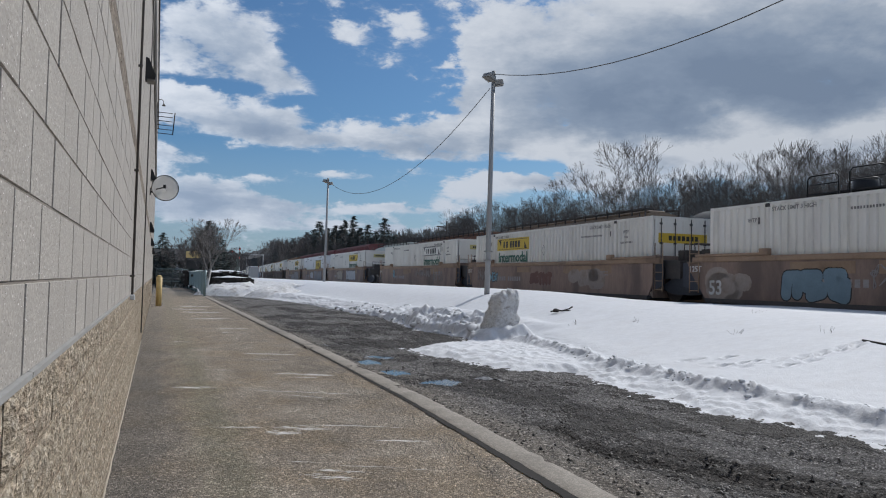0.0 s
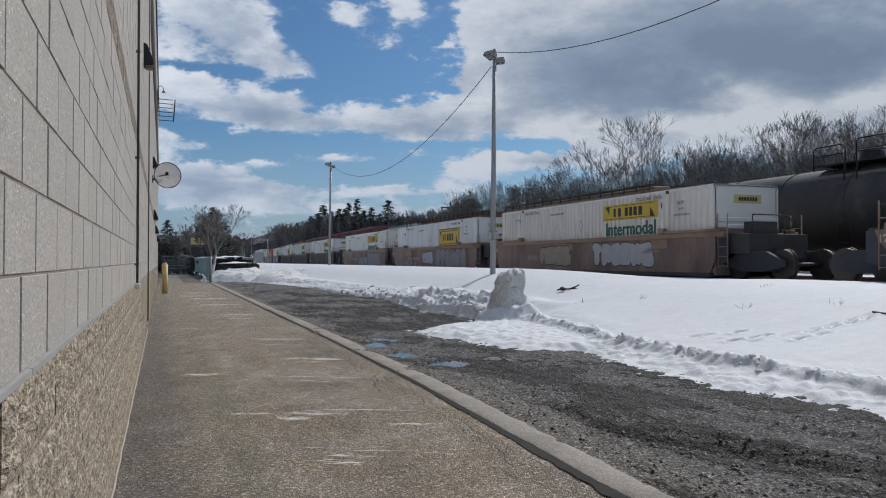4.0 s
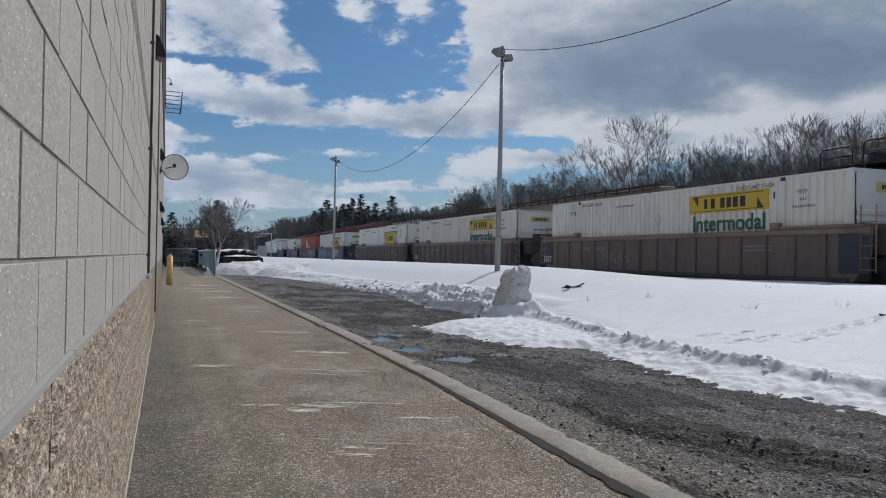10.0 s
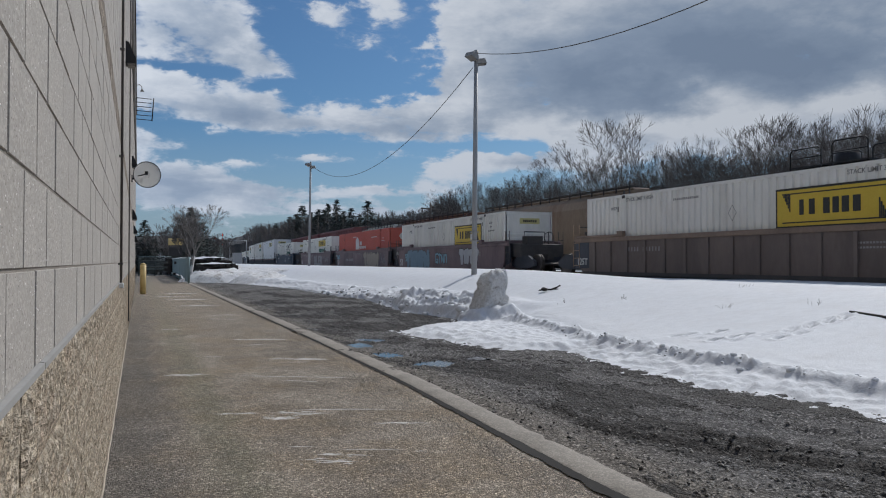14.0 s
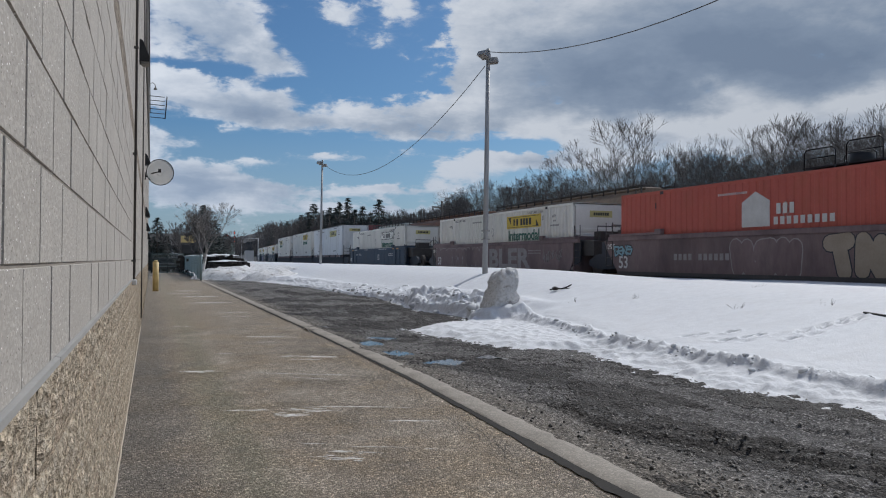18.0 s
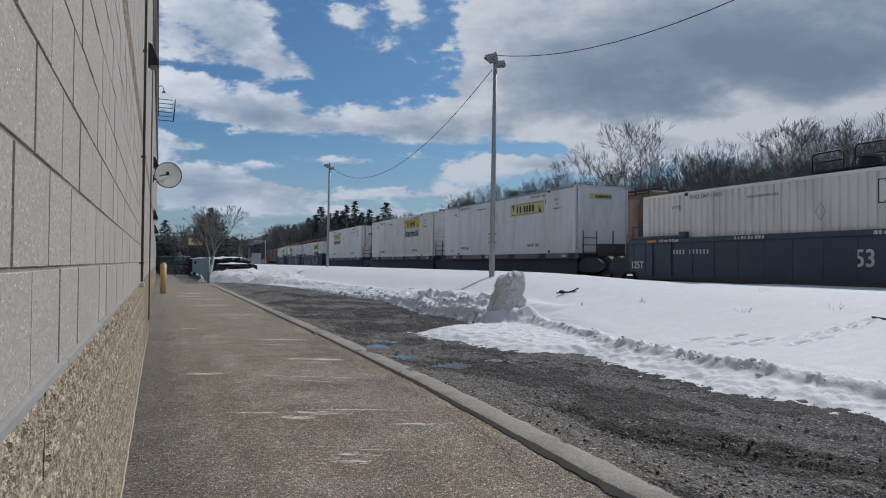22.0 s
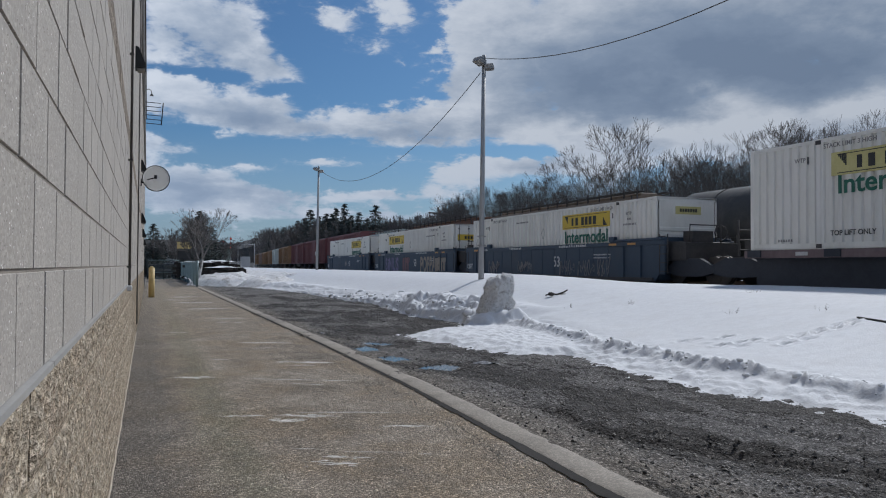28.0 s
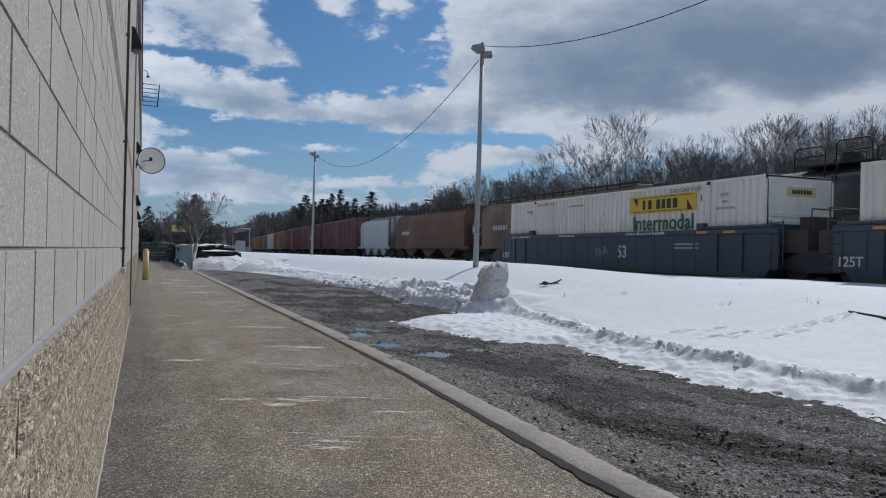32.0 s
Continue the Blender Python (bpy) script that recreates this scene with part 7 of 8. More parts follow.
def on_wall():
    # rain pipe standing off the blocks
    bm = bmesh.new()
    rod(bm, (0, 0, 1.15), (0, 0, WALL_TOP - 0.1), 0.014, 0.014, 10)
    root = thing("conduit", pose(WALL_X + 0.03, 9.22, 0), "dark vertical conduit fixed to the block wall", "conduit")
    part("tube", bm, M["pipe"], root)
    for z in (1.4, 2.6, 3.8, 5.0, 6.2):
        part("clip", boxes((-0.03, 0.018, -0.018, 0.018, z - 0.012, z + 0.012)), M["pipe"], root)
    part("outlet_box", boxes((-0.03, 0.03, -0.035, 0.035, 1.13, 1.19), bevel=0.008), M["dish"], root, "pale outlet box")
    for y in (15.6,):
        r2 = thing("conduit", pose(WALL_X + 0.04, y, 0), "dark vertical pipe on the block wall", "conduit")
        bm = bmesh.new()
        rod(bm, (0, 0, 0.3), (0, 0, 6.9), 0.012, 0.012, 10)
        part("tube", bm, M["pipe"], r2)
    # wall-pack lamps
    for y, z in ((12.83, 4.62), (24.5, 4.35), (27.5, 2.95), (34.0, 2.7), (44.0, 2.6)):
        r = thing("wall_lamp", pose(WALL_X, y, z), "dark wedge-shaped wall lamp", "wall lamp", "wall lamps")
        bm = bmesh.new()
        prism(bm, [(0.0, -0.12), (0.0, 0.22), (0.05, 0.2), (0.15, -0.05), (0.15, -0.12)], "y", -0.14, 0.14)
        part("housing", bm, M["black"], r)
        part("lens", boxes((0.03, 0.14, -0.12, 0.12, -0.15, -0.121)), M["flash"], r, "pale lens")
    # satellite dish on an arm
    r = thing("satellite_dish", pose(WALL_X, 23.7, 3.95), "round grey satellite dish on a wall bracket", "satellite dish")
    bm = bmesh.new()
    k, rings = 30, []
    for q in range(7):
        rad = 0.37 * q / 6
        rings.append([bm.verts.new((rad * math.cos(2 * math.pi * i / k), -0.10 + 0.10 * (q / 6) ** 2, rad * 1.0 * math.sin(2 * math.pi * i / k))) for i in range(k)] if q else [bm.verts.new((0, -0.10, 0))])
    for i in range(k):
        bm.faces.new((rings[0][0], rings[1][i], rings[1][(i + 1) % k]))
    for a, b in zip(rings[1:], rings[2:]):
        for i in range(k):
            bm.faces.new((a[i], a[(i + 1) % k], b[(i + 1) % k], b[i])).smooth = True
    bmesh.ops.solidify(bm, geom=bm.faces[:], thickness=0.012)
    dish = part("reflector", bm, M["dish"], r)
    dish.matrix_basis = pose(0.42, 0.0, 0.0, 12, 0, -8)
    bm = bmesh.new()
    tube(bm, [(0.375 * math.cos(2 * math.pi * i / 36), 0.0, 0.375 * math.sin(2 * math.pi * i / 36)) for i in range(37)], 0.011, 5)
    part("rim", bm, M["black"], dish, "dark rim")
    bm = bmesh.new()
    tube(bm, [(0.0, 0.1, -0.12), (0.25, 0.12, -0.12), (0.42, 0.06, 0.0)], 0.028, 8)
    box(bm, -0.0, 0.03, 0.0, 0.2, -0.22, -0.02)
    part("bracket", bm, M["black"], r)
    bm = bmesh.new()
    tube(bm, [(0.18, -0.05, -0.05), (0.40, -0.38, -0.02)], 0.016, 6)
    box(bm, 0.36, 0.44, -0.44, -0.36, -0.05, 0.05)
    part("feed_arm", bm, M["black"], r)
    # ladder-like steel cage bracket high on the wall
    r = thing("wall_bracket", pose(WALL_X, 38.3, 8.1), "dark slatted steel bracket standing off the wall", "bracket")
    bm = bmesh.new()
    for q in range(6):
        rod(bm, (0, 0, 0.2 * q), (0.72, 0.0, 0.2 * q - 0.02), 0.018, 0.018, 6)
    rod(bm, (0.74, 0, -0.05), (0.82, 0, 1.02), 0.03, 0.03, 6)
    rod(bm, (0.02, 0, -0.6), (0.02, 0, 1.4), 0.03, 0.03, 6)
    part("frame", bm, M["black"], r)
    r = thing("gooseneck_lamp", pose(WALL_X, 38.3, 9.45), "small gooseneck lamp on the wall", "wall lamp")
    bm = bmesh.new()
    tube(bm, [(0, 0, 0), (0.06, 0, 0.22), (0.18, 0, 0.28), (0.28, 0, 0.2), (0.30, 0, 0.06)], 0.018, 6)
    part("arm", bm, M["flash"], r)
    bm = bmesh.new()
    rod(bm, (0.30, 0, 0.07), (0.30, 0, -0.04), 0.03, 0.09, 10)
    part("shade", bm, M["flash"], r)
    # bollard
    r = thing("bollard", pose(0.17, 35.9, 0), "scuffed yellow steel bollard beside the wall", "bollard")
    bm = bmesh.new()
    rod(bm, (0, 0, 0), (0, 0, 1.28), 0.125, 0.125, 18)
    rod(bm, (0, 0, 1.28), (0, 0, 1.36), 0.125, 0.06, 18)
    part("post", bm, M["yellow"], r)


on_wall()


# ---- gate, fence, poles ----
def chain_panel(bm, p0, p1, z0, z1, pitch, r):
    """Diagonal wire mesh between two posts."""
    p0, p1 = Vector(p0), Vector(p1)
    length, h = (p1 - p0).length, z1 - z0
    n = int((length + h) / pitch)
    for i in range(n):
        for sgn in (1, -1):
            u0 = i * pitch - (h if sgn > 0 else 0)
            a, b = (u0, z0), (u0 + sgn * h, z1)
            if sgn < 0:
                a, b = (i * pitch, z0), (i * pitch - h, z1)
            pts = []
            for u, z in (a, b):
                pts.append([u, z])
            (ua, za), (ub, zb) = pts
            if max(ua, ub) < 0 or min(ua, ub) > length:
                continue
            def clip(u):
                return z0 + (u - ua) / (ub - ua) * h
            ca, cb = min(max(ua, 0), length), min(max(ub, 0), length)
            if abs(ca - cb) < 0.01:
                continue
            A = p0 + (p1 - p0) * (ca / length)
            B = p0 + (p1 - p0) * (cb / length)
            rod(bm, (A.x, A.y, clip(ca)), (B.x, B.y, clip(cb)), r, r, 3, False)


def fences():
    r = thing("chain_link_gate", pose(0, 0, 0), "closed dark-screened chain-link gate across the walk", "gate")
    for x in (0.0, 1.48, 2.95):
        bm = bmesh.new()
        rod(bm, (x, 80.0, 0), (x, 80.0, 1.95), 0.045, 0.045, 8)
        part("post", bm, M["gate_dark"], r)
    for z in (0.1, 0.7, 1.9):
        bm = bmesh.new()
        rod(bm, (0, 80.0, z), (2.95, 80.0, z), 0.032, 0.032, 8)
        part("rail", bm, M["mesh_green"], r)
    for a, b in ((0.0, 1.48), (1.48, 2.95)):
        bm = bmesh.new()
        chain_panel(bm, (a, 80.03, 0), (b, 80.03, 0), 0.1, 1.9, 0.09, 0.009)
        part("mesh", bm, M["gate_dark"], r)
    r = thing("chain_link_fence", pose(0, 0, 0), "grey-green slatted chain-link fence along the lane end", "fence")
    pts = [(3.02, 52.0 + 4.0 * q) for q in range(8)]
    for q, (x, y) in enumerate(pts):
        bm = bmesh.new()
        rod(bm, (x, y, -0.02), (x, y, 1.74), 0.075 if q == 0 else 0.04, 0.075 if q == 0 else 0.04, 10)
        part("post", bm, M["mesh_green"], r)
    for (xa, ya), (xb, yb) in zip(pts, pts[1:]):
        bm = bmesh.new()
        chain_panel(bm, (xa, ya, 0), (xb, yb, 0), 0.08, 1.62, 0.16, 0.006)
        part("mesh", bm, M["mesh_green"], r)
        for q in range(14):
            u = ya + (yb - ya) * (q + 0.5) / 14
            part("slat", boxes((xa - 0.006, xa + 0.006, u - 0.045, u + 0.045, 0.14, 1.58)), M["mesh_green"], r)
        bm = bmesh.new()
        rod(bm, (xa, ya, 1.66), (xb, yb, 1.66), 0.03, 0.03, 8)
        part("rail", bm, M["mesh_green"], r)


fences()


def light_pole(x, y, z0, z1, lean, label):
    """Flood-light pole with two shoebox heads and a bracket."""
    r = thing("light_pole", pose(x, y, z0, 0, lean, 0), label, "light pole", "flood-light poles")
    h = z1 - z0
    bm = bmesh.new()
    rod(bm, (0, 0, -0.4), (0, 0, h + 0.1), 0.105, 0.072, 14)
    part("shaft", bm, M["galv"], r)
    bm = bmesh.new()
    rod(bm, (0, 0, h + 0.1), (0, 0, h + 0.36), 0.072, 0.07, 12)
    rod(bm, (-0.2, 0.05, h + 0.02), (0.2, -0.05, h - 0.04), 0.03, 0.03, 8)
    part("bracket", bm, M["lamp_grey"], r)
    for dx, dy, dz, ry, rz in ((-0.17, -0.08, 0.05, 18, 25), (0.16, 0.02, -0.06, -6, -20)):
        bm = bmesh.new()
        prism(bm, [(-0.22, -0.07), (-0.17, 0.13), (0.17, 0.13), (0.22, -0.07)], "y", -0.20, 0.20)
        hd = part("lamp_head", bm, M["lamp_grey"], r)
        hd.matrix_basis = pose(dx * 1.3, dy * 1.3, h + dz * 1.3, 0, ry, rz) @ Matrix.Scale(0.9, 4)
        ln = part("lens", boxes((-0.19, 0.19, -0.17, 0.17, -0.085, -0.071)), M["flash"], hd, "pale glass lens")
    for z in (1.18, 1.5):
        part("band", boxes((-0.118, 0.118, -0.118, 0.118, z, z + 0.05)), M["lamp_grey"], r)
    part("number_plate", boxes((-0.14, -0.11, -0.06, 0.06, 1.25, 1.45)), M["white_ink"], r)
    return r


light_pole(11.45, 25.6, 1.0, 8.9, 0.6, "tall grey steel flood-light pole standing in snow")
light_pole(12.5, 59.8, 1.05, 9.0, 0.6, "grey steel flood-light pole farther along the track")


def wire(p0, p1, sag, r, label):
    bm = bmesh.new()
    p0, p1 = Vector(p0), Vector(p1)
    pts = []
    for i in range(25):
        u = i / 24
        p = p0.lerp(p1, u)
        p.z -= 4 * sag * u * (1 - u)
        pts.append(p)
    tube(bm, pts, r, 5)
    solo("overhead_cable", bm, M["pipe"], label, "cable", "overhead cables")


wire((11.4, 25.6, 8.6), (12.5, 59.8, 9.2), 2.3, 0.014, "slack black cable between the light poles")
wire((11.5, 25.6, 9.15), (13.0, -4.0, 11.5), 2.75, 0.014, "black cable running on from the light pole")

# ---- trees and distance ----
def strand(V, F, p, d, length, r0, r1, segs, k, bend, rng):
    """A bending tapered strand; gives back its points and directions."""
    last, nodes = None, []
    for i in range(segs + 1):
        rr = r0 + (r1 - r0) * i / segs
        q = d.to_track_quat("Z", "Y")
        b = len(V)
        for a in range(k):
            V.append(p + q @ Vector((rr * math.cos(2 * math.pi * a / k), rr * math.sin(2 * math.pi * a / k), 0)))
        if last is not None:
            F.extend((last + a, last + (a + 1) % k, b + (a + 1) % k, b + a) for a in range(k))
        last = b
        nodes.append((p.copy(), d.copy(), rr))
        d = (d + Vector((rng.gauss(0, bend), rng.gauss(0, bend), rng.gauss(0.03, bend * 0.5)))).normalized()
        p = p + d * (length / segs)
    return nodes


def fork(V, F, p, d, length, r, level, rng, wide, up, thin):
    """A limb that ends in two or three smaller ones, with side shoots on the way."""
    nodes = strand(V, F, p, d, length, r, max(r * 0.62, thin), 3 if level > 4 else 2 if level > 1 else 1, 5 if level > 4 else 3, 0.09, rng)
    if level == 0:
        return
    q, e, rr = nodes[-1]
    for _ in range(2 if rng.random() < 0.55 else 3):
        side = Vector((rng.gauss(0, 1), rng.gauss(0, 1), rng.gauss(0, 0.7))).normalized()
        fork(V, F, q, (e + side * wide * rng.uniform(0.6, 1.3) + Vector((0, 0, up))).normalized(), length * rng.uniform(0.66, 0.86), max(rr * 0.72, thin), level - 1, rng, wide, up, thin)
    if level < 5:
        m, e, rr = nodes[len(nodes) // 2]
        side = Vector((rng.gauss(0, 1), rng.gauss(0, 1), rng.gauss(0, 0.5))).normalized()
        fork(V, F, m, (e + side * wide * 1.8 + Vector((0, 0, up))).normalized(), length * rng.uniform(0.45, 0.7), max(rr * 0.5, thin), max(level - 3, 0), rng, wide, up, thin)


def bare_tree(height, seed, stems=1, first=0.3, levels=6, limbs=4, wide=0.5, up=0.12, thin=0.009, mats=("bark", "twig"), girth=0.013):
    """A leafless tree: trunk and crown, scaled to its height."""
    rng = random.Random(seed)
    tv, tf, cv, cf = [], [], [], []
    for s in range(stems):
        lean = Vector((rng.gauss(0, 0.2), rng.gauss(0, 0.2), 1)).normalized() if stems > 1 else Vector((rng.gauss(0, 0.05), rng.gauss(0, 0.05), 1)).normalized()
        nodes = strand(tv, tf, Vector((0, 0, -0.4)), lean, height * first, height * girth, height * girth * 0.75, 6, 7, 0.03, rng)
        for i in range(limbs):
            p, d, rr = nodes[-1 - (i % 3)]
            a = 2 * math.pi * (i + rng.uniform(-0.3, 0.3)) / limbs
            nd = (Vector((math.cos(a) * wide, math.sin(a) * wide, 0.75)) if i else Vector((rng.gauss(0, 0.12), rng.gauss(0, 0.12), 1))).normalized()
            fork(cv, cf, p, nd, height * 0.21 * rng.uniform(0.8, 1.2), rr * 0.62, levels, rng, wide, up, thin)
    k = height / max(v.z for v in cv)
    for v in tv + cv:
        v.z *= k
    trunk, crown = bpy.data.meshes.new("trunk"), bpy.data.meshes.new("crown")
    trunk.from_pydata(tv, [], tf), crown.from_pydata(cv, [], cf)
    trunk.materials.append(M[mats[0]]), crown.materials.append(M[mats[1]])
    return trunk, crown


def plant(meshes, m, label, category="tree", group="", name="bare_tree"):
    root = thing(name, m, label, category, group)
    part("trunk", meshes[0], None, root)
    part("crown", meshes[1], None, root)
    return root


def spruce(height, seed):
    rng = random.Random(seed)
    bm = bmesh.new()
    rod(bm, (0, 0, 0), (0, 0, height * 0.97), height * 0.014, 0.03, 7)
    trunk = done(bm, "trunk", M["bark"])
    vs, fs = [], []
    z = height * 0.06
    while z < height * 0.995:
        reach = height * 0.19 * (1 - z / height) ** 0.9 + 0.05
        n = max(4, int(11 * (1 - z / height)) + 4)
        for i in range(n):
            a = rng.uniform(0, 2 * math.pi)
            L = reach * rng.uniform(0.5, 1.18)
            droop = rng.uniform(-0.25, 0.45)
            ns = max(2, int(L / 0.42))
            for j in range(1, ns + 1):
                f = j / ns
                c = Vector((math.cos(a) * L * f, math.sin(a) * L * f, z - droop * L * f * f + 0.15 * L * f))
                w = (0.16 + 0.17 * (1 - f)) * rng.uniform(0.6, 1.3)
                for _ in range(2):
                    t = (Vector((math.cos(a), math.sin(a), -0.3)) + Vector((rng.gauss(0, 0.6), rng.gauss(0, 0.6), rng.gauss(0, 0.4)))).normalized() * w * 1.7
                    u = Vector((rng.gauss(0, 1), rng.gauss(0, 1), rng.gauss(-0.3, 0.6))).normalized() * w
                    b = len(vs)
                    vs.extend((c - t * 0.4, c + u * 0.5, c + t, c - u * 0.5))
                    fs.append((b, b + 1, b + 2, b + 3))
        z += height * 0.0125 * rng.uniform(0.6, 1.4)
    crown = bpy.data.meshes.new("crown")
    crown.from_pydata(vs, [], fs)
    crown.materials.append(M["needle"])
    return trunk, crown


def hill_z(x, y):
    """Ground behind the tracks, rising to a wooded slope."""
    return 0.55 + 0.08 * max(0, x - 34) * ease(30, 60, x) + 0.05 * max(0, x - 34)


# height of the treetops as the tangent of their elevation, by bearing
skyline = curve([(6, 0.036), (8, 0.050), (10, 0.058), (13, 0.066), (18, 0.068), (21, 0.075), (22.5, 0.095), (25, 0.106), (28.5, 0.112), (30.5, 0.130), (32, 0.134), (34, 0.128), (37.8, 0.136), (39, 0.150),
                 (40.6, 0.160), (42, 0.150), (43.5, 0.140), (45, 0.160), (48, 0.168), (50, 0.164), (54, 0.168), (62, 0.17)])


def at_bearing(bear, dist):
    return dist * math.sin(radians(bear)), dist * math.cos(radians(bear))


def behind(bear, dist):
    """Moves a spot outwards until it lies clear of the rear track."""
    x, y = at_bearing(bear, dist)
    while x < track_x(y) + 14 and dist < 420:
        dist += 15
        x, y = at_bearing(bear, dist)
    return x, y, dist


def woods():
    sheet("hillside", steps(31, 330, 4, 1.03, 14), steps(-120, 700, 8, 1.0, 12), lambda x, y: hill_z(x, y) - 0.2 + 0.8 * rough(x, y, 0.05, 3) * ease(36, 50, x), M["wood_far"], "brown wooded slope behind the railway", "hillside")
    rng = random.Random(77)
    kinds = [bare_tree(11.0, 100 + i, stems=1 + i % 2, first=0.26, levels=5, limbs=5 - i % 2, wide=rng.uniform(0.36, 0.50), up=rng.uniform(0.16, 0.26), thin=0.0065, mats=("bark", "bark" if i % 2 else "twig")) for i in range(6)]
    # the woods' edge along the far side of the tracks, several rows deep
    for i in range(135):
        bear = 21.5 + 37 * (i + rng.random()) / 135
        row = i % 3
        side = (41, 52, 66)[row] + rng.uniform(-3, 5) + 0.10 * max(0, 40 - bear) * 4
        dist = side / math.sin(radians(bear))
        x, y = at_bearing(bear, dist)
        h = (skyline(bear) * dist + 1.43 - hill_z(x, y)) * (rng.uniform(0.55, 0.9) if rng.random() < 0.7 else rng.uniform(0.9, 1.08))
        if h < 2.5:
            continue
        k = h / 11.0
        wd = k * rng.uniform(0.95, 1.3)
        plant(kinds[rng.randrange(6)], pose(x, y, hill_z(x, y), 0, 0, rng.uniform(0, 360)) @ Matrix.Diagonal((wd, wd, k, 1)), "leafless grey-brown tree at the woods' edge", "tree", "bare trees behind the tracks")
    # tall open-crowned trees above the rest
    fine = [bare_tree(12.0, 304 + i, first=0.34, levels=6, limbs=5, wide=0.45, up=0.13, thin=0.0075, girth=0.014, mats=("bark", "bark")) for i in range(3)]
    for q, (bear, tan, dist) in enumerate(((34.1, 0.186, 60), (46.2, 0.176, 52), (50.4, 0.170, 50))):
        x, y = at_bearing(bear, dist)
        h = (tan * dist + 1.43 - hill_z(x, y)) * 1.05
        plant(fine[q % 3], pose(x, y, hill_z(x, y), 0, 0, 70 * q + dist) @ Matrix.Diagonal((h / 12 * 1.1, h / 12 * 1.1, h / 12, 1)), "tall spreading leafless tree above the woods", "tree", "bare trees behind the tracks")
    # far woods beyond the bend
    kinds = [bare_tree(11.0, 140 + i, stems=1 + i % 2, first=0.22, levels=4, limbs=5, wide=rng.uniform(0.32, 0.44), up=rng.uniform(0.2, 0.3), thin=0.02) for i in range(6)]
    for i in range(90):
        bear = 7.5 + 15 * (i + rng.random()) / 90
        dist = rng.uniform(150, 230)
        x, y = at_bearing(bear, dist)
        x, y, dist = behind(bear, dist)
        h = (skyline(bear) * dist + 1.43) * rng.uniform(0.72, 1.0)
        base = min(hill_z(x, y), h * 0.35)
        k = (h - base) / 11.0
        plant(kinds[rng.randrange(6)], pose(x, y, base, 0, 0, rng.uniform(0, 360)) @ Matrix.Diagonal((k * 1.1, k * 1.1, k, 1)), "leafless tree on the far wooded slope", "tree", "bare trees behind the tracks")


woods()


def lane_end_trees():
    rng = random.Random(19)
    kinds = [bare_tree(6.0, 400 + i, stems=2, first=0.25, levels=5, limbs=4, wide=0.45, up=0.2, thin=0.012) for i in range(3)]
    for i in range(22):
        bear = 1.2 + 4.2 * (i + rng.random()) / 22
        dist = rng.uniform(98, 150)
        x, y = at_bearing(bear, dist)
        if x > track_x(y) - 4:
            continue
        k = (rng.uniform(0.026, 0.042) * dist + 1.43) / 6.0
        plant(kinds[i % 3], pose(x, y, 0.0, 0, 0, rng.uniform(0, 360)) @ Matrix.Diagonal((k * 1.1, k * 1.1, k, 1)), "leafless tree beyond the sleeper stacks", "tree", "bare trees beyond the lane")


lane_end_trees()


def undergrowth():
    """Thin saplings and brush filling the woods' edge."""
    rng = random.Random(15)
    V, F = [], []
    for i in range(3600):
        bear = rng.uniform(21, 60)
        dist = rng.uniform(40, 62) / math.sin(radians(max(bear, 30)))
        x, y = at_bearing(bear, dist)
        h = (skyline(bear) * dist + 1.43 - hill_z(x, y)) * rng.uniform(0.25, 0.6)
        strand(V, F, Vector((x, y, hill_z(x, y) - 0.3)), Vector((rng.gauss(0, 0.14), rng.gauss(0, 0.14), 1)).normalized(), max(h, 1), 0.028, 0.007, 3, 3, 0.12, rng)
    for i in range(2600):
        bear = rng.uniform(7, 22)
        dist = rng.uniform(150, 200)
        x, y = at_bearing(bear, dist)
        x, y, dist = behind(bear, dist)
        h = (skyline(bear) * dist + 1.43) * rng.uniform(0.4, 0.85)
        base = min(hill_z(x, y), h * 0.35)
        strand(V, F, Vector((x, y, base - 0.3)), Vector((rng.gauss(0, 0.14), rng.gauss(0, 0.14), 1)).normalized(), max(h - base, 1), 0.09, 0.03, 2, 3, 0.12, rng)
    me = bpy.data.meshes.new("brush")
    me.from_pydata(V, [], F)
    me.materials.append(M["twig"])
    tagged(new("brush", me), "dense leafless brush and saplings on the slope", "brush", "", "stuff")


undergrowth()


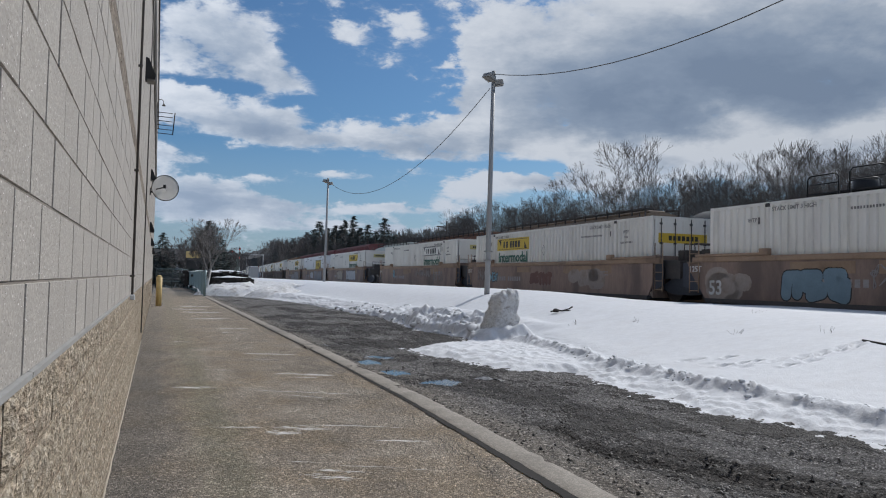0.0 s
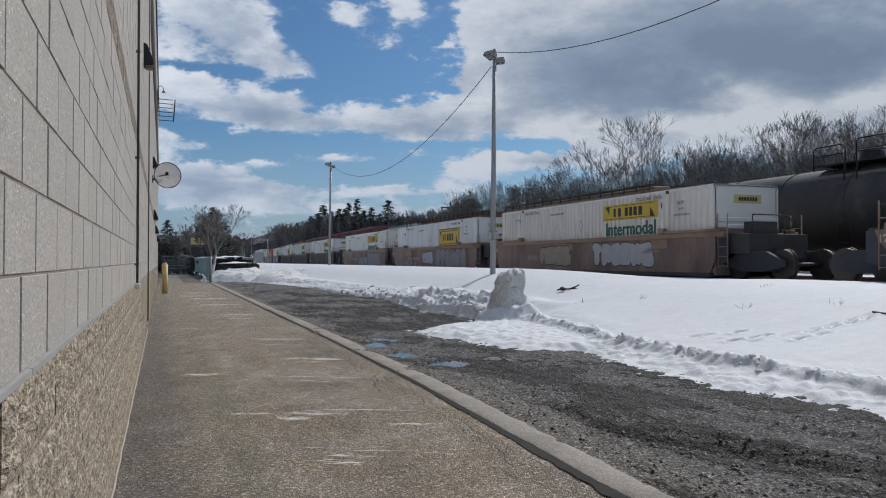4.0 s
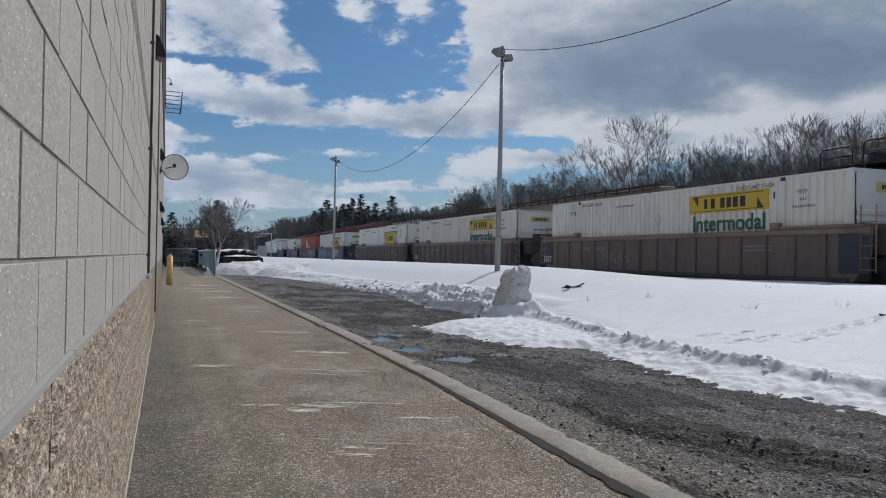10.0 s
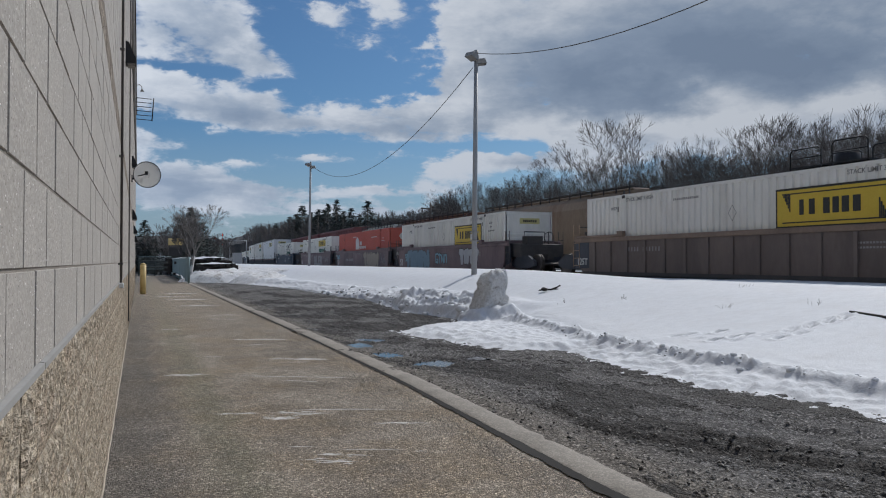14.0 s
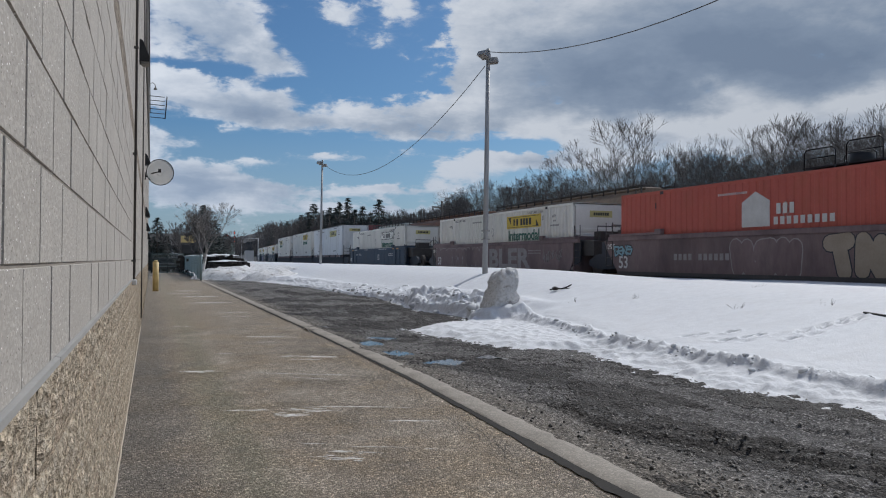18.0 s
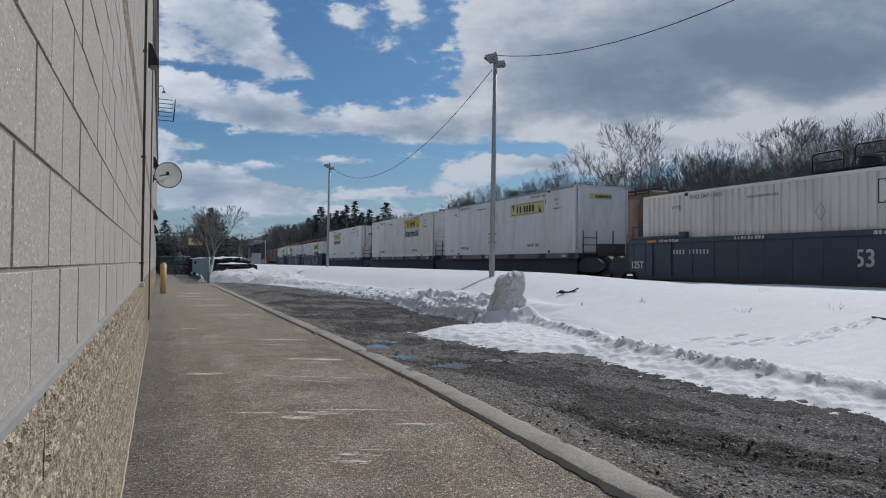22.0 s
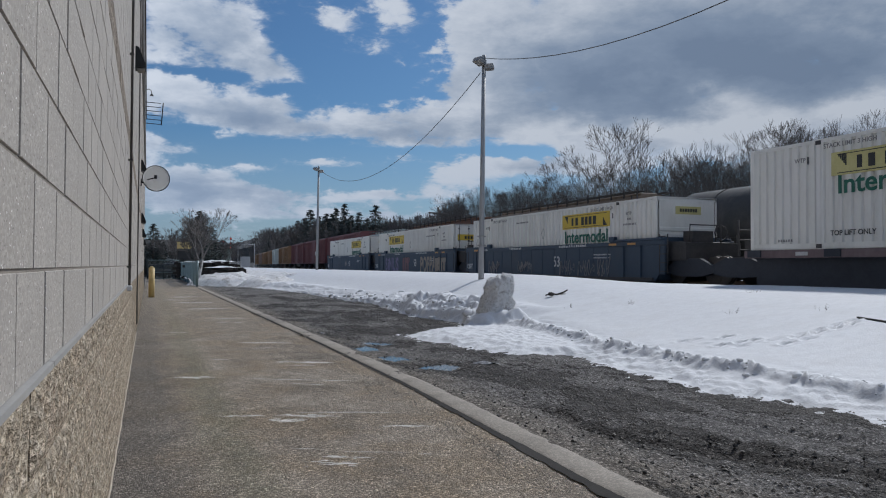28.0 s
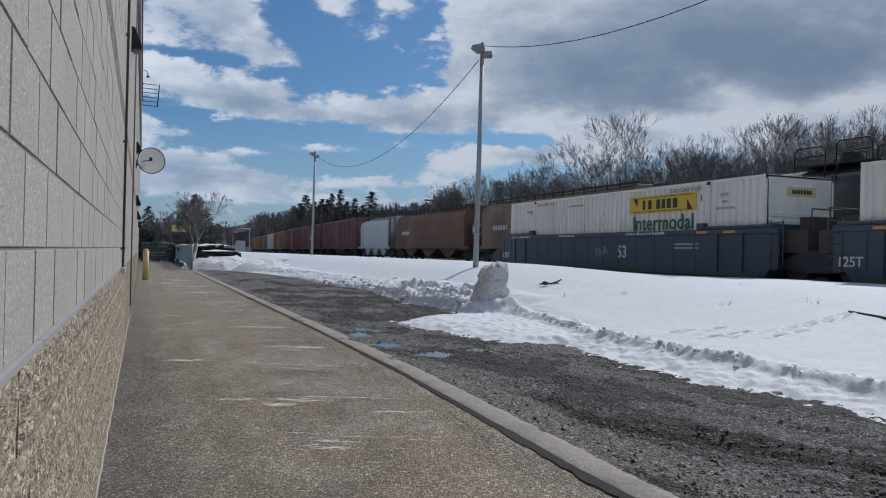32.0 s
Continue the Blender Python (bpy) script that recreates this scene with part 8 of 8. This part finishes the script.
def evergreens():
    kinds = [spruce(14, 5), spruce(14, 9), spruce(14, 13)]
    rng = random.Random(31)
    # bearing, distance, tangent of the tip's elevation
    for i, (b, dist, tan, wide) in enumerate(((16.13, 140, 0.085, 2.0), (13.81, 135, 0.086, 1.7), (13.18, 132, 0.080, 1.7), (11.3, 128, 0.0775, 2.1), (14.91, 138, 0.0745, 2.0), (12.47, 125, 0.072, 2.2), (10.4, 140, 0.062, 2.0), (16.9, 150, 0.060, 2.0), (14.3, 128, 0.070, 2.2),
                                               (9.4, 150, 0.053, 2.0), (15.5, 126, 0.066, 2.0), (11.9, 130, 0.068, 2.2), (10.9, 145, 0.066, 2.0), (12.9, 140, 0.072, 2.0), (8.4, 160, 0.046, 2.0))):
        x, y, dist = behind(b, dist)
        base = 0.8
        h = (tan * dist + 1.43 - base) * 0.95
        k = h / 14
        plant(kinds[i % 3], pose(x, y, base, 0, 0, rng.uniform(0, 360)) @ Matrix.Diagonal((k * wide, k * wide, k, 1)), "dark green spruce behind the railway", "tree", "spruces behind the railway", "spruce_tree")
    # beyond the gate: a single dark conifer and a rounded evergreen shrub
    x, y = at_bearing(3.5, 72)
    plant(bare_tree(6.2, 207, stems=3, first=0.40, levels=6, wide=0.42, up=0.16, thin=0.014, limbs=5), pose(x, y, 0.0) @ Matrix.Diagonal((0.78, 0.78, 1, 1)), "dense rounded brown tree beyond the lane end", "tree", "")
    for bear, dist, tan, wide in ((3.45, 95, 0.069, 1.9), (2.85, 98, 0.056, 2.2), (4.3, 99, 0.050, 2.2)):
        x, y = at_bearing(bear, dist)
        k = (tan * dist + 1.43) / 14
        plant(kinds[0], pose(x, y, 0.0, 0, 0, 40 * bear) @ Matrix.Diagonal((k * wide, k * wide, k, 1)), "dark conifer beyond the end of the lane", "tree", "conifers beyond the lane", "spruce_tree")
    x, y = at_bearing(1.9, 88)
    plant(bare_tree(5.6, 208, stems=2, first=0.3, levels=5, wide=0.5, up=0.2, thin=0.013, limbs=4), pose(x, y, 0.0), "small leafless tree behind the yellow sign", "tree", "")
    for bear, dist, k, w in ((0.35, 90, 0.43, 1.0), (-0.9, 94, 0.46, 1.05), (1.0, 97, 0.30, 0.95)):
        x, y = at_bearing(bear, dist)
        plant(kinds[2], pose(x, y, 0.0, 0, 0, 50 * bear) @ Matrix.Diagonal((w, w, k, 1)), "dark evergreen shrub behind the gate", "shrub", "shrubs behind the gate", "evergreen_shrub")


evergreens()


def birch():
    meshes = bare_tree(4.6, 43, stems=1, first=0.44, levels=6, limbs=4, wide=0.50, up=0.10, thin=0.006, mats=("birch", "birch_twig"), girth=0.026)
    plant(meshes, pose(3.42, 57.8, 0.1, 0, 14, 60) @ Matrix.Diagonal((1.12, 1.12, 1.2, 1)), "pale birch with bare drooping twigs beside the fence", "tree", "", "birch_tree")


birch()


def ridge(name, dist, points, material, label):
    """A distant wooded ridge as a solid of uneven outline."""
    bm = bmesh.new()
    f = curve(points)
    rows = []
    b = points[0][0]
    while b <= points[-1][0]:
        a = radians(b)
        top = dist * f(b) * (1 + 0.035 * rough(b * 3, dist, 0.8, 5)) + 1.43
        p = Vector((dist * math.sin(a), dist * math.cos(a), -1))
        q = p * 1.25
        rows.append([bm.verts.new(p), bm.verts.new((p.x, p.y, top * 0.7)), bm.verts.new((p.x * 1.05, p.y * 1.05, top)), bm.verts.new((q.x, q.y, -1))])
        b += 0.12
    for r0, r1 in zip(rows, rows[1:]):
        for i in range(3):
            bm.faces.new((r0[i], r1[i], r1[i + 1], r0[i + 1]))
    solo(name, bm, material, label, "hill", kind="structure")


ridge("backdrop_ridge", 620, [(-25, 0.012), (0, 0.012), (4, 0.022), (6, 0.030), (8, 0.040), (12, 0.050), (18, 0.055), (26, 0.05), (40, 0.04)], M["wood_far"], "dark wooded ridge in the distance")


# ---- beyond the end of the lane ----
def tie_stack(x, y, z, n, rows, turn, snowy=True):
    """A stack of creosoted sleepers with a cap of snow."""
    r = thing("sleeper_stack", pose(x, y, z, 0, 0, turn) @ Matrix.Scale(1.25, 4), "stack of dark railway sleepers under snow", "sleeper stack", "stacks of sleepers")
    rng = random.Random(int(x * 10 + y))
    for k in range(rows):
        for i in range(n):
            bm = bmesh.new()
            u = (i - (n - 1) / 2) * 0.26
            if k % 2 == 0:
                box(bm, -1.3 + rng.uniform(-0.1, 0.1), 1.3 + rng.uniform(-0.1, 0.1), u - 0.115, u + 0.115, k * 0.19, k * 0.19 + 0.18)
            else:
                box(bm, u - 0.115, u + 0.115, -1.3 + rng.uniform(-0.1, 0.1), 1.3 + rng.uniform(-0.1, 0.1), k * 0.19, k * 0.19 + 0.18)
            ob = part("sleeper", bm, M["tie"], r)
            ob.matrix_basis = pose(rng.uniform(-0.12, 0.12), rng.uniform(-0.05, 0.05), 0, 0, rng.uniform(-1.5, 1.5), rng.uniform(-5, 5))
    if snowy:
        bm = bmesh.new()
        V = {}
        for i in range(13):
            for j in range(7):
                a, b = (i / 12 - 0.5) * 2.5, (j / 6 - 0.5) * n * 0.25
                e = min(i, 12 - i, j * 2, 12 - j * 2) / 4
                V[i, j] = bm.verts.new((a, b, rows * 0.19 - 0.02 + 0.13 * min(1, e) * (0.5 + 0.8 * abs(rough(a * 2 + y, b * 2, 1.0, 3))) * (1 + 0.4 * rough(a + x, b + y, 1.5, 3))))
        for i in range(12):
            for j in range(6):
                bm.faces.new((V[i, j], V[i + 1, j], V[i + 1, j + 1], V[i, j + 1])).smooth = True
        part("snow_cap", bm, M["snow"], r, "white snow cap")


for q in ((4.7, 70.0, 0.25, 6, 6, 12), (5.9, 71.0, 0.35, 7, 6, -8), (6.0, 66.5, 0.3, 5, 4, 30), (7.3, 78.0, 0.4, 6, 4, 5), (4.2, 79.0, 0.3, 7, 6, 70)):
    tie_stack(*q)


def snow_heap(x, y, rx, ry, h, seed, mat="snow_dirty"):
    bm = bmesh.new()
    V, n = {}, 16
    for i in range(n + 1):
        for j in range(n + 1):
            u, v = i / n * 2 - 1, j / n * 2 - 1
            f = max(0.0, 1 - (u * u + v * v)) ** 0.8
            V[i, j] = bm.verts.new((u * rx, v * ry, -0.25 + f * h * (1 + 0.35 * rough(u * 2 + seed, v * 2, 1.2, 3)) + 0.08 * rough(u * 4, v * 4 + seed, 1.0, 2) * f))
    for i in range(n):
        for j in range(n):
            bm.faces.new((V[i, j], V[i + 1, j], V[i + 1, j + 1], V[i, j + 1])).smooth = True
    solo("ploughed_snow", bm, M[mat], "dirty ploughed snow heap at the lane end", "snow heap", "snow heaps", m=pose(x, y, 0.1))


for q in ((5.0, 57.0, 2.6, 2.2, 0.9, 1), (8.0, 54.0, 2.4, 3.0, 0.85, 4), (10.0, 60.0, 3.0, 3.5, 1.0, 8), (6.4, 62.0, 2.5, 2.0, 1.0, 12), (5.2, 64.5, 1.8, 2.0, 0.9, 15), (12.5, 72.0, 3.5, 4.0, 1.0, 18, "snow"), (2.45, 97.0, 1.5, 2.0, 2.3, 21, "snow")):
    snow_heap(*q)


def house(x, y, w, d, h, roof_h, wall, turn, label, windows=3, storeys=1):
    r = thing("house", pose(x, y, 0.0, 0, 0, turn), label, "house", "buildings beyond the lane")
    part("wall", boxes((-w / 2, w / 2, -d / 2, d / 2, -0.3, h)), M[wall], r)
    bm = bmesh.new()
    prism(bm, [(-d / 2 - 0.4, h - 0.05), (0, h + roof_h), (d / 2 + 0.4, h - 0.05), (d / 2 + 0.4, h + 0.12), (0, h + roof_h + 0.2), (-d / 2 - 0.4, h + 0.12)], "x", -w / 2 - 0.4, w / 2 + 0.4)
    part("roof", bm, M["roof"], r)
    for s in range(storeys):
        for i in range(windows):
            xa = (i + 0.5) / windows * w - w / 2
            za = 1.0 + s * 2.7
            wn = part("window", boxes((xa - 0.55, xa + 0.55, -d / 2 - 0.06, -d / 2 + 0.02, za - 0.08, za + 1.38)), M["flash"], r)
            part("pane", boxes((xa - 0.45, xa + 0.45, -d / 2 - 0.08, -d / 2 - 0.061, za, za + 1.3)), M["glass"], wn)
    return r


def beyond():
    hx, hy = at_bearing(2.6, 105)
    house(hx, hy, 7.5, 7, 3.0, 1.0, "shed", 4, "dark grey low building behind bare trees", 4)
    hx, hy = at_bearing(5.05, 140)
    house(hx, hy, 2.6, 3, 4.4, 1.3, "house", 84, "small mint green gabled house by the tracks", 1)
    hx, hy = at_bearing(0.4, 120)
    house(hx, hy, 9, 8, 3.8, 1.2, "flash", 6, "pale house beyond the evergreen shrubs", 4)
    # yellow sign board on posts
    x, y = at_bearing(2.42, 84)
    r = thing("sign_board", pose(x, y, 0), "plain yellow sign board on dark posts", "sign")
    part("board", boxes((-0.72, 0.72, -0.06, 0.06, 3.15, 3.85), bevel=0.02), M["yellow"], r)
    for xa in (-0.6, 0.6):
        part("post", boxes((xa - 0.06, xa + 0.06, 0.06, 0.16, -0.2, 3.6)), M["pipe"], r)
    part("lower_panel", boxes((-0.62, 0.62, -0.03, 0.03, 2.0, 2.9)), M["roof"], r)
    # railway signals showing red
    for bear, dist, heads in ((5.62, 118, (3.77, 4.43, 5.1)), (5.13, 118, (4.65,))):
        x, y = at_bearing(bear, dist)
        r = thing("railway_signal", pose(x, y, 0.3), "railway signal mast with red lights lit", "signal", "railway signals")
        bm = bmesh.new()
        rod(bm, (0, 0.12, 0), (0, 0.12, heads[-1] + 0.4), 0.07, 0.06, 8)
        part("mast", bm, M["galv"], r)
        for z in heads:
            hd = part("signal_head", boxes((-0.13, 0.13, -0.06, 0.06, z - 0.18, z + 0.18)), M["black"], r)
            bm = bmesh.new()
            rod(bm, (0, -0.09, z), (0, -0.061, z), 0.06, 0.06, 12)
            part("red_lens", bm, M["red_light"], hd, "glowing red lens")
    x, y = at_bearing(6.55, 122)
    r = thing("signal_hut", pose(x, y, 0.2), "pale metal relay cabinet frame beside the signals", "cabinet")
    part("cabinet", boxes((-0.5, 0.9, -0.5, 0.5, 0, 2.6), bevel=0.03), M["galv"], r)
    for xa in (-0.9, 1.6):
        bm = bmesh.new()
        rod(bm, (xa, 0, 0), (xa, 0, 4.6), 0.06, 0.06, 8)
        part("frame_post", bm, M["galv"], r)
    bm = bmesh.new()
    rod(bm, (-0.9, 0, 4.5), (1.6, 0, 4.5), 0.05, 0.05, 8)
    part("frame_beam", bm, M["galv"], r)
    # parked vehicles behind the gate
    for bear, dist, turn, lab in ((0.75, 87, 8, "grey parked pickup behind the gate"), (1.75, 93, 95, "dark parked car behind the gate")):
        x, y = at_bearing(bear, dist)
        r = thing("parked_car", pose(x, y, 0, 0, 0, turn), lab, "car", "parked cars")
        bm = bmesh.new()
        prism(bm, [(-2.2, 0.35), (-2.25, 0.85), (-1.3, 0.98), (-0.75, 1.5), (0.9, 1.55), (1.5, 1.0), (2.2, 0.92), (2.25, 0.35)], "x", -0.88, 0.88)
        part("body", bm, M["car_paint"], r)
        part("windscreen", boxes((-0.8, 0.8, -1.15, -1.08, 1.02, 1.38)), M["glass"], r)
        for sx in (-1, 1):
            part("side_glass", boxes((sx * 0.885 - 0.006, sx * 0.885 + 0.006, -0.7, 0.9, 1.05, 1.42)), M["glass"], r)
            for ya in (-1.4, 1.4):
                bm = bmesh.new()
                rod(bm, (sx * 0.75, ya, 0.34), (sx * 0.93, ya, 0.34), 0.34, 0.34, 14)
                part("wheel", bm, M["black"], r)
    # utility poles
    for bear, dist, top in ((20.85, 92, 0.078), (11.9, 112, 0.062), (3.3, 130, 0.040)):
        x, y = at_bearing(bear, dist)
        h = top * dist + 1.43
        r = thing("utility_pole", pose(x, y, 0, 0, 0, bear), "weathered wooden utility pole with a cross-arm", "utility pole", "utility poles")
        bm = bmesh.new()
        rod(bm, (0, 0, -0.3), (0, 0, h), 0.16, 0.11, 8)
        part("pole", bm, M["bark"], r)
        if bear > 15:
            part("cross_arm", boxes((-1.5, 1.5, -0.07, 0.07, h - 0.85, h - 0.68)), M["bark"], r)


beyond()


# ---- what moves ----
def motions():
    times = [32.0 * i / 16 for i in range(17)]
    for ob, s0, z in MOVERS:
        walk(ob, [(t, on_track(s0 - travelled(t), 1.295, z)) for t in times])
    # the wheels roll under their cars
    turns = [0.05 * i for i in range(641)]
    for wheel, dy in ROLLING:
        walk(wheel, [(t, pose(0, dy, 0.46, math.degrees(travelled(t) / 0.46))) for t in turns])


motions()
